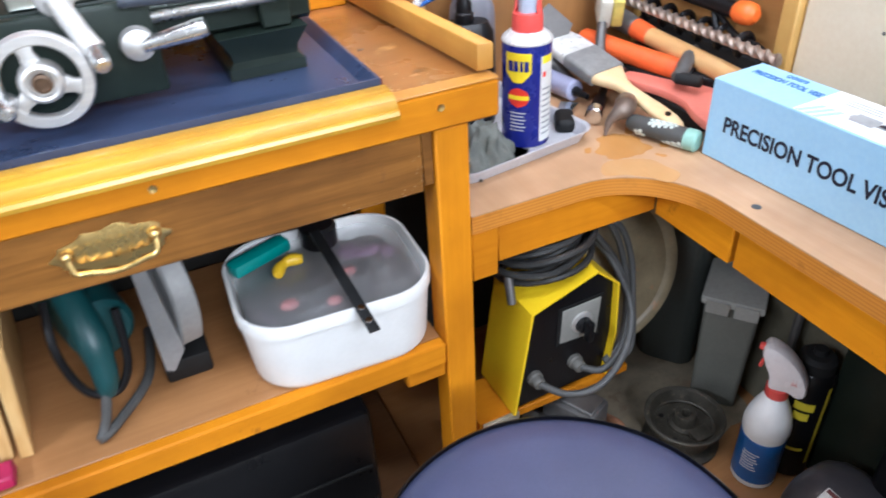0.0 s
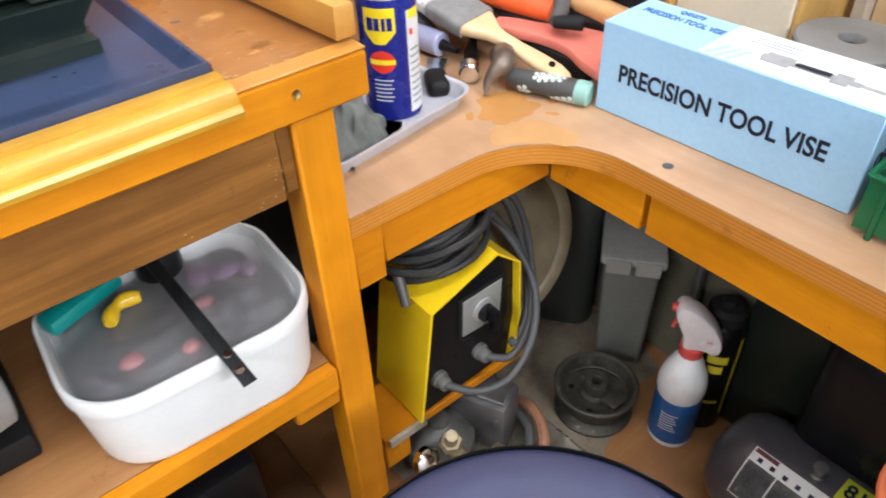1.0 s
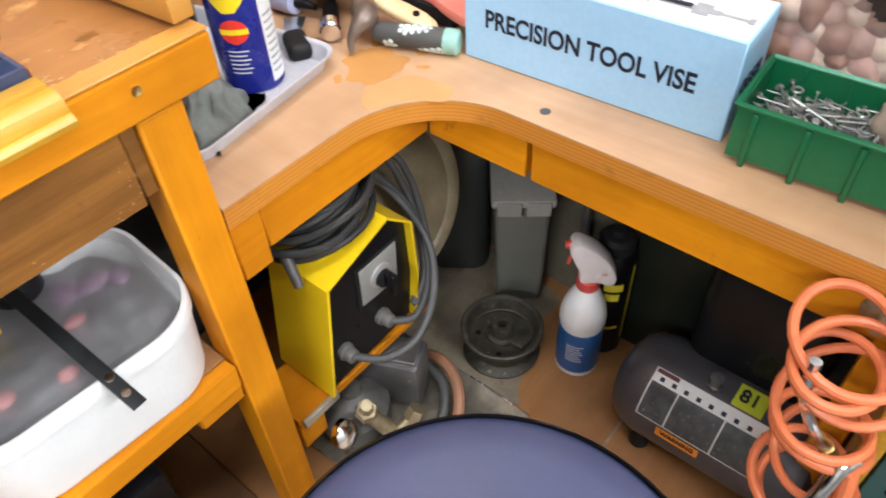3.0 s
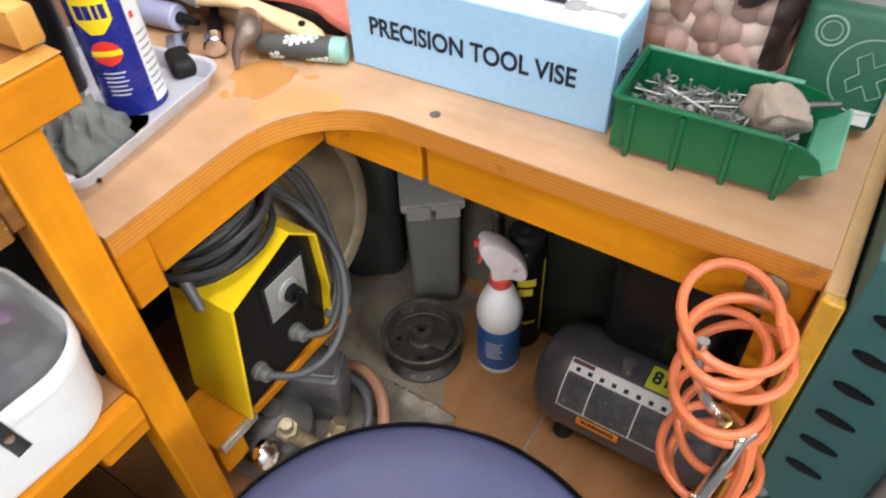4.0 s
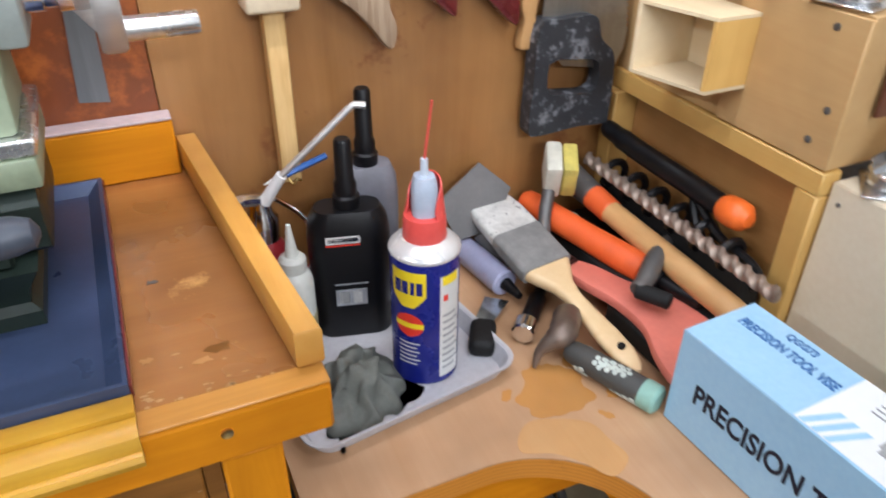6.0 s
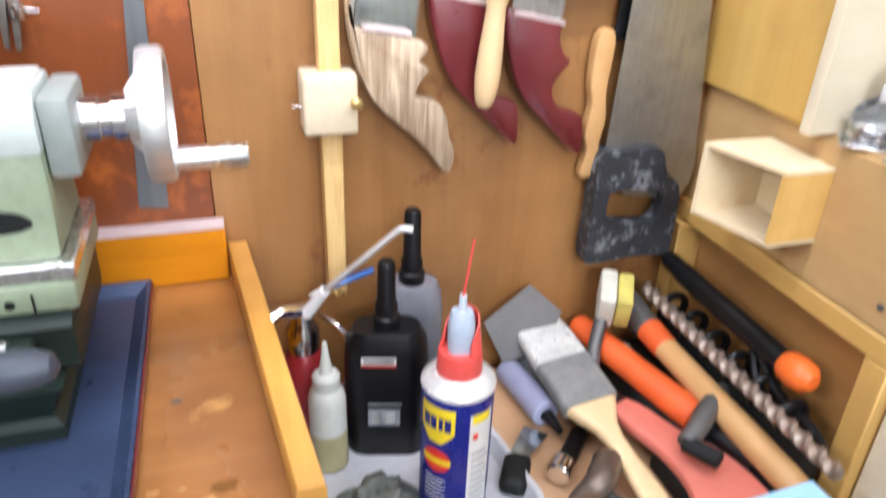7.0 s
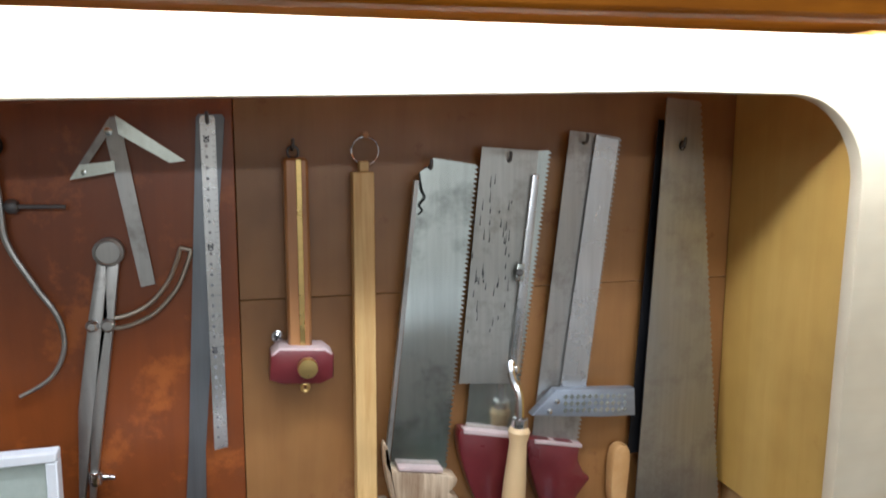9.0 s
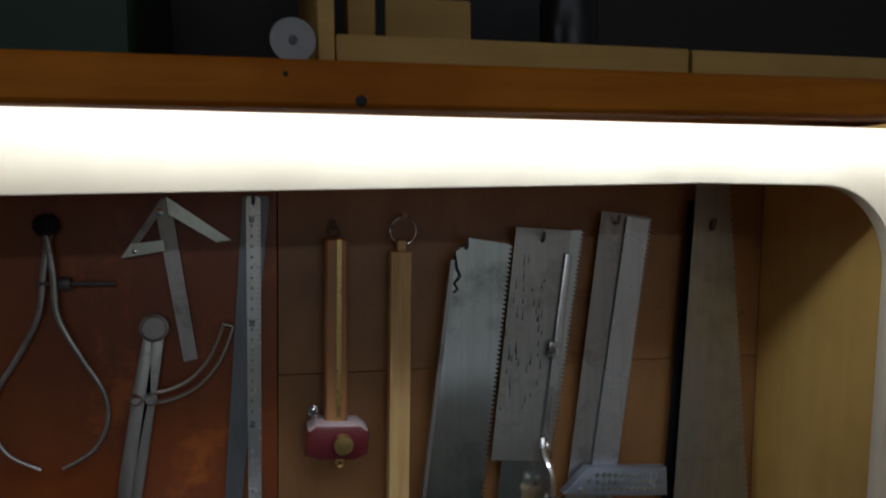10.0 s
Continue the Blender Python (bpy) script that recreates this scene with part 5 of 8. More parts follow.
def wrapped(y0, y1, a0, a1, lift, n=10):
    """A label that follows the tank, between two angles up from its open side."""
    def build(bm):
        rings(bm, [[(TX - (TR + lift) * math.cos(radians(a0 + (a1 - a0) * s / n)), y, TZ + (TR + lift) * math.sin(radians(a0 + (a1 - a0) * s / n))) for s in range(n + 1)] for y in (y0, y1)], caps=False)
    return simple(build)


def on_tank(y, a, lift):
    """The pose of print on the tank at the angle a, reading along it."""
    c, s = math.cos(radians(a)), math.sin(radians(a))
    return Matrix(((0, s, -c, TX - (TR + lift) * c), (-1, 0, 0, y), (0, c, s, TZ + (TR + lift) * s), (0, 0, 0, 1)))


LABEL_GREY = paint("printed_grey_label", (0.075, 0.078, 0.080), 0.35, 0, 0.5, 60, 0.02, worn=(0.20, 0.20, 0.20), wear=0.6)
LABEL_WHITE = paint("white_label", (0.72, 0.72, 0.70), 0.4, 0, 0.1, 30, 0.02)
ORANGE_LABEL = paint("orange_label", (0.80, 0.28, 0.02), 0.4, 0, 0.1, 30, 0.02)
part("label", wrapped(-0.812, -0.652, 15, 70, 0.0006), LABEL_WHITE, tank, "white-framed instruction label")
for y0, y1 in ((-0.690, -0.654), (-0.752, -0.692), (-0.810, -0.754)):
    part("panel", wrapped(y0, y1, 16.5, 55, 0.0012), LABEL_GREY, tank)
part("band", wrapped(-0.684, -0.654, 64.5, 69, 0.0012), MAROON, tank)
for k in range(9):
    y = -0.662 - k * 0.0165
    part("pictogram", wrapped(y - 0.0060, y, 57.5, 62.0, 0.0013, 3), INK, tank)
part("warning_label", wrapped(-0.742, -0.684, 1, 12.5, 0.0007), ORANGE_LABEL, tank, "orange warning label")
letters("lettering", "WARNING", 0.010, INK, tank, on_tank(-0.690, 5.0, 0.0012), 0.046)
part("noise_label", wrapped(-0.786, -0.748, 72, 100, 0.0007), paint("lime_label", (0.55, 0.62, 0.03), 0.4, 0, 0.08, 30, 0.02), tank, "yellow-green label reading 81")
letters("lettering", "81", 0.025, INK, tank, on_tank(-0.753, 79, 0.0030))
part("drain", simple(revolve, [(0.009, 0), (0.009, 0.007), (0.006, 0.009), (0.006, 0.016), (0.0085, 0.017), (0.0085, 0.023), (0, 0.024)], 14, along((TX - 0.012, -0.722, TZ + 0.070), (TX - 0.022, -0.722, TZ + 0.160))), IRON, tank)
for y in (-0.660, -0.835):
    for dx in (-0.046, 0.046):
        part("foot", simple(revolve, [(0.013, 0.3003), (0.0145, 0.304), (0.0125, 0.318), (0.008, 0.330)], 18, pose(TX + dx, y, 0)), BLACK_MATT, tank, "black rubber foot")
part("motor", simple(can_body, 0.105, 0.165, 0.20, 0.03, 0.03), BLACK, tank, "black motor housing").matrix_basis = pose(TX + 0.075, -0.745, 0.425)
part("carry_bar", simple(tube, smooth_line([(TX + 0.045, -0.680, 0.425), (TX + 0.052, -0.678, 0.48), (TX + 0.056, -0.678, 0.56), (TX + 0.058, -0.690, 0.61), (TX + 0.058, -0.73, 0.632)], 6), 0.008, 10), BLACK, tank, "black carry bar")
part("regulator", simple(box, TX + 0.03, TX + 0.058, -0.735, -0.700, 0.6255, 0.640, 0.003, 2), ALU, tank)

dcase = thing("dark_green_case", "very dark green steel case standing against the back board", "case")
part("body", simple(box, 0.838, 0.8815, -0.690, -0.545, 0.3005, 0.705, 0.006, 2), paint("blackish_green_enamel", (0.012, 0.017, 0.012), 0.4, 0, 0.3, 8, 0.15), dcase)
part("lid", simple(box, 0.836, 0.8835, -0.692, -0.543, 0.7055, 0.722, 0.004, 2), BLACK_MATT, dcase, "black lid")
part("latch", simple(box, 0.832, 0.8375, -0.640, -0.600, 0.672, 0.712, 0.0015), STEEL, dcase, "steel latch")

# spiral air hose
HOSE = paint("orange_air_hose", (0.66, 0.175, 0.062), 0.4, 0, 0.12, 14, 0.05)
hose = thing("air_hose", "coiled orange-red air hose with steel couplings hanging from a hook", "air hose", pose(-0.064, 0, 0.022))


def hose_line():
    pts = []
    for i in range(8 * 28 + 1):
        u = i / 28
        a = 2 * math.pi * u - 1.3
        r = 0.040 + 0.004 * math.sin(u * 1.9 + 1.2)
        z = 0.750 - 0.016 * min(u, 2.5) - 0.037 * max(0, u - 2.5)
        tilt = (0.004 + 0.006 * math.sin(u * 2.3 + 0.6)) * math.cos(a)
        pts.append((0.655 + r * 1.05 * math.cos(a) + 0.010 * math.sin(u * 2.7), -0.818 - 0.004 * u + r * math.sin(a) + 0.006 * math.cos(u * 3.1), z + tilt + 0.004 * math.sin(a + u)))
    return [(0.668, -0.868, 0.715), (0.662, -0.866, 0.728)] + pts


part("coil", simple(tube, hose_line(), 0.0046, 9), HOSE, hose)
part("sleeve", simple(tube, smooth_line([(0.626, -0.806, 0.742), (0.624, -0.810, 0.705), (0.630, -0.826, 0.664), (0.640, -0.844, 0.636)], 6), 0.0052, 9), CHROME, hose, "braided steel sleeve")
part("coupling", simple(rod, (0.640, -0.844, 0.636), (0.648, -0.856, 0.612), 0.0075, 0.0065, 10, 0.001), BRASS, hose)
part("coupling", simple(tube, smooth_line([(0.640, -0.868, 0.640), (0.628, -0.862, 0.632), (0.612, -0.857, 0.600), (0.604, -0.852, 0.560)], 6), 0.0072, 10), CHROME, hose, "steel quick coupling")
part("coupling_nut", simple(rod, (0.604, -0.852, 0.562), (0.598, -0.848, 0.528), 0.0105, 0.0095, 8, 0.001), CHROME, hose)
part("tail", simple(tube, smooth_line([(0.640, -0.868, 0.636), (0.628, -0.876, 0.59), (0.618, -0.874, 0.53), (0.612, -0.865, 0.46), (0.62, -0.85, 0.40), (0.65, -0.82, 0.36)], 6), 0.0068, 9), HOSE, hose)
part("hook", simple(revolve, [(0.019, 0), (0.019, 0.002), (0.016, 0.004), (0.006, 0.006), (0.0045, 0.020), (0.007, 0.022), (0, 0.023)], 24, pose(0.7235, -0.834, 0.726, 0, -90, 0)), DULL_BRASS, hose, "round dull brass peg")

# clutter below the welder shelf
valve = thing("gas_valve", "dull brass cylinder valve on a rusty grey gas bottle", "gas valve")
part("bottle", simple(revolve, [(0.0, 0.3100), (0.05, 0.3100), (0.052, 0.318), (0.052, 0.35), (0.034, 0.372), (0.016, 0.382), (0.014, 0.39)], 24, pose(0.470, -0.322, 0)), paint("grey_bottle", (0.16, 0.155, 0.14), 0.5, 0.2, 0.4, 14, worn=(0.1, 0.07, 0.05)), valve)
part("stem", simple(rod, (0.462, -0.345, 0.362), (0.452, -0.372, 0.410), 0.010, 0.009, 10, 0.001), DULL_BRASS, valve)
part("nut", simple(rod, (0.452, -0.372, 0.398), (0.449, -0.377, 0.414), 0.0165, 0.0155, 6, 0.0015), DULL_BRASS, valve)
part("spindle", simple(rod, (0.449, -0.377, 0.414), (0.445, -0.384, 0.436), 0.0095, 0.0090, 8, 0.001), DULL_BRASS, valve)
part("body", simple(rod, (0.452, -0.372, 0.398), (0.470, -0.398, 0.352), 0.011, 0.012, 12, 0.002), DULL_BRASS, valve)
part("nut", simple(rod, (0.470, -0.398, 0.352), (0.476, -0.406, 0.336), 0.0150, 0.0150, 6, 0.0015), DULL_BRASS, valve)
part("outlet", simple(rod, (0.474, -0.402, 0.352), (0.502, -0.412, 0.372), 0.0085, 0.0085, 10, 0.001), DULL_BRASS, valve)
part("nut", simple(rod, (0.497, -0.411, 0.366), (0.506, -0.414, 0.382), 0.0135, 0.0125, 6, 0.001), DULL_BRASS, valve)
part("coupling", simple(rod, (0.470, -0.398, 0.345), (0.430, -0.405, 0.338), 0.0085, 0.0100, 12, 0.001), WHITE_PLASTIC, valve, "pale hose tail")
part("knob", simple(revolve, [(0.016, 0), (0.021, 0.004), (0.021, 0.014), (0.013, 0.019), (0, 0.020)], 22, pose(0.418, -0.352, 0.372, 65, 20, 0)), CHROME, valve)
motor = thing("grey_motor", "dusty grey iron motor block standing under the shelf", "motor", pose(0.545, -0.335, 0.3028, 0, 0, 25))
part("body", simple(box, -0.03, 0.03, -0.045, 0.045, 0.009, 0.105, 0.008, 2), IRON, motor)
part("fin", simple(box, -0.022, 0.022, -0.040, 0.040, 0.1055, 0.111, 0.002), IRON, motor)
hose2 = thing("rubber_hose", "dull brown rubber hose lying on the platform", "hose")
part("hose", simple(tube, smooth_line([(0.60, -0.30, 0.312), (0.605, -0.37, 0.350), (0.585, -0.42, 0.345), (0.545, -0.445, 0.318), (0.49, -0.435, 0.311), (0.44, -0.40, 0.322), (0.40, -0.41, 0.326), (0.36, -0.40, 0.322)], 8), 0.0085, 9), paint("brown_rubber", (0.36, 0.17, 0.09), 0.6, 0, 0.3, 20), hose2)
part("hose", simple(tube, smooth_line([(0.45, -0.36, 0.312), (0.48, -0.41, 0.330), (0.53, -0.43, 0.333), (0.575, -0.40, 0.35), (0.59, -0.34, 0.34)], 8), 0.0065, 9), GREY_RUBBER, hose2)

# what stands past the bench end
TEAL = paint("teal_enamel", (0.042, 0.120, 0.112), 0.4, 0.1, 0.12, 6, 0.1, worn=(0.2, 0.27, 0.25), wear=0.76)
cab = thing("teal_cabinet", "teal enamelled steel cabinet with louvred side", "cabinet")
part("body", simple(box, 0.6285, 1.02, -0.985, -0.8935, 0.0, 0.845, 0.004, 2), TEAL, cab)
for k in range(6):
    part("louvre", simple(slab, curve2([(-0.945, 0.786 - k * 0.044), (-0.922, 0.795 - k * 0.044), (-0.910, 0.792 - k * 0.044), (-0.924, 0.785 - k * 0.044)], 4), 0.6245, 0.6283, "yz"), BLACK, cab, "dark louvre slot")
part("seam", simple(box, 0.6275, 0.6284, -0.985, -0.894, 0.488, 0.491, 0), BLACK, cab)
part("latch", simple(revolve, [(0.010, 0), (0.010, 0.004), (0.004, 0.005)], 14, pose(0.6285, -0.903, 0.500, 0, -90, 0)), CHROME, cab)
app = thing("white_panel", "pale grey enamelled appliance side beside the teal cabinet", "appliance")
# its unseen upper part is raised to keep rear light off the bench end
part("side", simple(box, 0.585, 1.0, -1.5, -0.990, 0.0, 1.12, 0.008, 2), paint("pale_grey_enamel", (0.62, 0.64, 0.66), 0.35, 0, 0.06, 4, 0.04), app)


# ---- on the bench: tray and bottles ----
TRAY_MAT = paint("galvanised_tray", (0.58, 0.58, 0.61), 0.42, 0.1, 0.15, 10, 0.15, worn=(0.3, 0.28, 0.25), wear=0.7)
tray = thing("metal_tray", "shallow grey metal tray with rounded corners", "tray", pose(0.486, -0.140, 0.8003, 0, 0, 8.5))


def tray_shell(bm):
    def ring(w, d, r, z):
        return [(x, y, z) for x, y in round_rect(w, d, r, 6)]
    rings(bm, [ring(0.206, 0.218, 0.018, 0.0), ring(0.222, 0.234, 0.022, 0.0195), ring(0.228, 0.240, 0.024, 0.0205), ring(0.228, 0.240, 0.024, 0.0190),
               ring(0.219, 0.231, 0.021, 0.0185), ring(0.204, 0.216, 0.016, 0.0018)])


part("tray", simple(tray_shell), TRAY_MAT, tray, "dull zinc tray")

CAN_BLUE = paint("dark_blue_tin", (0.012, 0.018, 0.20), 0.25, 0.1, 0.08, 10, 0.03)
CAN_YELLOW = paint("can_yellow", (0.88, 0.68, 0.01), 0.3, 0, 0.05, 10, 0.02)
CAN_RED = paint("can_red", (0.72, 0.04, 0.02), 0.3, 0, 0.05, 10, 0.02)
can = thing("lubricant_can", "blue and yellow lubricant spray can with red straw cap", "spray can", pose(0.5335, -0.187, 0.8024, 0, 0, -13))
CR = 0.0328
part("body", simple(revolve, [(0.0300, 0), (0.0328, 0.0015), (CR, 0.004), (CR, 0.141), (0.0322, 0.143)], 44), CAN_BLUE, can)
part("shoulder", simple(revolve, [(0.0335, 0.1425), (0.0340, 0.1440), (0.0335, 0.1460), (0.030, 0.1500), (0.0235, 0.1545), (0.0205, 0.156)], 40), paint("pale_tin", (0.72, 0.72, 0.71), 0.28, 0.35, 0.08, 14, 0.03), can, "pale tin shoulder")


def on_can(z0, z1, a0, a1, lift, shape=None, n=14, rows=9):
    """A print that follows the can; shape narrows it row by row."""
    def build(bm):
        loops = []
        for j in range(rows + 1):
            z, k = z0 + (z1 - z0) * j / rows, shape(j / rows) if shape else 1.0
            mid, half = (a0 + a1) / 2, (a1 - a0) / 2 * k
            loops.append([((CR + lift) * math.cos(radians(mid - half + 2 * half * s / n)), (CR + lift) * math.sin(radians(mid - half + 2 * half * s / n)), z) for s in range(n + 1)])
        grid = [[bm.verts.new(p) for p in l] for l in loops]
        for va, vb in zip(grid, grid[1:]):
            for s in range(n):
                bm.faces.new((va[s], va[s + 1], vb[s + 1], vb[s]))
    return simple(build)


part("shield", on_can(0.094, 0.134, 198, 262, 0.0003, lambda u: (0.35 + 0.65 * min(1, u * 3.2)) if u < 0.3 else 1.0), CAN_YELLOW, can, "yellow printed shield")
for a0, a1 in ((206, 219), (221, 232), (236, 243), (246, 256)):
    part("mark", on_can(0.1095, 0.1235, a0, a1, 0.0006), CAN_BLUE, can)
part("dot", on_can(0.060, 0.087, 206, 258, 0.0003, lambda u: math.sqrt(max(0.02, 1 - (2 * u - 1) ** 2))), CAN_RED, can, "red printed oval")
part("dot_band", on_can(0.0705, 0.0765, 206, 258, 0.0006), CAN_YELLOW, can)
for k in range(6):
    part("print_line", on_can(0.026 + k * 0.005, 0.0275 + k * 0.005, 212, 246 + 5 * (k % 2), 0.0003), LABEL_WHITE, can)
part("side_print", on_can(0.008, 0.128, 285, 330, 0.0003), LABEL_WHITE, can, "white printed side panel")
part("side_mark", on_can(0.100, 0.107, 291, 300, 0.0006), CAN_RED, can)
for k in range(9):
    part("side_line", on_can(0.018 + k * 0.008, 0.0205 + k * 0.008, 290, 318 + 6 * (k % 2), 0.0006), GREY_INK, can)
part("side_mark", on_can(0.118, 0.128, 289, 322, 0.0006), CAN_YELLOW, can)
part("cap", simple(revolve, [(0.0200, 0.1545), (0.0205, 0.156), (0.0198, 0.172), (0.0190, 0.178), (0.013, 0.1785)], 32), RED_PLASTIC, can, "red cap collar")


def cap_hood(bm):
    loops = []
    for k in range(24):
        a = radians(-60 + 230 * k / 23)
        h = 0.186 + 0.028 * math.sin(math.pi * k / 23) ** 0.6
        loops.append([(r * math.cos(a), r * math.sin(a), z) for r, z in ((0.0190, 0.176), (0.0155, h), (0.0140, h), (0.0172, 0.176))])
    rings(bm, loops)


part("cap_hood", simple(cap_hood), RED_PLASTIC, can, "red cap hood")
part("actuator", simple(can_body, 0.023, 0.024, 0.040, 0.009, 0.016), paint("pale_blue_plastic", (0.46, 0.53, 0.64), 0.35), can, "pale blue flip actuator").matrix_basis = pose(0, 0, 0.176)
part("nozzle", simple(rod, (0.0, 0, 0.182), (0.0, 0.0, 0.232), 0.0042, 0.0032, 12), paint("pale_nozzle", (0.6, 0.66, 0.74), 0.3), can)
part("straw", simple(rod, (0.0, 0, 0.230), (0.006, -0.003, 0.285), 0.0012, 0.0011, 8), RED_PLASTIC, can, "thin red straw")


def flat_bottle(name, label, m, mat, w, d, h, cap_h, prints):
    b = thing(name, label, "bottle", m)
    part("body", simple(can_body, w, d, h, d * 0.42, 0.030), mat, b)
    part("neck", simple(revolve, [(0.013, h - 0.001), (0.0135, h + 0.004), (0.0135, h + 0.012), (0.0115, h + 0.014)], 24), BLACK, b)
    part("cap", simple(revolve, [(0.0112, h + 0.013), (0.0112, h + 0.026), (0.0092, h + 0.030), (0.0085, h + cap_h - 0.003), (0.0065, h + cap_h), (0, h + cap_h)], 24), BLACK, b, "black pointed cap")
    for x0, x1, z0, z1, pm in prints:
        part("print", simple(box, x0, x1, -d / 2 - 0.0007, -d / 2 - 0.0002, z0, z1, 0), pm, b)
    return b


flat_bottle("glue_bottle", "black plastic glue bottle with pointed cap", pose(0.489, -0.094, 0.8024, 0, 0, -14), BLACK, 0.084, 0.048, 0.148, 0.072,
            [(-0.024, 0.010, 0.118, 0.126, LABEL_WHITE), (-0.022, 0.008, 0.1195, 0.1245, INK), (-0.024, 0.010, 0.1155, 0.1168, CAN_RED), (-0.018, 0.014, 0.042, 0.062, GREY_INK), (-0.014, -0.004, 0.045, 0.059, LABEL_WHITE), (0.0, 0.009, 0.045, 0.059, LABEL_WHITE), (-0.018, 0.016, 0.068, 0.0695, GREY_INK)])
flat_bottle("glue_bottle", "grey plastic glue bottle with tall black cap", pose(0.527, -0.045, 0.8024, 0, 0, -14), paint("grey_bottle_plastic", (0.20, 0.20, 0.23), 0.4), 0.066, 0.044, 0.165, 0.082, [])

squeeze = thing("squeeze_bottle", "small translucent squeeze bottle half full of oil", "bottle", (0.4255, -0.112, 0.8024))
MILKY = paint("milky_plastic", (0.56, 0.57, 0.52), 0.35, 0, 0.1, 10, 0.05)
part("body", simple(revolve, [(0.016, 0), (0.0185, 0.003), (0.0185, 0.085), (0.0165, 0.094), (0.0125, 0.100)], 28), MILKY, squeeze)
part("cap", simple(revolve, [(0.0135, 0.0995), (0.0135, 0.112), (0.010, 0.116)], 24), MILKY, squeeze)
part("spout", simple(revolve, [(0.007, 0.115), (0.004, 0.135), (0.0022, 0.150)], 16), MILKY, squeeze)
part("oil", simple(revolve, [(0.0186, 0.003), (0.0188, 0.0031), (0.0188, 0.048), (0.0186, 0.0481)], 28), paint("oil_tint", (0.42, 0.38, 0.20), 0.4), squeeze, "yellowish oil level")

oiler = thing("pump_oiler", "red pump oil can with chrome head and bent spout", "oil can", (0.412, -0.050, 0.8023))
part("can", simple(revolve, [(0.030, 0), (0.032, 0.002), (0.030, 0.065), (0.020, 0.095), (0.014, 0.105)], 28), paint("dark_red_tin", (0.30, 0.02, 0.025), 0.35, 0.1), oiler)
part("head", simple(revolve, [(0.016, 0.104), (0.017, 0.110), (0.017, 0.128), (0.012, 0.136), (0.011, 0.150)], 24), CHROME, oiler)
part("lever", simple(tube, smooth_line([(0.0, -0.004, 0.150), (-0.022, -0.012, 0.156), (-0.045, -0.03, 0.148), (-0.052, -0.045, 0.118)], 6), 0.0065, 9), CHROME, oiler)
part("trigger", simple(tube, smooth_line([(0.014, -0.006, 0.150), (0.038, -0.028, 0.132), (0.040, -0.040, 0.095), (0.028, -0.040, 0.075)], 6), 0.0024, 7), CHROME, oiler)
part("spout_base", simple(rod, (0.004, -0.006, 0.148), (0.022, -0.018, 0.180), 0.0065, 0.0055, 14), WHITE_PLASTIC, oiler)
part("spout", simple(tube, smooth_line([(0.022, -0.018, 0.180), (0.045, -0.0235, 0.202), (0.068, -0.029, 0.224), (0.090, -0.0335, 0.2445), (0.096, -0.035, 0.247), (0.104, -0.037, 0.246)], 3), 0.0034, 9), ALU, oiler)

CLOTH = paint("grey_green_cloth", (0.27, 0.28, 0.25), 0.9, 0, 0.25, 26, 0.6, 260)


def crumpled(w, d, h, seed, fold=1.0):
    def build(bm):
        n = 42
        off = Vector((seed * 3.1, seed * 1.7, 0))
        grid = []
        for i in range(n + 1):
            row = []
            for j in range(n + 1):
                u, v = i / n - 0.5, j / n - 0.5
                r = min(1.0, 2 * math.hypot(u, v))
                q = Vector((u * 5, v * 5, 0)) + off
                ridge = 1 - abs(noise.noise(q * 0.5)) * 2.0
                f = 0.55 * ridge + 0.35 * (1 - abs(noise.noise(q * 1.05)) * 2) + 0.05 * noise.noise(q * 3)
                z = h * max(0.0, f * 0.75 + 0.25) * (1 - r ** 3)
                x = u * w * (1 + 0.22 * noise.noise(q * 0.9 + Vector((7, 0, 0)))) + 0.10 * w * noise.noise(q * 1.4)
                y = v * d * (1 + 0.22 * noise.noise(q * 0.9 + Vector((0, 9, 0)))) + 0.10 * d * noise.noise(q * 1.3 + Vector((4, 4, 0)))
                row.append(bm.verts.new((x, y, z + 0.001)))
            grid.append(row)
        for i in range(n):
            for j in range(n):
                bm.faces.new((grid[i][j], grid[i + 1][j], grid[i + 1][j + 1], grid[i][j + 1]))
        geo = bmesh.ops.solidify(bm, geom=bm.faces[:], thickness=0.0016)
    return simple(build)


rag = tagged(part("rag", crumpled(0.100, 0.088, 0.056, 2.0), CLOTH, None, "", 80), "crumpled grey-green cloth rag in the tray", "rag")
rag.matrix_basis = pose(0.452, -0.203, 0.8025, 0, 0, 25)
rag = tagged(part("rag", crumpled(0.042, 0.034, 0.014, 5.0), BLACK_MATT, None, "", 80), "dark crumpled scrap of cloth in the tray", "rag")
rag.matrix_basis = pose(0.424, -0.206, 0.8025, 0, 0, -10)

# ---- the heap of tools in the corner ----
AMBER = wood("amber_varnish", (0.58, 0.30, 0.095), (0.52, 0.24, 0.06), "Y", 30, 0.22, 0.4)


def spill(cx, cy, rx, ry, seed, turn=0.0):
    """The ragged outline of a dried spill."""
    pts = []
    for i in range(72):
        a = 2 * math.pi * i / 72
        k = 1 + 0.42 * noise.noise(Vector((1.3 * math.cos(a), 1.3 * math.sin(a), seed))) + 0.16 * noise.noise(Vector((4 * math.cos(a), 4 * math.sin(a), seed + 5)))
        x, y = rx * k * math.cos(a), ry * k * math.sin(a)
        pts.append((cx + x * math.cos(turn) - y * math.sin(turn), cy + x * math.sin(turn) + y * math.cos(turn)))
    return pts


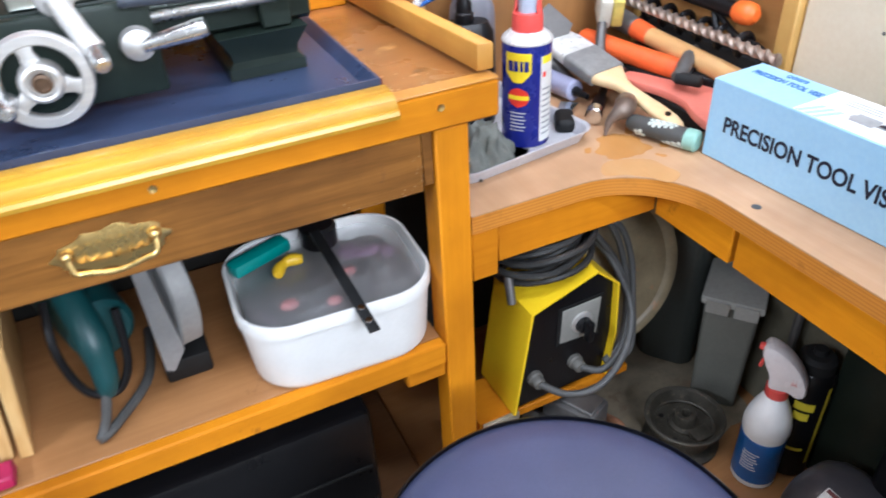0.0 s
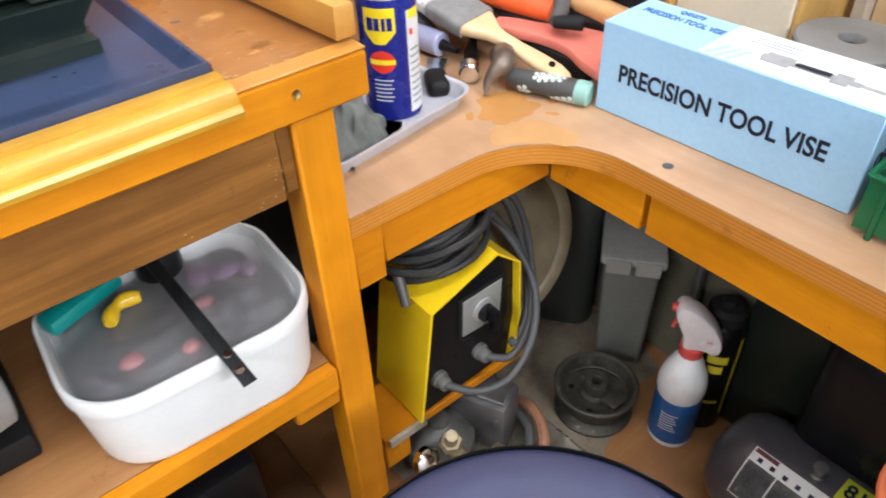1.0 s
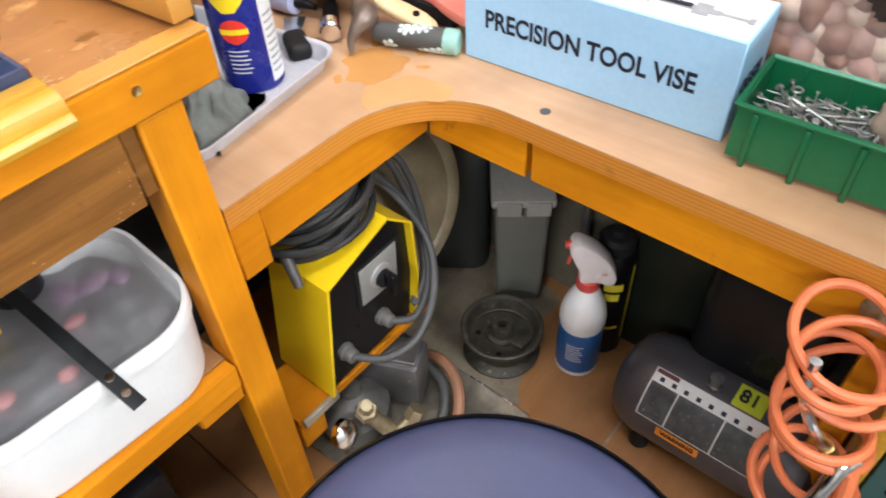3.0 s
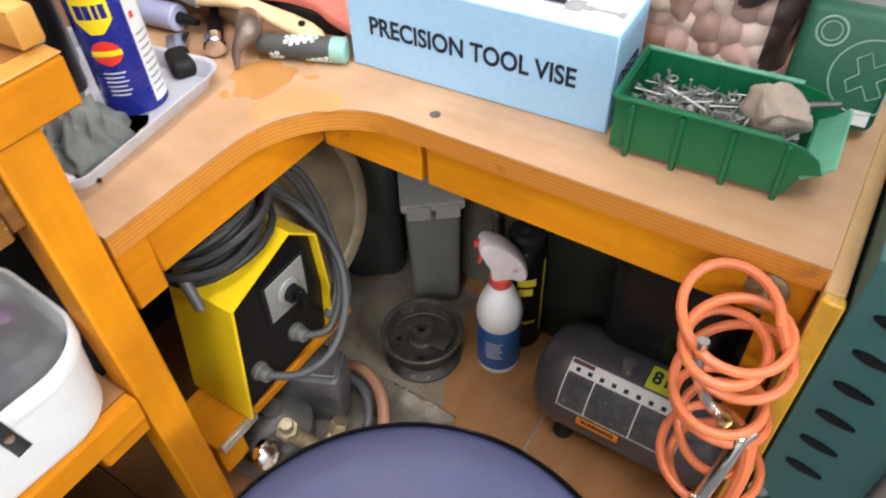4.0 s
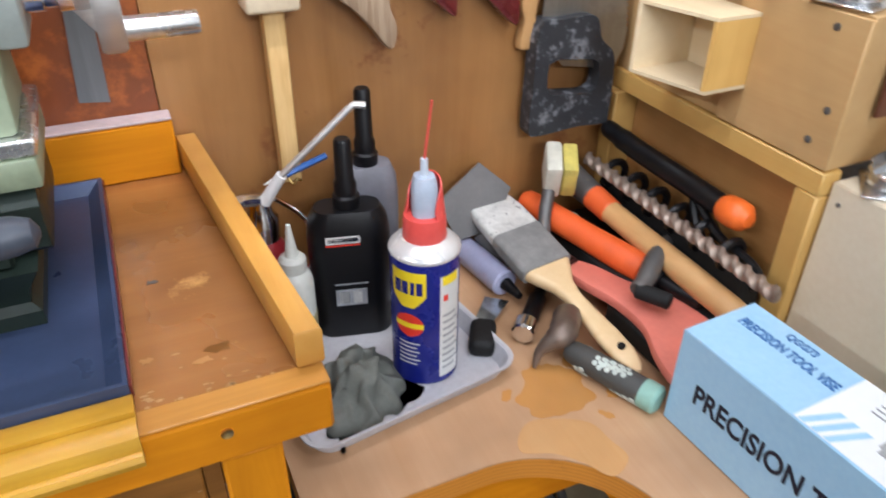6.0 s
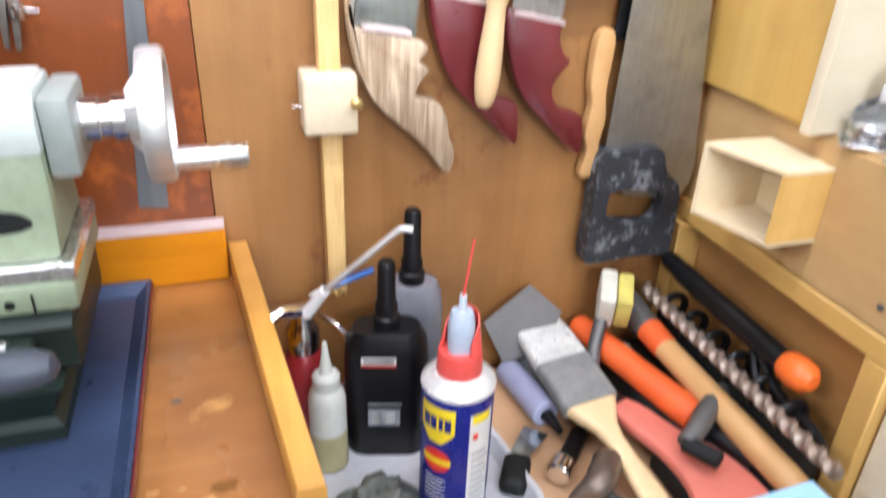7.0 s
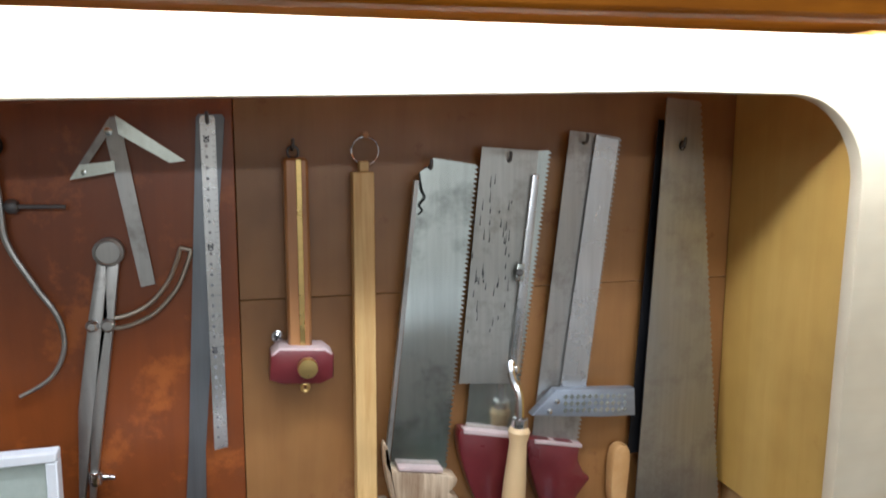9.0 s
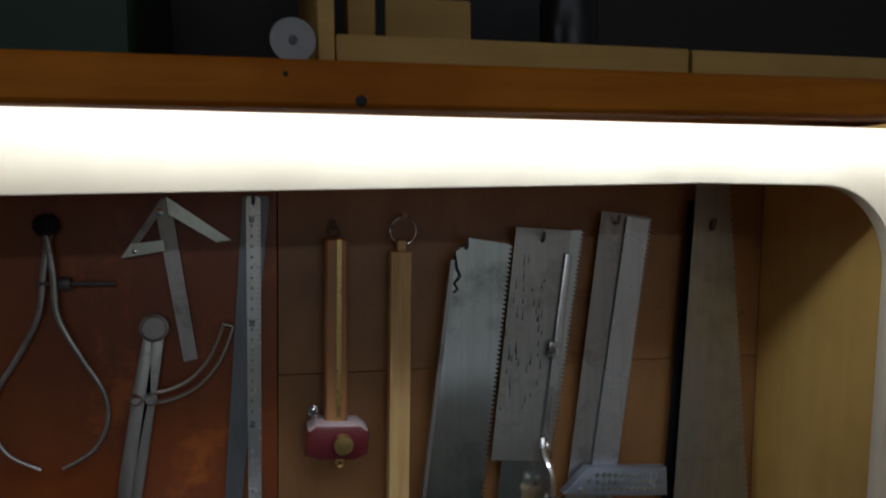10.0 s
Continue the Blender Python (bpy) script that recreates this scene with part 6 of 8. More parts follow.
for cx, cy, rx, ry, seed, turn in ((0.632, -0.272, 0.042, 0.034, 3.1, 0.5), (0.672, -0.240, 0.014, 0.006, 7.7, 1.0), (0.690, -0.300, 0.012, 0.007, 1.9, 0.2), (0.588, -0.262, 0.009, 0.005, 4.4, 0.9), (0.664, -0.322, 0.008, 0.004, 9.2, 2.2)):
    part("varnish_stain", simple(slab, spill(cx, cy, rx, ry, seed, turn), 0.8001, 0.8003, "xy"), AMBER, bench, "glossy amber varnish spill")
part("varnish_stain", simple(slab, curve2([(0.591, -0.300), (0.617, -0.307), (0.643, -0.324), (0.648, -0.349), (0.651, -0.373), (0.626, -0.385), (0.611, -0.362), (0.592, -0.342), (0.567, -0.330), (0.572, -0.313)], 4), 0.8001, 0.8003, "xy"), wood("thin_varnish", (0.62, 0.38, 0.17), (0.54, 0.29, 0.11), "Y", 30, 0.25, 0.4), bench, "paler thin varnish smear")

case = thing("black_tool_case", "black ribbed plastic bit case lying against the side wall", "tool case")
part("body", simple(box, 0.765, 0.866, -0.300, -0.030, 0.8005, 0.838, 0.004, 2), BLACK_MATT, case)
part("spine", simple(box, 0.838, 0.866, -0.292, -0.040, 0.8385, 0.885, 0.004, 2), BLACK_MATT, case)
for k in range(6):
    y = -0.060 - k * 0.040
    part("rib", simple(tube, [(0.846 + 0.0155 * math.cos(a / 8 * math.pi), y, 0.897 + 0.0155 * math.sin(a / 8 * math.pi)) for a in range(16)], 0.0048, 7, True), BLACK, case)

bar = thing("ratchet_bar", "black grip bar with an orange end cap", "clamp bar")
part("bar", simple(tube, smooth_line([(0.846, -0.028, 0.948), (0.848, -0.055, 0.944), (0.850, -0.10, 0.940), (0.852, -0.17, 0.938), (0.853, -0.232, 0.936)], 6), [0.008, 0.0095, 0.0105, 0.011, 0.011, 0.011, 0.011] + [0.0125] * 18, 12), BLACK, bar)
part("end_cap", simple(revolve, [(0.012, 0), (0.0155, 0.006), (0.0165, 0.018), (0.0150, 0.030), (0.008, 0.037), (0, 0.038)], 22, along((0.853, -0.228, 0.936), (0.855, -0.27, 0.938))), paint("orange_plastic", (0.86, 0.16, 0.02), 0.4, 0, 0.12, 14), bar, "orange plastic end cap")
part("trigger", simple(tube, smooth_line([(0.852, -0.19, 0.928), (0.850, -0.235, 0.905), (0.851, -0.285, 0.898), (0.852, -0.300, 0.880), (0.850, -0.265, 0.872), (0.848, -0.215, 0.892)], 6, True), 0.0052, 8, True), BLACK, bar, "black trigger loop")

auger = thing("auger_bit", "long twisted steel auger bit lying on the tools", "drill bit")


def spiral(bm):
    p, q, loops = Vector((0.826, -0.028, 0.908)), Vector((0.829, -0.338, 0.902)), []
    t = (q - p).normalized()
    a, b = t.orthogonal().normalized(), t.cross(t.orthogonal().normalized())
    for i in range(130):
        c, w = p + (q - p) * (i / 129), i * 0.42
        loops.append([c + (0.0088 if k % 4 == 0 or k % 4 == 1 else 0.0055) * (math.cos(w + k * math.pi / 4) * a + math.sin(w + k * math.pi / 4) * b) for k in range(8)])
    rings(bm, loops)


part("twist", simple(spiral), steel("rusty_auger", (0.42, 0.34, 0.28), 0.42, "Y", (0.22, 0.13, 0.09), 0.5, 0.7), auger, "", 60)

ham = thing("long_hammer", "wooden hammer handle with orange band and grey head", "hammer")
part("head", simple(rod, (0.806, -0.014, 0.884), (0.811, -0.070, 0.876), 0.019, 0.016, 16, 0.003), IRON, ham)
part("band", simple(rod, (0.811, -0.069, 0.876), (0.813, -0.104, 0.872), 0.0162, 0.0152, 16, 0.001), paint("orange_tape", (0.80, 0.13, 0.025), 0.5, 0, 0.15, 14), ham, "orange tape band")
part("handle", simple(revolve, [(0.0142, 0), (0.0145, 0.05), (0.0155, 0.13), (0.0150, 0.19), (0.0135, 0.215), (0.010, 0.222)], 18, along((0.813, -0.103, 0.872), (0.829, -0.330, 0.852))), ASH, ham)

grip = thing("orange_grip_tool", "orange rubber-gripped bar with black crank handle", "hand drill")
OR_RUB = paint("orange_rubber", (0.80, 0.125, 0.02), 0.5, 0, 0.2, 12, 0.2, worn=(0.60, 0.30, 0.22), wear=0.68)
part("grip", simple(revolve, [(0.011, 0), (0.0155, 0.006), (0.0165, 0.03), (0.0160, 0.10), (0.0175, 0.165), (0.0165, 0.182), (0.012, 0.186)], 22, along((0.744, -0.016, 0.860), (0.800, -0.193, 0.846))), OR_RUB, grip)
part("collar", simple(rod, (0.800, -0.190, 0.846), (0.806, -0.214, 0.844), 0.0135, 0.0125, 14, 0.001), BLACK, grip)
part("crank", simple(tube, smooth_line([(0.846, -0.176, 0.868), (0.828, -0.184, 0.868), (0.800, -0.203, 0.866), (0.775, -0.222, 0.862), (0.757, -0.232, 0.858)], 5), [0.006, 0.0068, 0.0072, 0.0078, 0.0085, 0.009, 0.0095, 0.010, 0.0105, 0.011, 0.0112, 0.0112, 0.0112, 0.011, 0.0108, 0.0105, 0.010, 0.010, 0.010, 0.010, 0.009], 10), IRON, grip, "dark crank arm")
part("peg", simple(rod, (0.757, -0.230, 0.858), (0.776, -0.262, 0.858), 0.0088, 0.0088, 14, 0.0015), BLACK_MATT, grip, "black crank peg")
part("shaft", simple(rod, (0.806, -0.214, 0.844), (0.822, -0.262, 0.842), 0.008, 0.010, 12, 0.001), BLACK, grip)

SALMON = paint("salmon_plastic", (0.76, 0.22, 0.16), 0.5, 0, 0.15, 16, 0.15, worn=(0.55, 0.28, 0.24), wear=0.7)
red = thing("red_handle", "flat salmon-red plastic trowel handle under the brush", "trowel")
part("plate", simple(slab, curve2([(0.727, -0.138), (0.742, -0.128), (0.762, -0.150), (0.778, -0.190), (0.806, -0.238), (0.814, -0.290), (0.800, -0.318), (0.740, -0.336), (0.722, -0.336), (0.730, -0.300), (0.745, -0.262), (0.744, -0.215), (0.732, -0.175)], 4), 0.826, 0.839, "xy", 0.003), SALMON, red)
part("ferrule", simple(rod, (0.737, -0.140, 0.834), (0.728, -0.110, 0.836), 0.0135, 0.0115, 14, 0.001), BLACK, red)
part("rest", simple(box, 0.745, 0.790, -0.30, -0.20, 0.8005, 0.8255, 0.003), BLACK_MATT, red)

brush = thing("paint_brush", "flat paint brush with grey bristles and pale wooden handle", "paint brush")
BRISTLE = paint("grey_bristles", (0.25, 0.245, 0.235), 0.85, 0, 0.3, 40, 0.9, 420)
MB = along((0.701, -0.145, 0.846), (0.716, -0.303, 0.816)) @ Matrix.Rotation(radians(4), 4, "Z")
part("bristles", simple(lambda bm: rings(bm, [[MB @ Vector((x * k, y * j, z)) for x, y in round_rect(0.064, 0.020, 0.006, 3)] for k, j, z in ((0.92, 0.55, -0.128), (1.0, 0.9, -0.10), (1.0, 1.0, -0.062))])), paint("label_wrapped_bristles", (0.62, 0.61, 0.57), 0.8, 0, 0.3, 40, 0.6, worn=(0.05, 0.05, 0.05), wear=0.60), brush, "pale label-wrapped bristle end")
part("ferrule", simple(lambda bm: rings(bm, [[MB @ Vector((x * k, y, z)) for x, y in round_rect(0.064, 0.021, 0.006, 3)] for k, z in ((1.02, -0.064), (1.02, -0.006), (0.98, 0.0))])), BRISTLE, brush, "grey dusty ferrule")
part("handle", simple(lambda bm: rings(bm, [[MB @ Vector((x, y, z)) for x, y in round_rect(w, d, min(w, d) * 0.45, 4)] for w, d, z in ((0.060, 0.017, 0.0), (0.050, 0.017, 0.010), (0.028, 0.016, 0.030), (0.020, 0.015, 0.048), (0.021, 0.014, 0.075), (0.027, 0.012, 0.108), (0.026, 0.011, 0.135), (0.016, 0.009, 0.152), (0.006, 0.006, 0.158))])), HANDLE_WOOD, brush, "pale wooden handle with a hanging hole")
part("hanging_hole", simple(rod, MB @ Vector((0, -0.0080, 0.128)), MB @ Vector((0, 0.0080, 0.128)), 0.0042, 0.0042, 12), BLACK, brush)

tube_ = thing("sealant_tube", "pale lavender plastic tube lying under the brush", "tube")
part("tube", simple(rod, (0.652, -0.030, 0.8190), (0.664, -0.118, 0.8190), 0.0165, 0.0165, 20, 0.002), paint("lavender_plastic", (0.36, 0.37, 0.52), 0.4), tube_)
part("nozzle", simple(rod, (0.664, -0.118, 0.8190), (0.668, -0.145, 0.8180), 0.008, 0.004, 12), BLACK, tube_)

scr = thing("plaster_trowel", "dusty grey square trowel leaning on the tool wall", "trowel")
part("blade", simple(slab, [(0.618, 0.888), (0.676, 0.926), (0.716, 0.888), (0.690, 0.840), (0.640, 0.836)], -0.0125, -0.0105, "xz", 0.0, Matrix.Translation((0, -0.028, 0.0)) @ Matrix.Translation((0, 0, 0.84)) @ Matrix.Rotation(radians(-14), 4, "X") @ Matrix.Translation((0, 0, -0.84))), paint("dusty_grey_blade", (0.20, 0.195, 0.19), 0.65, 0.2, 0.2, 24, 0.2), scr)
part("tang", simple(rod, (0.668, -0.045, 0.845), (0.690, -0.075, 0.808), 0.010, 0.009, 10), IRON, scr)

yb = thing("scrub_brush", "small brush with yellowed bristles and steel handle", "brush")
part("head", simple(box, -0.024, 0.024, -0.014, 0.006, -0.026, 0.026, 0.005, 2), paint("cream_brush_block", (0.62, 0.60, 0.50), 0.7, 0, 0.2, 30, 0.3), yb).matrix_basis = pose(0.764, -0.050, 0.914, 0, 22, -118)
part("bristles", simple(box, -0.022, 0.022, 0.0065, 0.024, -0.024, 0.024, 0.003, 2), paint("yellow_bristles", (0.62, 0.52, 0.12), 0.8, 0, 0.25, 50, 0.7, 400), yb, "yellowed bristles").matrix_basis = pose(0.764, -0.050, 0.914, 0, 22, -118)
part("handle", simple(tube, smooth_line([(0.752, -0.058, 0.892), (0.738, -0.075, 0.866), (0.728, -0.095, 0.842)], 6), 0.008, 10), IRON, yb)

knob = thing("pipe_fitting", "small galvanised pipe fitting among the tools", "pipe fitting")
part("ring", simple(revolve, [(0.008, 0), (0.0135, 0.0), (0.014, 0.002), (0.014, 0.018), (0.0125, 0.020), (0.008, 0.020), (0.0075, 0.018), (0.0075, 0.002)], 22, pose(0.779, -0.070, 0.838, 20, -15, 0)), STEEL, knob)
part("ring", simple(revolve, [(0.008, 0), (0.0135, 0.0), (0.014, 0.002), (0.014, 0.016), (0.0125, 0.018), (0.008, 0.018)], 22, pose(0.736, -0.100, 0.822, 60, 10, 0)), STEEL, knob)

clut = thing("black_socket_wrench", "black socket handle lying under the brush", "wrench")
part("handle", simple(revolve, [(0.007, 0), (0.010, 0.003), (0.010, 0.05), (0.007, 0.054), (0.006, 0.09)], 16, along((0.655, -0.185, 0.8105), (0.735, -0.10, 0.8105))), BLACK, clut)
part("head", simple(rod, (0.640, -0.200, 0.8135), (0.655, -0.184, 0.8135), 0.0130, 0.0130, 16, 0.002), CHROME, clut)

knife = thing("putty_knife", "putty knife with grey steel blade and black handle", "putty knife")
part("blade", simple(slab, [(-0.010, 0.0), (0.010, 0.0), (0.016, 0.052), (-0.012, 0.052)], 0.010, 0.0115, "xy"), STEEL, knife).matrix_basis = pose(0.612, -0.165, 0.804, -8, 0, -42)
part("handle", simple(box, -0.014, 0.014, -0.046, 0.002, 0.0, 0.021, 0.008, 3), BLACK_MATT, knife).matrix_basis = pose(0.612, -0.165, 0.8006, 0, 0, -30)

claw = thing("claw_hammer", "short claw hammer with grey floral patterned grip", "hammer")
GRIP = paint("dark_grey_grip", (0.065, 0.066, 0.062), 0.55, 0, 0.15, 16, 0.1)
MH = along((0.672, -0.248, 0.8165), (0.706, -0.334, 0.8155))
part("handle", simple(revolve, [(0.0095, -0.006), (0.012, 0.0), (0.0132, 0.02), (0.0140, 0.06), (0.0142, 0.082)], 22, MH), GRIP, claw)
part("end_cap", simple(revolve, [(0.0144, 0.081), (0.0150, 0.084), (0.0148, 0.096), (0.012, 0.0985), (0, 0.0985)], 22, MH), paint("mint_rubber", (0.30, 0.52, 0.44), 0.5), claw, "mint green end cap")
MINT = paint("pale_print", (0.60, 0.66, 0.60), 0.5)


def flower(bm, z, a, s):
    for k in range(6):
        b = 2 * math.pi * k / 5
        dz, da, r = (0.0042 * s * math.cos(b), 0.30 * s * math.sin(b), 0.0023 * s) if k < 5 else (0, 0, 0.0018 * s)
        ang = a + da
        m = MH @ Matrix.Rotation(ang, 4, "Z") @ Matrix.Translation((0.0138 + 0.00025, 0, z + dz)) @ Matrix.Rotation(radians(90), 4, "Y")
        revolve(bm, [(r, 0), (r * 0.8, 0.0006), (0, 0.0007)], 8, m)


for i in range(12):
    part("flower", simple(flower, 0.010 + (i * 0.0247) % 0.066, i * 2.05, 1.10 + 0.35 * ((i * 7) % 3) / 2), MINT, claw)
part("head", simple(tube, smooth_line([(0.690, -0.208, 0.826), (0.678, -0.222, 0.832), (0.664, -0.236, 0.834), (0.650, -0.238, 0.830), (0.639, -0.236, 0.818), (0.632, -0.240, 0.803)], 5), [0.0165, 0.0165, 0.016, 0.0155, 0.015, 0.015, 0.015, 0.0155, 0.0155, 0.015, 0.0145, 0.014, 0.0132, 0.0122, 0.011, 0.0092, 0.0085, 0.0078, 0.007, 0.006, 0.0055, 0.0048, 0.004, 0.0032, 0.0025, 0.002], 12), paint("brown_iron_head", (0.20, 0.155, 0.125), 0.42, 0.6, 0.25, 20), claw, "brown steel claw head")

# ---- by the side wall ----
shelfbox = thing("open_wall_box", "small open birch plywood box fixed to the side wall", "box")
QL = [(0.793, -0.120), (0.817, -0.205), (0.8685, -0.205), (0.8685, -0.120)]
part("top", simple(slab, QL, 1.1235, 1.1270, "xy"), BIRCH, shelfbox)
part("bottom", simple(slab, QL, 1.0540, 1.0575, "xy"), BIRCH, shelfbox)
part("side", simple(slab, [(0.793, -0.120), (0.7942, -0.1242), (0.8685, -0.1242), (0.8685, -0.120)], 1.0577, 1.1233, "xy"), BIRCH, shelfbox)
part("side", simple(slab, [(0.8158, -0.2008), (0.817, -0.205), (0.8685, -0.205), (0.8685, -0.2008)], 1.0577, 1.1233, "xy"), BATTEN_Z, shelfbox)
part("back", simple(box, 0.8655, 0.8684, -0.2006, -0.1244, 1.0577, 1.1233, 0), BIRCH, shelfbox)

cbox = thing("cream_box", "cream painted wooden box standing on the bench", "box")
CREAM_P = paint("cream_paint", (0.72, 0.63, 0.47), 0.5, 0, 0.06, 8, 0.1, worn=(0.5, 0.42, 0.3), wear=0.78)
part("body", simple(box, 0.880, 1.030, -0.468, -0.3195, 0.8005, 1.004, 0.002), CREAM_P, cbox)
part("side", simple(box, 0.884, 1.030, -0.4745, -0.4685, 0.8005, 1.002, 0.001), BATTEN_Z, cbox, "bare pine side")
for y, z in ((-0.332, 0.985), (-0.435, 0.955)):
    part("nail", simple(revolve, [(0.0025, 0), (0.002, 0.001), (0, 0.0012)], 10, pose(0.880, y, z, 0, -90, 0)), IRON, cbox)

TYRE = paint("white_tyre", (0.74, 0.73, 0.78), 0.35, 0, 0.08, 20, 0.05)
ZINC = steel("zinc_plate", (0.74, 0.75, 0.76), 0.2, "X", (0.5, 0.5, 0.5), 0.7, 1.0)


def caster():
    c = thing("caster", "zinc swivel caster with white tyre standing on its plate", "caster", Matrix(), "casters")
    part("plate", simple(box, -0.026, 0.026, -0.030, 0.030, 0, 0.0025, 0.0008), ZINC, c)
    part("swivel", simple(revolve, [(0.020, 0.0026), (0.022, 0.005), (0.022, 0.009), (0.018, 0.0115), (0.021, 0.013), (0.023, 0.016), (0.021, 0.018), (0, 0.018)], 30), ZINC, c)
    for s in (-1, 1):
        part("fork", simple(slab, curve2([(-0.020, 0.0175), (0.012, 0.0175), (0.036, 0.036), (0.036, 0.048), (0.024, 0.052), (-0.010, 0.032)], 4), s * 0.0125 - 0.001, s * 0.0125 + 0.001, "xz"), ZINC, c)
    part("hub", simple(revolve, [(0.0175, -0.008), (0.0180, -0.006), (0.0180, 0.006), (0.0175, 0.008), (0.008, 0.009), (0, 0.009)], 28, pose(0.028, 0, 0.043, 90, 0, 0)), BLACK, c, "black wheel hub")
    part("tyre", simple(lambda bm: rings(bm, [[pose(0.028, 0, 0.043, 90, 0, 0) @ Vector((r * math.cos(a / 16 * math.pi), r * math.sin(a / 16 * math.pi), z)) for a in range(32)] for r, z in ((0.0192, -0.0095), (0.028, -0.010), (0.0310, -0.005), (0.0310, 0.005), (0.028, 0.010), (0.0192, 0.0095))], True)), TYRE, c, "clear rubber tyre")
    part("axle", simple(rod, (0.028, -0.016, 0.043), (0.028, 0.016, 0.043), 0.0035, 0.0035, 10), ZINC, c)
    return c


first = caster()
first.matrix_basis = pose(0.914, -0.352, 1.0045, 0, 0, -48)
for x, y, z, a in ((0.910, -0.425, 1.0045, -40), (0.895, -0.206, 1.1505, -40), (0.893, -0.275, 1.1505, 10)):
    copy_thing(first, pose(x, y, z, 0, 0, a))

pocket = thing("pocket_knife", "brown-handled folding knife hung on the end board", "knife")
part("scale", simple(box, 0.905, 0.926, -0.3225, -0.3165, 1.060, 1.118, 0.003, 2), wood("dark_knife_scale", (0.16, 0.06, 0.03), (0.08, 0.03, 0.015), "Z", 60, 0.35), pocket)
part("bolster", simple(box, 0.906, 0.9255, -0.3228, -0.3162, 1.1185, 1.132, 0.002), CHROME, pocket)
part("clip", simple(box, 0.9275, 0.9305, -0.3215, -0.3175, 1.075, 1.118, 0.001), BRASS, pocket)

spool = thing("grey_spool", "round grey grinding disc with a dark centre hole", "grinding wheel", (0.895, -0.532, 0.8005))
GRIT = paint("grey_grit", (0.235, 0.228, 0.215), 0.8, 0, 0.15, 40, 0.5, 400)


def wheel_ring(bm, z0, z1, ro):
    rings(bm, [[(r * math.cos(a / 24 * math.pi), r * math.sin(a / 24 * math.pi), z) for a in range(48)] for r, z in ((0.0135, z0), (ro - 0.002, z0), (ro, z0 + 0.002), (ro, z1 - 0.002), (ro - 0.002, z1), (0.0150, z1), (0.0135, z1 - 0.002))], True)


part("disc", simple(wheel_ring, 0.079, 0.089, 0.0585), GRIT, spool)
part("hole", simple(revolve, [(0.0133, 0.0), (0.0133, 0.022)], 20), BLACK, spool)
part("lower_disc", simple(wheel_ring, 0.0, 0.0785, 0.0530), paint("brown_grit", (0.075, 0.055, 0.040), 0.85, 0, 0.2, 40, 0.5, 400), spool, "dark brown wheels stacked underneath")

east = bpy.data.objects["wall_east"]
part("board", simple(box, 1.024, 1.0395, -0.425, -0.10, 0.801, 1.60, 0.001), WHITE_PAINT, east, "white painted board")
part("stud", simple(box, 1.000, 1.0395, -0.437, -0.4265, 0.801, 2.0, 0.001), BATTEN_Z, east)
part("stud", simple(box, 1.020, 1.0395, -0.470, -0.455, 0.801, 1.0, 0.001), YELLOW_PINE, east)
part("stud", simple(box, 0.995, 1.0395, -0.498, -0.483, 0.801, 1.0, 0.001), paint("grey_beige_edge", (0.50, 0.42, 0.33), 0.6, 0, 0.15, 20), east, "weathered board edge")
part("rod", simple(rod, (1.012, -0.4545, 0.905), (1.012, -0.4825, 0.900), 0.0035, 0.0035, 10), STEEL_DARK, east, "dull steel rod")
part("panel", simple(box, 1.014, 1.0395, -0.90, -0.4385, 1.002, 1.60, 0.001), WHITE_PAINT, east, "white painted panel")
KNOTTY = wood("knotty_pine", (0.80, 0.60, 0.34), (0.68, 0.44, 0.20), "Y", 110, 0.5, 0.1, None, 0.66, 0.9)
part("board", simple(box, 1.016, 1.0395, -0.640, -0.499, 0.801, 0.9995, 0.0015), KNOTTY, east, "pale pine board with a knot")
part("knot", simple(revolve, [(0.0052, 0), (0.0045, 0.0004), (0, 0.0006)], 16, along((1.0162, -0.545, 0.908), (1.0, -0.545, 0.908)) @ Matrix.Diagonal((0.6, 1.0, 1.0, 1))), wood("knot_brown", (0.26, 0.11, 0.04), (0.12, 0.05, 0.02), "X", 80), east, "dark knot")
part("sill", simple(box, 0.985, 1.0395, -1.4, -0.645, 0.862, 0.882, 0.002), paint("grey_sill", (0.50, 0.51, 0.50), 0.45), east, "grey metal ledge")
part("sill_gap", simple(box, 1.01, 1.0395, -1.4, -0.645, 0.80, 0.8615, 0), BLACK_MATT, east)

# bag of bulbs
bag = thing("bulb_bag", "brown printed plastic bag half full of flower bulbs", "bag", pose(0.895, -0.694, 0.8005, 0, 0, 8))
FILM = paint("brown_film", (0.052, 0.034, 0.028), 0.16, 0, 0.2, 8, 0.15, 60)
CLEARF = clear("clear_film", (0.90, 0.83, 0.80), 0.16, 0.90)


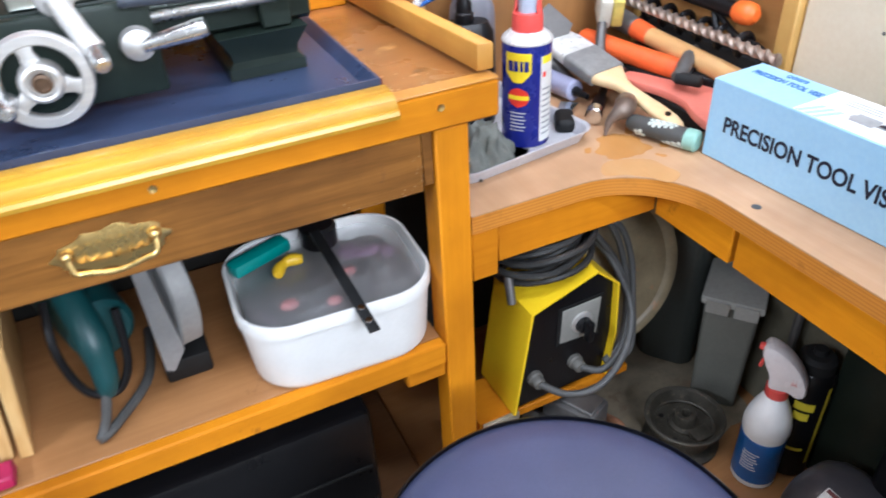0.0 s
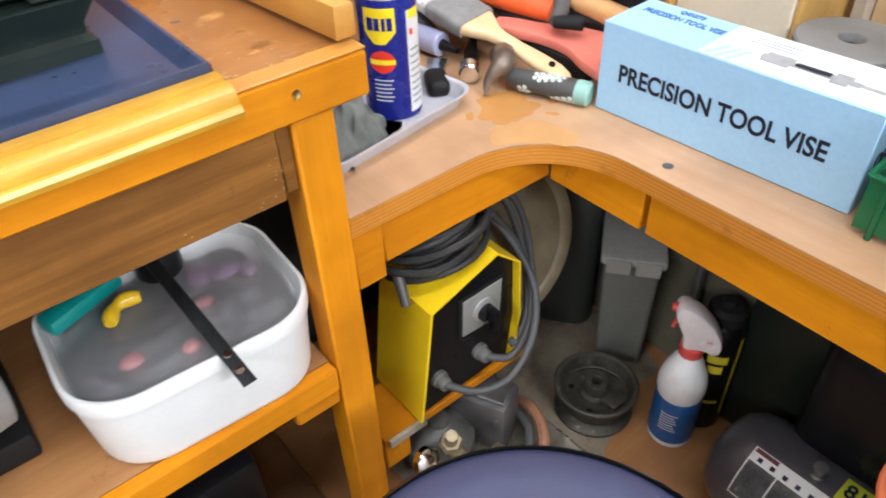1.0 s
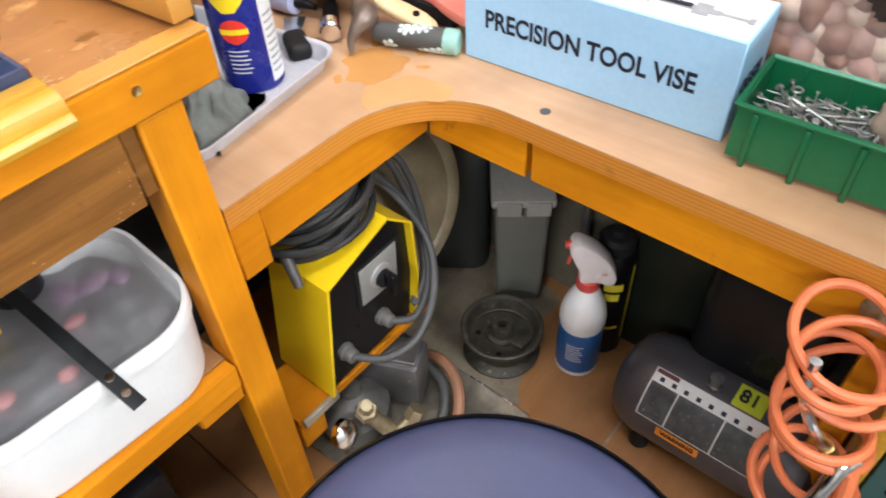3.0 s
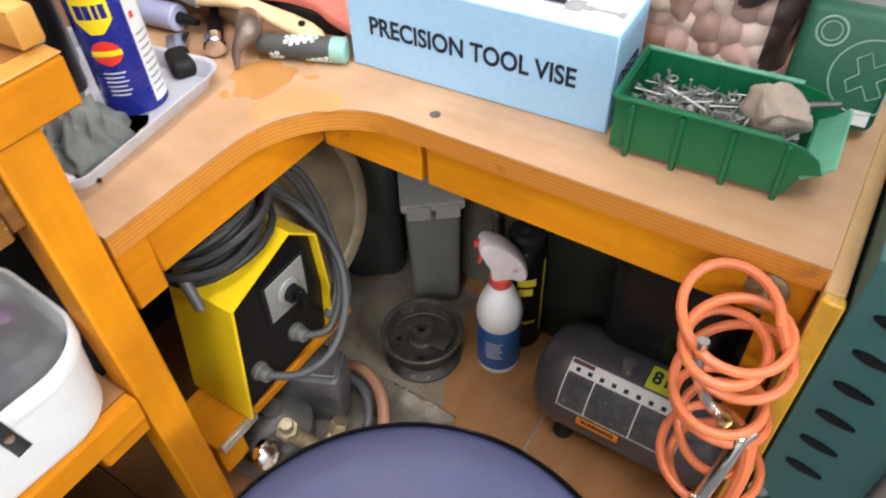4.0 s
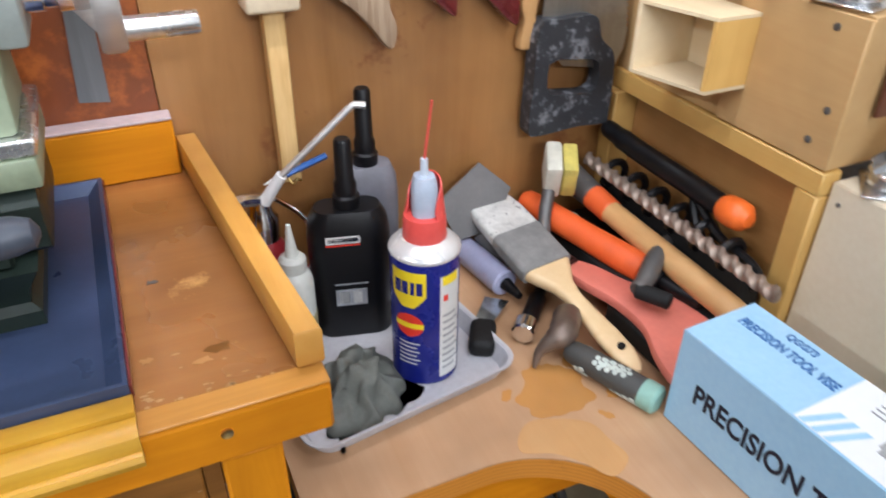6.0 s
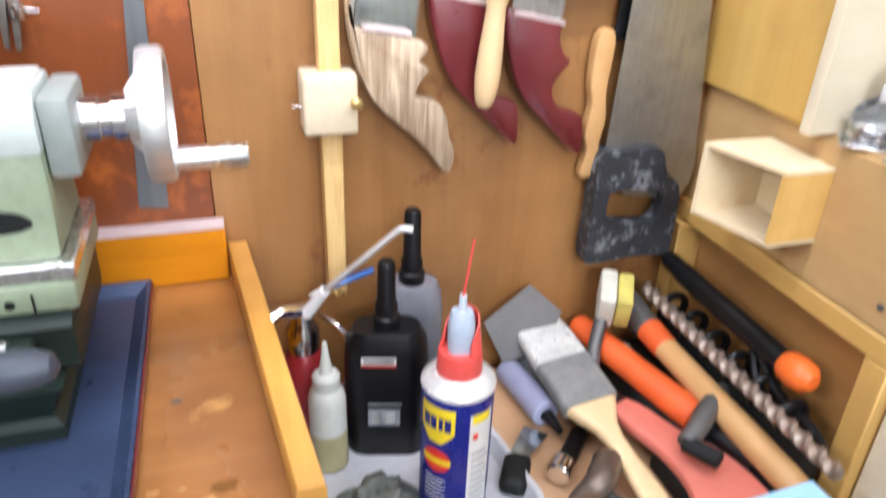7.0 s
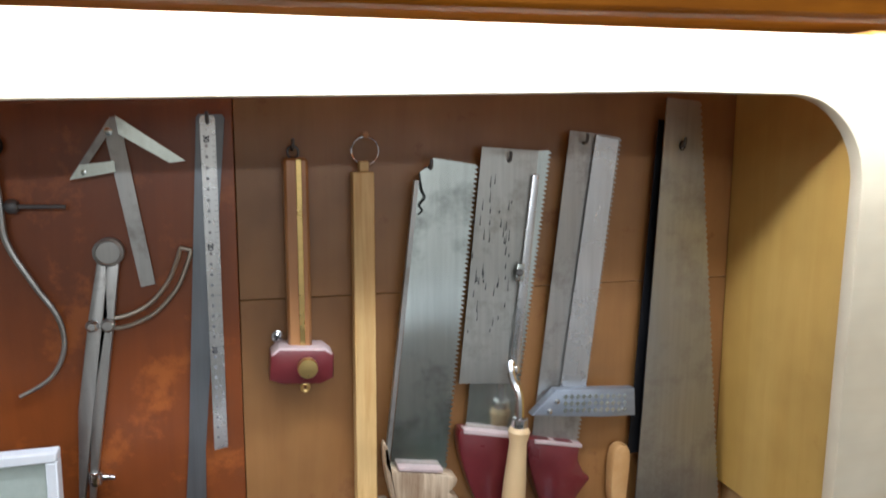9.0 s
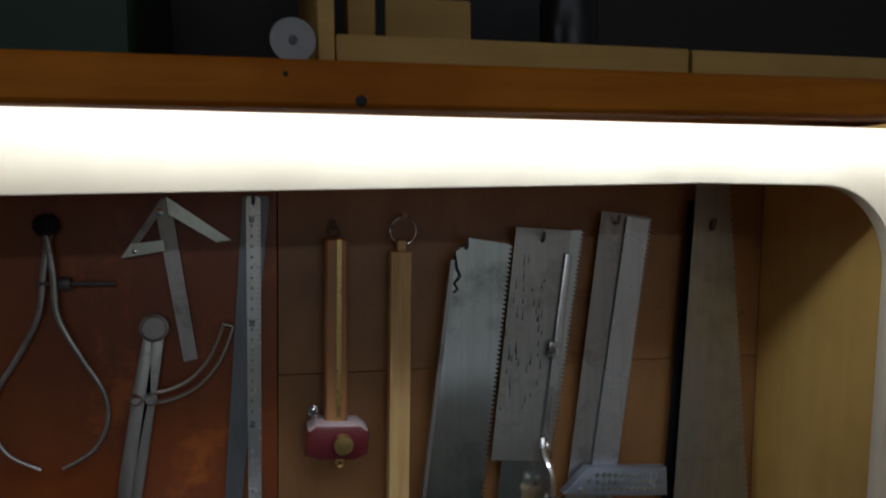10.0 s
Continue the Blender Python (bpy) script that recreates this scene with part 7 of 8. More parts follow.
def bag_point(j, k, n, m):
    """A point of the slack, creased bag; x is across its thin way."""
    u, a = j / n, 2 * math.pi * k / m
    z = 0.275 * u
    w = 0.074 * (0.90 + 0.16 * math.sin(u * 2.6 + 0.2)) - 0.012 * max(0, 0.35 - u)
    d = max(0.046 * (1.05 - 0.85 * u ** 2.0), 0.004)
    c, q = math.cos(a), math.sin(a)
    p = Vector((d * math.copysign(abs(c) ** 0.7, c), w * math.copysign(abs(q) ** 0.8, q), z))
    t = p.y * 0.8 + z * 0.6
    fold = 0.010 * (abs(noise.noise(Vector((t * 26, (z - p.y) * 9, 2.0 + c)))) - 0.25)
    fine = 0.0045 * (abs(noise.noise(Vector((p.y * 60, z * 38, 5.0 + c)))) - 0.2)
    p.x += (fold + fine) * (1 if c > 0 else -1) * (0.35 + abs(c))
    p.y += 0.5 * fold * q + 0.010 * (u - 0.4)
    return p


def bag_shell(want):
    """The part of the bag's film for which want(u, y, front) is true."""
    def build(bm):
        n, m = 110, 150
        verts = [[bm.verts.new(bag_point(j, k, n, m)) for k in range(m)] for j in range(n + 1)]
        for j in range(n):
            for k in range(m):
                quad = (verts[j][k], verts[j][(k + 1) % m], verts[j + 1][(k + 1) % m], verts[j + 1][k])
                y = sum(v.co.y for v in quad) / 4
                if want(j / n, y, math.cos(2 * math.pi * (k + 0.5) / m) < 0.15):
                    bm.faces.new(quad)
        bmesh.ops.delete(bm, geom=[v for v in bm.verts if not v.link_faces], context="VERTS")
    return simple(build)


def see_through(u, y, front):
    return front and 0.02 < u < 0.40 + 1.1 * y + 0.05 * math.sin(y * 90) and y > -0.045


part("film", bag_shell(lambda u, y, f: not see_through(u, y, f)), FILM, bag, "brown glossy printed film", 80)
low_film = part("window", bag_shell(see_through), CLEARF, bag, "clear film window", 80)
low_film.visible_shadow = False
BULB = [paint("bulb_pink", (0.44, 0.27, 0.215), 0.5, 0, 0.35, 30, 0.2), paint("bulb_pale", (0.66, 0.52, 0.42), 0.45, 0, 0.25, 30, 0.2), paint("bulb_brown", (0.30, 0.155, 0.10), 0.5, 0, 0.4, 30, 0.2)]
rng = random.Random(11)
for row in range(5):
    for col in range(6):
        y, z = -0.050 + 0.021 * col + rng.uniform(-0.004, 0.004) + (0.009 if row % 2 else 0), 0.020 + 0.022 * row + rng.uniform(-0.003, 0.003)
        if z > 0.118 + 0.3 * y:
            continue
        k = rng.uniform(1.0, 1.5)
        part("bulb", simple(revolve, [(0.002 * k, -0.016 * k), (0.010 * k, -0.011 * k), (0.0148 * k, -0.002 * k), (0.0135 * k, 0.006 * k), (0.007 * k, 0.014 * k), (0.002 * k, 0.021 * k)], 14, pose(-0.020 + rng.uniform(-0.004, 0.004), y, z, rng.uniform(0, 180), rng.uniform(0, 180), 0)), BULB[(row + 2 * col) % 3], bag)
CREAM_INK = paint("cream_print", (0.62, 0.60, 0.50), 0.45, 0, 0.1, 20, 0.05)


def skin(y, z):
    """How far out the bag's printed side stands at a height."""
    u = z / 0.275
    return -max(0.046 * (1.05 - 0.85 * u ** 2.0), 0.004) - 0.0045


for y, z, w, h in ((0.046, 0.172, 0.010, 0.019), (0.033, 0.165, 0.011, 0.014), (0.021, 0.166, 0.008, 0.019), (0.009, 0.161, 0.011, 0.014), (-0.002, 0.163, 0.006, 0.021), (-0.013, 0.157, 0.011, 0.015), (-0.027, 0.155, 0.012, 0.018)):
    part("print", simple(slab, curve2([(y - w / 2, z - h / 2), (y + w / 2, z - h / 2), (y + w / 2, z + h / 2), (y - w / 2, z + h / 2)], 4), skin(y, z) - 0.0008, skin(y, z) + 0.010, "yz"), CREAM_INK, bag)
part("print", simple(box, skin(0, 0.145) - 0.0008, skin(0, 0.145) + 0.010, -0.016, 0.020, 0.1435, 0.1475, 0.0005), GREY_INK, bag)
for k in range(6):
    a = radians(30 + 24 * k)
    part("leaf", simple(slab, curve2([(0.012, 0.178), (0.012 + 0.008 * math.cos(a + 0.35), 0.178 + 0.012 * math.sin(a + 0.35)), (0.012 + 0.016 * math.cos(a), 0.178 + 0.021 * math.sin(a)), (0.012 + 0.008 * math.cos(a - 0.35), 0.178 + 0.012 * math.sin(a - 0.35))], 3), skin(0, 0.186) - 0.0006, skin(0, 0.186) + 0.010, "yz"), paint("lime_print", (0.40, 0.52, 0.03), 0.4), bag)
part("print", simple(slab, curve2([(-0.040, 0.208), (0.030, 0.214), (0.036, 0.224), (-0.006, 0.232), (-0.044, 0.222)], 4), skin(0, 0.22) - 0.0006, skin(0, 0.22) + 0.008, "yz"), LABEL_WHITE, bag, "white printed patch")

gbox = thing("green_carton", "dark green carton with printed pale rings and a cross", "carton", pose(0.822, -0.778, 0.8040, 0, 16, 4))
GREEN_CARD = paint("green_card", (0.014, 0.105, 0.052), 0.5, 0, 0.15, 10, 0.08)
PALE_PRINT = paint("pale_green_print", (0.30, 0.45, 0.36), 0.5)
part("carton", simple(box, 0.0, 0.035, -0.084, 0.004, 0.0085, 0.118, 0.010, 3), GREEN_CARD, gbox)
for (y, z, r, t) in ((-0.022, 0.094, 0.0130, 0.0010), (-0.022, 0.094, 0.0085, 0.0006), (-0.066, 0.060, 0.034, 0.0008)):
    part("ring_print", simple(tube, [(-0.0002, y + r * math.cos(a / 20 * math.pi) if abs(y + r * math.cos(a / 20 * math.pi) + 0.042) < 0.042 else (-0.083 if math.cos(a) < 9 else 0), z + r * math.sin(a / 20 * math.pi)) for a in range(40)], t, 6, True), PALE_PRINT, gbox)
part("cross_print", simple(tube, [(-0.0002, y, z) for y, z in ((-0.050, 0.075), (-0.060, 0.082), (-0.066, 0.070), (-0.078, 0.078), (-0.082, 0.066), (-0.072, 0.058), (-0.080, 0.046), (-0.070, 0.040), (-0.062, 0.052), (-0.052, 0.044), (-0.047, 0.054), (-0.056, 0.062))], 0.0007, 6, True), PALE_PRINT, gbox)
part("bar_print", simple(box, -0.0006, -0.0001, -0.078, -0.060, 0.016, 0.030, 0), LABEL_WHITE, gbox)


# ---- the lathe on its table ----
GREEN_CAST = paint("pale_green_casting", (0.28, 0.335, 0.22), 0.45, 0, 0.25, 10, 0.2, worn=(0.13, 0.14, 0.10), wear=0.66)
DARK_CAST = paint("dark_green_casting", (0.018, 0.028, 0.022), 0.42, 0.1, 0.3, 14, 0.3, worn=(0.075, 0.085, 0.07), wear=0.68)
TRAY_BLUE = paint("blue_grey_tray", (0.050, 0.072, 0.145), 0.30, 0.2, 0.25, 8, 0.12, worn=(0.10, 0.12, 0.16), wear=0.70)
lathe = thing("metal_lathe", "small green metal lathe standing in a blue chip tray", "lathe")


def chip_tray(bm):
    def r(x0, x1, y0, y1, z):
        return [(x0, y0, z), (x1, y0, z), (x1, y1, z), (x0, y1, z)]
    rings(bm, [r(-0.86, 0.276, -0.326, -0.028, 0.9806), r(-0.86, 0.276, -0.326, -0.028, 0.9935), r(-0.857, 0.273, -0.323, -0.031, 0.9935), r(-0.850, 0.262, -0.312, -0.040, 0.9835)])


part("chip_tray", simple(chip_tray), TRAY_BLUE, lathe, "dark blue-grey chip tray")
part("red_edge", simple(box, 0.2762, 0.2778, -0.325, -0.03, 0.9825, 0.9915, 0), MAROON, lathe, "red painted tray edge")
part("bed", simple(slab, [(-0.213, 1.036), (-0.205, 1.030), (-0.095, 1.030), (-0.087, 1.036), (-0.087, 1.066), (-0.213, 1.066)], -0.62, 0.246, "yz", 0.002), DARK_CAST, lathe, "dark green bed")
for y in (-0.2, -0.1):
    part("way", simple(slab, [(y - 0.012, 1.0662), (y, 1.076), (y + 0.012, 1.0662)], -0.62, 0.2455, "yz", 0.0008), DARK_CAST, lathe, "dark way")
for x0, x1 in ((0.150, 0.226), (-0.60, -0.46)):
    part("foot", simple(lambda bm, x0=x0, x1=x1: rings(bm, [[(a, b, z) for a, b in ((x0 - g, -0.224 - g), (x1 + g, -0.224 - g), (x1 + g, -0.076 + g), (x0 - g, -0.076 + g))] for g, z in ((0.003, 0.9837), (0.003, 0.995), (-0.003, 1.000), (-0.002, 1.010), (0.009, 1.0298))])), DARK_CAST, lathe, "dark green bed foot")
part("leadscrew", simple(revolve, [(0.0064 if k % 2 else 0.0050, 0.0017 * k) for k in range(388)], 12, pose(-0.45, -0.222, 1.061, 0, 90, 0)), STEEL_BRIGHT, lathe, "threaded bright leadscrew")
BLUE_ENAMEL = paint("blue_grey_enamel", (0.055, 0.066, 0.090), 0.4)
part("feed_lever", simple(rod, (0.060, -0.262, 1.090), (0.190, -0.288, 1.088), 0.0060, 0.0065, 14), BLUE_ENAMEL, lathe, "blue-grey feed lever")
part("lever_knob", simple(revolve, [(0.0065, 0), (0.0100, 0.002), (0.0100, 0.026), (0.0123, 0.027), (0.0123, 0.040), (0.0115, 0.052), (0.0085, 0.061), (0.003, 0.0645), (0, 0.065)], 26, pose(0.188, -0.288, 1.088, 0, 90, 0)), BLUE_ENAMEL, lathe, "grey domed lever knob")
part("bearing_bracket", simple(box, 0.190, 0.222, -0.226, -0.2135, 1.031, 1.064, 0.002), DARK_CAST, lathe)
# tailstock
ty = -0.150
part("tail_base", simple(box, 0.120, 0.252, -0.208, -0.092, 1.0765, 1.098, 0.003, 2), GREEN_CAST, lathe, "pale green tailstock base")
part("tail_plate", simple(box, 0.118, 0.2535, -0.206, -0.094, 1.0985, 1.110, 0.0015), STEEL_BRIGHT, lathe, "bright tailstock slide plate")
part("tail_body", simple(slab, [(-0.196, 1.1105), (-0.104, 1.1105), (-0.112, 1.150), (-0.112, 1.200), (-0.124, 1.216), (-0.176, 1.216), (-0.188, 1.200), (-0.188, 1.150)], 0.122, 0.246, "yz", 0.004), GREEN_CAST, lathe, "pale green tailstock casting")
part("tail_cap", simple(slab, [(-0.178, 1.2163), (-0.122, 1.2163), (-0.128, 1.221), (-0.172, 1.221)], 0.125, 0.243, "yz", 0.0015), WHITE_PAINT, lathe, "pale top plate")
part("tail_top", simple(slab, [(-0.1885, 1.180), (-0.1115, 1.180), (-0.1115, 1.201), (-0.1235, 1.2175), (-0.1765, 1.2175), (-0.1885, 1.201)], 0.1215, 0.2465, "yz", 0.003), paint("pale_grey_enamel_top", (0.42, 0.46, 0.43), 0.35, 0, 0.1, 9, 0.06), lathe, "pale grey upper casting")
# flat black slab stands in for the dark gap in the casting
part("tail_recess", simple(slab, curve2([(0.126, 1.135), (0.145, 1.128), (0.185, 1.131), (0.215, 1.129), (0.232, 1.134), (0.222, 1.143), (0.19, 1.146), (0.15, 1.145)], 4), -0.1925, -0.1905, "xz"), BLACK_MATT, lathe, "flat black patch for the dark gap")
part("tail_slot", simple(box, 0.196, 0.1975, -0.2095, -0.2082, 1.078, 1.092, 0), BLACK, lathe)
part("tail_slot", simple(box, 0.2245, 0.226, -0.2095, -0.2082, 1.078, 1.092, 0), BLACK, lathe)
part("tail_screw", simple(revolve, [(0.0035, 0), (0.003, 0.001), (0, 0.0012)], 12, pose(0.211, -0.2082, 1.085, 90, 0, 0)), BLACK, lathe)
part("tail_flange", simple(box, 0.2465, 0.266, -0.182, -0.118, 1.160, 1.214, 0.004, 2), paint("green_grey_flange", (0.36, 0.40, 0.37), 0.4), lathe)
part("spindle", simple(revolve, [(0.0155, 0), (0.0155, 0.012), (0.0135, 0.013), (0.0135, 0.020), (0.0165, 0.021), (0.0165, 0.030), (0.013, 0.031)], 26, pose(0.266, ty, 1.190, 0, 90, 0)), CHROME, lathe, "chrome tailstock spindle")


TAIL_POSE = pose(0.301, ty, 1.190, 0, 90, 0)


def tail_rim(bm):
    rim = [(0.0370, 0.008), (0.0385, 0.005), (0.0450, 0.005), (0.0465, 0.008), (0.0465, 0.019), (0.0445, 0.022), (0.0385, 0.022), (0.0370, 0.019)]
    rings(bm, [[TAIL_POSE @ Vector((r * math.cos(a / 24 * math.pi), r * math.sin(a / 24 * math.pi), z)) for a in range(48)] for r, z in rim], True)


wheel = part("tail_wheel", simple(tail_rim), ALU, lathe, "cast aluminium tailstock handwheel")
part("hub", simple(revolve, [(0.011, -0.014), (0.0155, -0.012), (0.0165, 0.000), (0.0145, 0.010), (0.010, 0.013), (0, 0.0135)], 28, TAIL_POSE), ALU, wheel)
for k in range(3):
    part("spoke", simple(slab, [(0.011, -0.009), (0.020, -0.004), (0.040, 0.008), (0.040, 0.019), (0.020, 0.007), (0.011, 0.004)], -0.0085, 0.0085, "xz", 0.0012, TAIL_POSE @ Matrix.Rotation(radians(20 + 120 * k), 4, "Z")), ALU, wheel)
part("tail_grip", simple(revolve, [(0.0055, 0), (0.0085, 0.001), (0.0085, 0.050), (0.0075, 0.052), (0, 0.052)], 22, pose(0.3205, ty - 0.008, 1.160, 0, 90, 0)), STEEL_BRIGHT, lathe, "steel handwheel grip")
# carriage
part("saddle", simple(box, -0.075, 0.075, -0.235, -0.07, 1.0765, 1.088, 0.003, 2), DARK_CAST, lathe)
part("apron", simple(box, -0.085, 0.085, -0.252, -0.2365, 0.998, 1.086, 0.004, 2), DARK_CAST, lathe, "dark green carriage apron")
part("cross_slide", simple(box, -0.030, 0.050, -0.238, -0.08, 1.0885, 1.112, 0.002), STEEL, lathe)
part("compound", simple(box, -0.022, 0.046, -0.20, -0.10, 1.1125, 1.150, 0.004, 2), ALU, lathe)


def spoked(bm, m, r):
    """The rim of a cast handwheel."""
    rim = [(0.74, -0.10), (0.78, -0.15), (0.96, -0.15), (1.0, -0.10), (1.0, 0.10), (0.96, 0.16), (0.78, 0.16), (0.74, 0.10)]
    rings(bm, [[m @ Vector((r * q * math.cos(a / 24 * math.pi), r * q * math.sin(a / 24 * math.pi), r * z)) for a in range(48)] for q, z in rim], True)


WHEEL_POSE = pose(-0.020, -0.278, 1.039, 90, 0, 0)
part("apron_wheel", simple(spoked, WHEEL_POSE, 0.0430), ALU, lathe, "spoked cast aluminium handwheel")
WR = 0.0430
wheel = bpy.data.objects["apron_wheel"]
part("hub", simple(revolve, [(WR * 0.44, -0.005), (WR * 0.45, 0.004), (WR * 0.40, 0.011), (WR * 0.33, 0.013), (WR * 0.27, 0.012), (WR * 0.26, 0.006), (0, 0.006)], 30, WHEEL_POSE), ALU, wheel)
for k in range(3):
    part("spoke", simple(slab, [(WR * 0.36, -WR * 0.20), (WR * 0.60, -WR * 0.14), (WR * 0.78, -WR * 0.19), (WR * 0.78, WR * 0.19), (WR * 0.60, WR * 0.14), (WR * 0.36, WR * 0.20)], -WR * 0.08, WR * 0.09, "xy", WR * 0.03, WHEEL_POSE @ Matrix.Rotation(radians(100 + 120 * k), 4, "Z")), ALU, wheel)
part("wheel_bolt", simple(revolve, [(0.0085, 0.006), (0.0085, 0.011), (0.006, 0.012), (0.0045, 0.0095), (0, 0.0095)], 18, WHEEL_POSE), paint("rusty_bolt", (0.16, 0.10, 0.06), 0.5, 0.5, 0.3, 60, 0.3), lathe, "rusty centre bolt")
part("apron_shaft", simple(rod, (-0.020, -0.252, 1.039), (-0.020, -0.276, 1.039), 0.010, 0.010, 16), STEEL, lathe)
part("wheel_grip", simple(revolve, [(0.006, 0), (0.009, 0.002), (0.008, 0.030), (0.005, 0.034)], 16, pose(-0.052, -0.282, 1.028, 90, 0, 0)), STEEL_BRIGHT, lathe)
part("cross_dial", simple(revolve, [(0.014, 0), (0.016, 0.002), (0.016, 0.014), (0.013, 0.016)], 24, pose(0.010, -0.240, 1.099, 90, 0, 0)), ALU, lathe)
part("cross_crank", simple(tube, smooth_line([(0.010, -0.258, 1.100), (0.016, -0.264, 1.085), (0.024, -0.270, 1.066), (0.030, -0.276, 1.056)], 5), 0.010, 12), ALU, lathe, "cast crank arm")
part("crank_peg", simple(rod, (0.028, -0.270, 1.060), (0.032, -0.300, 1.047), 0.0085, 0.0080, 16, 0.0015), STEEL_BRIGHT, lathe)
part("half_nut_hub", simple(revolve, [(0.014, 0), (0.016, 0.003), (0.0145, 0.014), (0.008, 0.018), (0, 0.0185)], 24, pose(0.066, -0.252, 1.050, 90, 0, 0)), ALU, lathe)
part("half_nut_lever", simple(revolve, [(0.0065, 0), (0.007, 0.010), (0.0095, 0.052), (0.0085, 0.060), (0, 0.061)], 18, along((0.070, -0.266, 1.049), (0.128, -0.278, 1.060))), STEEL_BRIGHT, lathe, "steel half-nut lever")
# headstock and guard
part("headstock", simple(box, -0.56, -0.23, -0.225, -0.07, 1.0765, 1.25, 0.008, 2), GREEN_CAST, lathe, "pale green headstock")
part("chuck", simple(revolve, [(0.045, 0), (0.05, 0.003), (0.05, 0.05), (0.03, 0.054), (0.012, 0.055)], 36, pose(-0.23, ty, 1.16, 0, 90, 0)), STEEL, lathe)


def guard_frame(bm):
    x0, x1, z0, z1, t = 0.06, 0.2045, 1.186, 1.302, 0.008
    for a in ((x0, x1, z1 - t, z1), (x0, x1, z0, z0 + t), (x0, x0 + t, z0 + t, z1 - t), (x1 - t, x1, z0 + t, z1 - t)):
        box(bm, a[0], a[1], -0.106, -0.092, a[2], a[3], 0.001)


guard = thing("splash_guard", "white framed splash guard with pale green pane", "splash guard")
part("frame", simple(guard_frame), paint("white_enamel", (0.70, 0.72, 0.74), 0.4, 0, 0.06, 8), guard, "white metal frame")
part("pane", simple(box, 0.068, 0.1965, -0.101, -0.099, 1.194, 1.294, 0), paint("pale_green_pane", (0.40, 0.45, 0.40), 0.3, 0, 0.1, 6), guard, "pale green pane")
part("stem", simple(box, 0.09, 0.11, -0.100, -0.094, 1.098, 1.1858, 0.001), WHITE_PAINT, guard)
part("knob", simple(revolve, [(0.004, 0), (0.0075, 0.002), (0.0075, 0.012), (0.004, 0.014)], 18, pose(0.198, -0.106, 1.222, 90, 0, 0)), CHROME, guard)

# ---- on the lower shelf ----
TUB = paint("white_tub_plastic", (0.76, 0.76, 0.74), 0.38, 0, 0.06, 8, 0.08)
tub = thing("plastic_tub", "white plastic tub full of clutter on the lower shelf", "tub", pose(0.202, -0.263, 0.6440, 0, 0, -3))


def tub_shell(bm):
    def r(k, z, g=0.0):
        return [(x * k + math.copysign(g, x), y * k + math.copysign(g, y), z) for x, y in round_rect(0.236, 0.192, 0.058, 9)]
    rings(bm, [r(0.89, 0.0), r(0.925, 0.005), r(0.935, 0.010), r(0.985, 0.084), r(1.005, 0.086), r(1.010, 0.101), r(1.000, 0.1040), r(0.970, 0.1035), r(0.958, 0.0985), r(0.945, 0.088), r(0.90, 0.010)])


part("tub", simple(tub_shell), TUB, tub)
CONTENT = paint("murky_contents", (0.125, 0.120, 0.118), 0.5, 0, 0.95, 15, 0.3, 90, worn=(0.20, 0.12, 0.17), wear=0.60)


def heap(bm):
    n = 36
    g = [[bm.verts.new((0.208 * (i / n - 0.5) * math.sqrt(1 - 1.35 * (j / n - 0.5) ** 2), 0.168 * (j / n - 0.5) * math.sqrt(1 - 1.35 * (i / n - 0.5) ** 2), 0.080 + 0.006 * noise.noise(Vector((i * 0.22, j * 0.22, 1))) + 0.004 * noise.noise(Vector((i * 0.6, j * 0.6, 4))))) for j in range(n + 1)] for i in range(n + 1)]
    for i in range(n):
        for j in range(n):
            bm.faces.new((g[i][j], g[i + 1][j], g[i + 1][j + 1], g[i][j + 1]))


part("contents", simple(heap), CONTENT, tub, "murky heap of small parts", 80)
PINK = paint("pink_plastic", (0.34, 0.12, 0.115), 0.45, 0, 0.2, 30)
PLUM = paint("plum_plastic", (0.17, 0.09, 0.16), 0.45, 0, 0.3, 30)
for x, y, sx, sy, mt in ((-0.004, -0.052, 0.010, 0.008, PINK), (0.028, -0.002, 0.011, 0.007, PINK), (0.062, 0.030, 0.022, 0.012, PLUM), (0.040, 0.040, 0.016, 0.018, PLUM), (-0.055, -0.035, 0.012, 0.010, PINK), (0.085, 0.018, 0.010, 0.012, PLUM)):
    part("lump", simple(revolve, [(0, -0.004), (0.7, -0.003), (1, 0.001), (0.75, 0.005), (0.3, 0.0065), (0, 0.0068)], 14, Matrix.Translation((x, y, 0.0855)) @ Matrix.Diagonal((sx, sy, 1, 1))), mt, tub, "coloured plastic piece")
film = part("cover", simple(slab, round_rect(0.216, 0.174, 0.048, 8), 0.0935, 0.0950, "xy"), clear("frosted_cover", (0.88, 0.89, 0.90), 0.34, 0.82, 0.30), tub, "frosted clear cover")
film.visible_shadow = False
strap = thing("steel_strap", "black drilled steel strap hanging over the tub edge", "strap")
STRAP_M = paint("black_oxide", (0.020, 0.021, 0.022), 0.4, 0.4, 0.3, 30, 0.1)
part("bar", simple(slab, [(-0.0065, 0.0), (0.0065, 0.0), (0.0065, 0.170), (-0.0065, 0.170)], 0.0, 0.003, "xy", 0.0005), STRAP_M, strap).matrix_basis = pose(0.2140, -0.399, 0.7392, 14, 0, 4)
for d in (0.016, 0.036):
    part("hole", simple(revolve, [(0.0042, 0), (0.0038, 0.0006), (0.0018, 0.0007)], 14), CHROME, strap, "bright drilled hole").matrix_basis = pose(0.2140, -0.399, 0.7392, 14, 0, 4) @ pose(0, d, 0.0031)
teal = thing("teal_tool", "teal plastic tool handle lying in the tub", "tool")
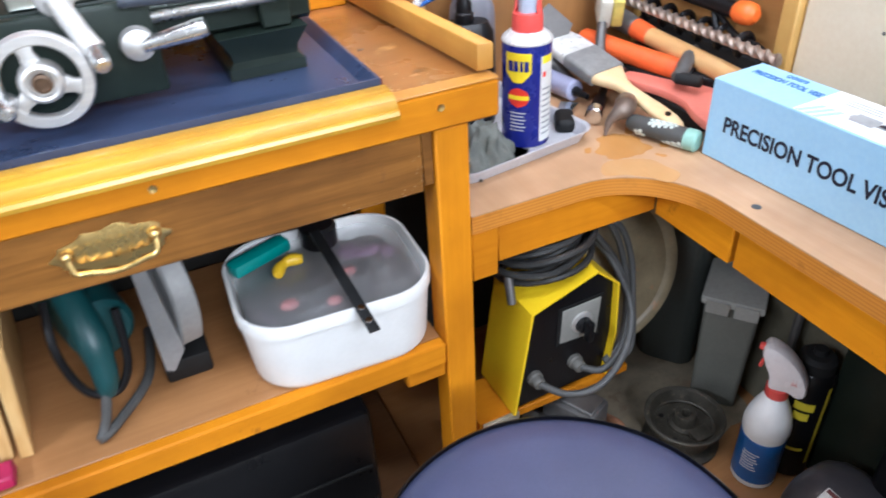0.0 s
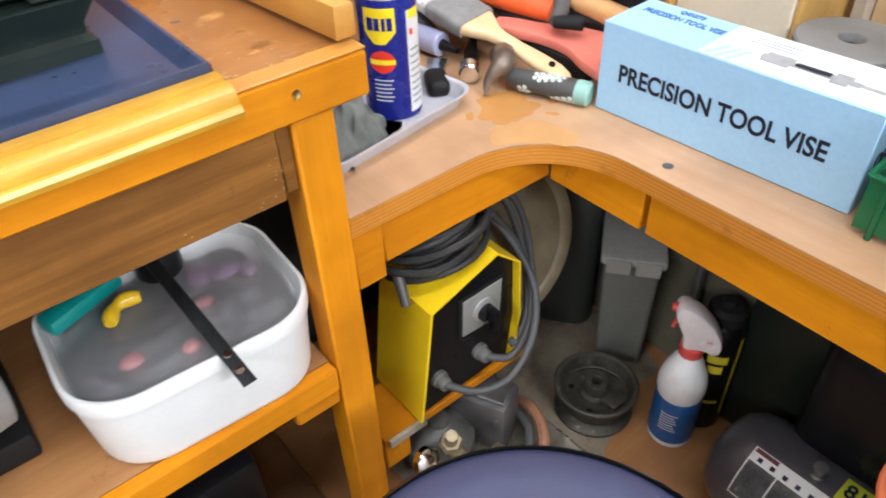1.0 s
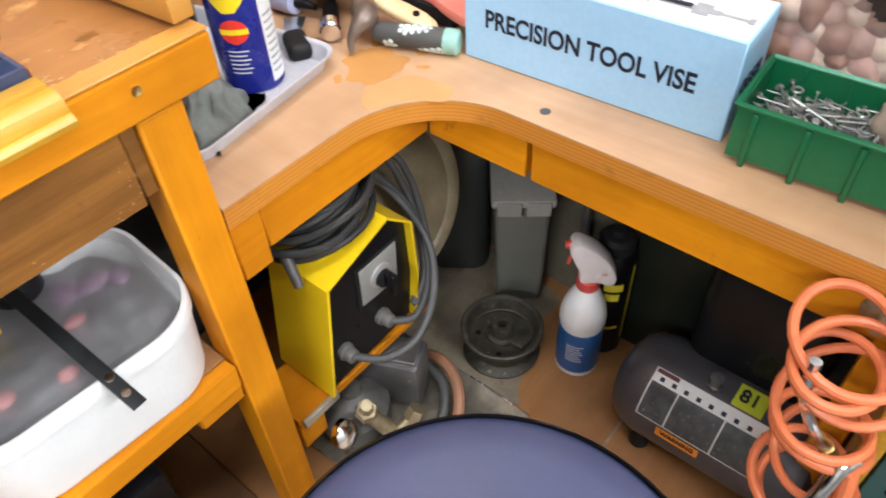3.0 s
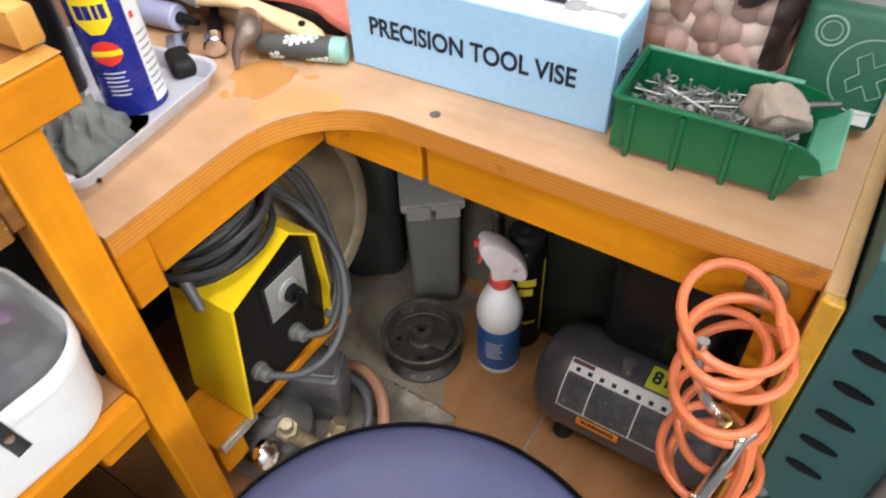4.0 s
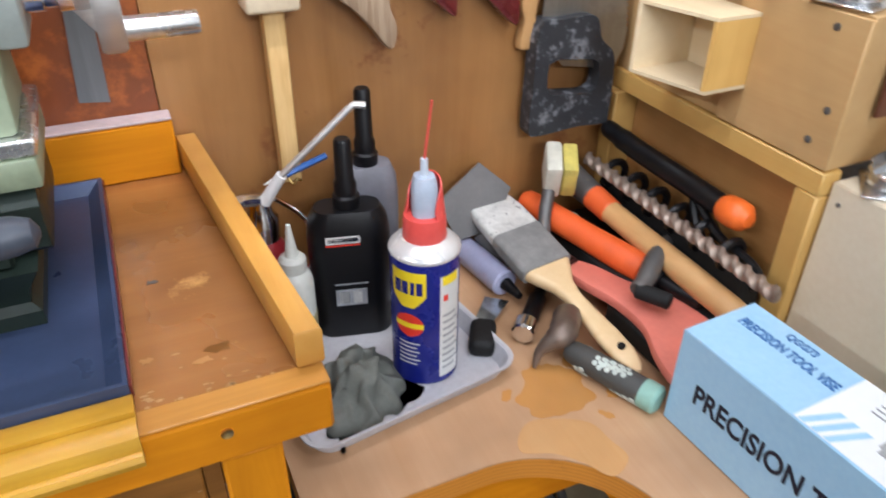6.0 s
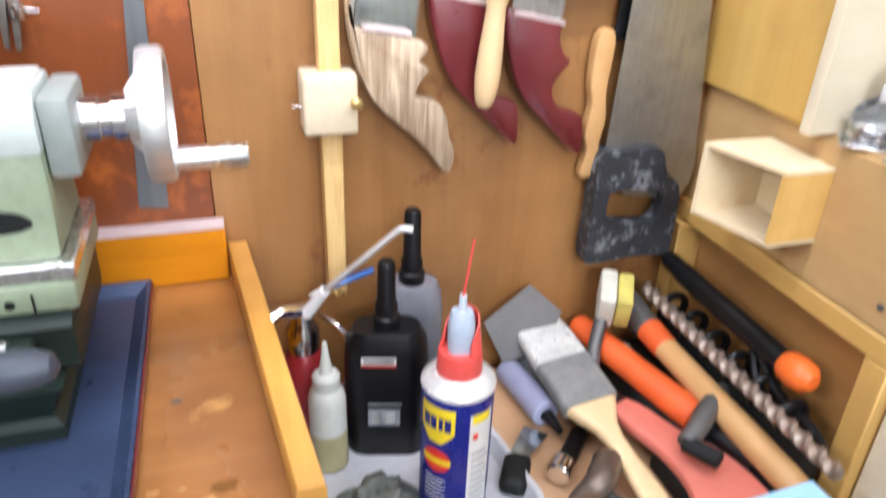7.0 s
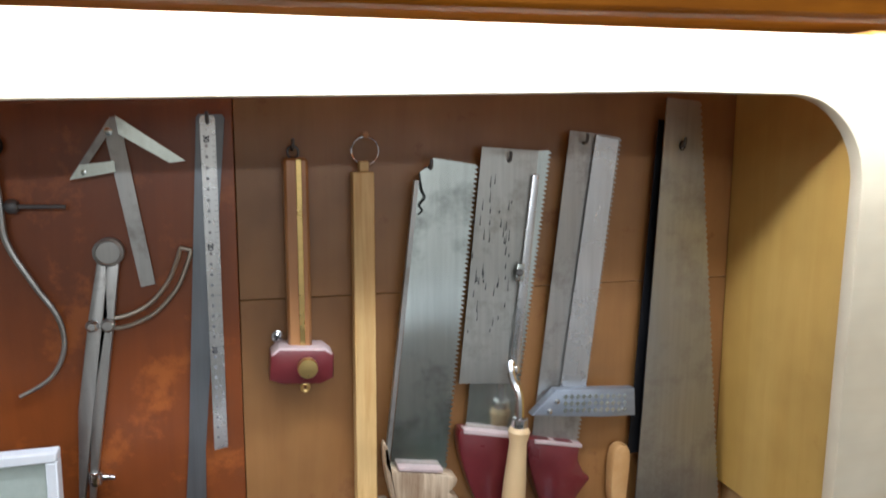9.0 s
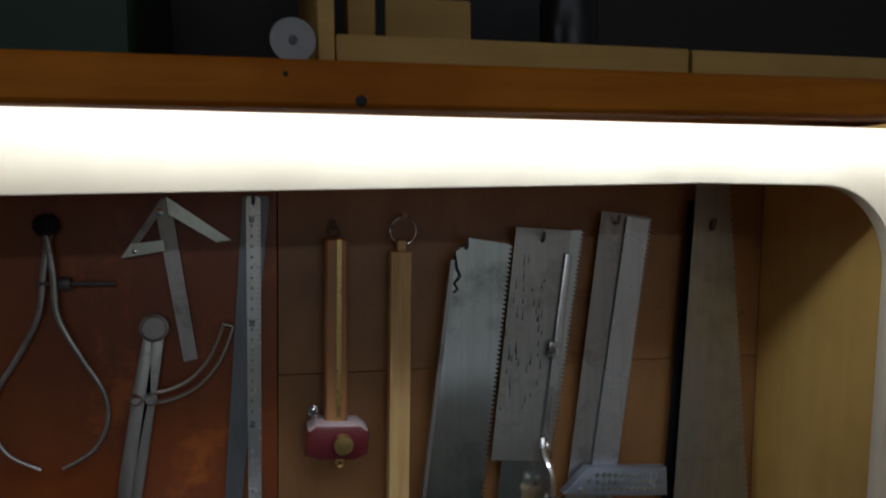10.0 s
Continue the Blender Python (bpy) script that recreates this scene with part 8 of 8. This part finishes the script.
part("handle", simple(box, -0.042, 0.042, -0.012, 0.012, 0, 0.018, 0.005, 2), paint("teal_plastic", (0.012, 0.26, 0.24), 0.4), teal).matrix_basis = pose(0.135, -0.205, 0.7405, 0, 0, 22)
yel = thing("yellow_grip", "small curved yellow plastic grip on the tub cover", "grip")
part("grip", simple(tube, smooth_line([(0.146, -0.252, 0.7455), (0.152, -0.240, 0.7475), (0.166, -0.232, 0.7485), (0.182, -0.234, 0.7465)], 6), [0.0055 + 0.0025 * abs(math.sin(i * 0.35)) for i in range(19)], 12), paint("yellow_plastic", (0.82, 0.52, 0.01), 0.35), yel)
blk = thing("black_cup", "round black part standing in the tub", "part")
part("cup", simple(revolve, [(0.022, 0), (0.024, 0.003), (0.024, 0.026), (0.02, 0.03), (0, 0.03)], 26, pose(0.215, -0.200, 0.7395)), BLACK, blk)

DEEP_TEAL = paint("deep_teal_plastic", (0.008, 0.060, 0.064), 0.45, 0, 0.2, 10, 0.15)
csaw = thing("circular_saw", "teal circular saw with aluminium guard on the shelf", "circular saw")
part("motor", simple(rod, (-0.10, -0.10, 0.735), (-0.055, -0.255, 0.745), 0.043, 0.036, 26, 0.006), DEEP_TEAL, csaw)
part("grip", simple(tube, smooth_line([(-0.095, -0.150, 0.79), (-0.082, -0.220, 0.795), (-0.068, -0.270, 0.760), (-0.066, -0.290, 0.715), (-0.070, -0.296, 0.690)], 6), [0.018] * 15 + [0.0165, 0.015, 0.0145, 0.014, 0.0135, 0.013, 0.012, 0.011, 0.010, 0.009], 14), DEEP_TEAL, csaw, "teal grip with cable guard")
part("cable", simple(tube, smooth_line([(-0.070, -0.298, 0.700), (-0.078, -0.306, 0.672), (-0.086, -0.312, 0.655), (-0.090, -0.318, 0.6505), (-0.070, -0.300, 0.6505), (-0.030, -0.240, 0.6505), (-0.02, -0.15, 0.6505)], 8), 0.0058, 9), GREY_RUBBER, csaw, "grey rubber lead")
part("lead_loop", simple(tube, smooth_line([(-0.10, -0.25, 0.80), (-0.102, -0.285, 0.755), (-0.088, -0.298, 0.705), (-0.060, -0.296, 0.690), (-0.040, -0.288, 0.72), (-0.035, -0.27, 0.78)], 8), 0.0048, 8), BLACK, csaw)


def blade_guard(bm):
    m = along((0.006, -0.185, 0.740), (-0.35, -0.31, 0.77))
    loops = []
    for i in range(25):
        a = radians(-20 + 200 * i / 24)
        c, s = math.cos(a), math.sin(a)
        loops.append([m @ Vector((r * c, r * s, z)) for r, z in ((0.045, -0.012), (0.094, -0.012), (0.097, -0.009), (0.097, 0.014), (0.094, 0.017), (0.045, 0.017))])
    rings(bm, loops)


part("guard", simple(blade_guard), paint("dull_cast_guard", (0.36, 0.36, 0.35), 0.45, 0.5, 0.25, 18, 0.2), csaw, "ribbed aluminium blade guard")
part("base_plate", simple(slab, [(-0.006, 0.690), (0.003, 0.686), (0.020, 0.712), (0.008, 0.83), (-0.006, 0.83)], -0.29, -0.10, "xz"), paint("dull_base_plate", (0.34, 0.34, 0.34), 0.45, 0.5), csaw)
part("foot_block", simple(box, -0.01, 0.045, -0.262, -0.12, 0.6445, 0.676, 0.004, 2), BLACK_MATT, csaw)
planks = []
for k in range(4):
    p = thing("offcut_board", "pale pine offcut board standing on edge on the shelf", "board", pose(-0.168 - 0.020 * k, -0.30 + 0.006 * k, 0.6440, 0, 8, 4), "offcuts on the shelf")
    part("board", simple(box, -0.007, 0.007, 0.0, 0.22, 0.0, 0.150 - 0.012 * k, 0.001), PINE_STRIP, p)
mag = thing("pink_packet", "magenta cardboard packet lying on the shelf edge", "packet")
part("packet", simple(box, -0.255, -0.178, -0.338, -0.31, 0.6445, 0.660, 0.002), paint("magenta_card", (0.42, 0.015, 0.09), 0.45), mag)
hdark = thing("black_toolbox", "large black plastic tool case under the shelf", "tool case")
part("case", simple(box, -0.60, 0.215, -0.330, -0.06, 0.3005, 0.545, 0.012, 2), BLACK, hdark)
part("lid_seam", simple(box, -0.59, 0.205, -0.3325, -0.3305, 0.440, 0.446, 0.0005), BLACK_MATT, hdark)

# ---- on the shelf above ----
# pale pine darkened: the dimness above the shelf is put into its colour
SHELF_PINE = wood("dim_shelf_pine", (0.42, 0.27, 0.08), (0.30, 0.175, 0.045), "X", 60, 0.6, 0.0, (0.22, 0.13, 0.05), 0.64, 0.5, 0.2)
top = thing("shelf_box", "open pine tray on the upper shelf, its back black for shade", "tray")
part("front", simple(box, 0.3715, 0.614, -0.238, -0.226, 1.6405, 1.6600, 0.001), SHELF_PINE, top)
part("side", simple(box, 0.3600, 0.3710, -0.238, -0.03, 1.6405, 1.780, 0.001), SHELF_PINE, top)
part("post", simple(box, 0.3830, 0.4020, -0.200, -0.180, 1.6405, 1.780, 0.001), SHELF_PINE, top)
# black stands for the shade inside the tray
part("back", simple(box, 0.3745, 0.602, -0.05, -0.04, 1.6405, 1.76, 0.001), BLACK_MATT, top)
part("divider", simple(box, 0.4150, 0.4800, -0.160, -0.150, 1.6405, 1.705, 0.001), SHELF_PINE, top)
top2 = thing("shelf_box", "long pine board edge standing on the upper shelf", "board")
part("front", simple(box, 0.6170, 0.95, -0.238, -0.226, 1.6405, 1.6595, 0.001), SHELF_PINE, top2)
part("pipe", simple(rod, (0.70, -0.18, 1.656), (0.82, -0.14, 1.664), 0.004, 0.004, 10), ALU, top2)
saw_d = thing("slitting_disc", "small steel slitting disc leaning on the shelf tray", "disc")
part("disc", simple(revolve, [(0.0025, 0), (0.0135, 0.0), (0.0138, 0.0006), (0.0135, 0.0012), (0.0025, 0.0012)], 44, pose(0.3455, -0.2415, 1.6540, 84, 0, 0)), IRON, saw_d)
part("arbor", simple(rod, (0.3455, -0.2440, 1.6541), (0.3455, -0.236, 1.6541), 0.0026, 0.0026, 10), BLACK, saw_d)
dark_crate = thing("dark_crate", "dark green plastic crate on the upper shelf", "crate")
part("crate", simple(box, -0.10, 0.255, -0.225, -0.03, 1.6405, 1.78, 0.004), paint("dark_green_crate", (0.006, 0.022, 0.010), 0.5), dark_crate)
dark_bottle = thing("dark_bottle", "round black bottle on the upper shelf", "bottle")
part("bottle", simple(revolve, [(0.02, 1.6405), (0.021, 1.643), (0.021, 1.70), (0.01, 1.72)], 24, pose(0.545, -0.19, 0)), BLACK, dark_bottle)
for ob in (top, top2, saw_d, dark_crate, dark_bottle):
    ob.matrix_basis = TILT_UP
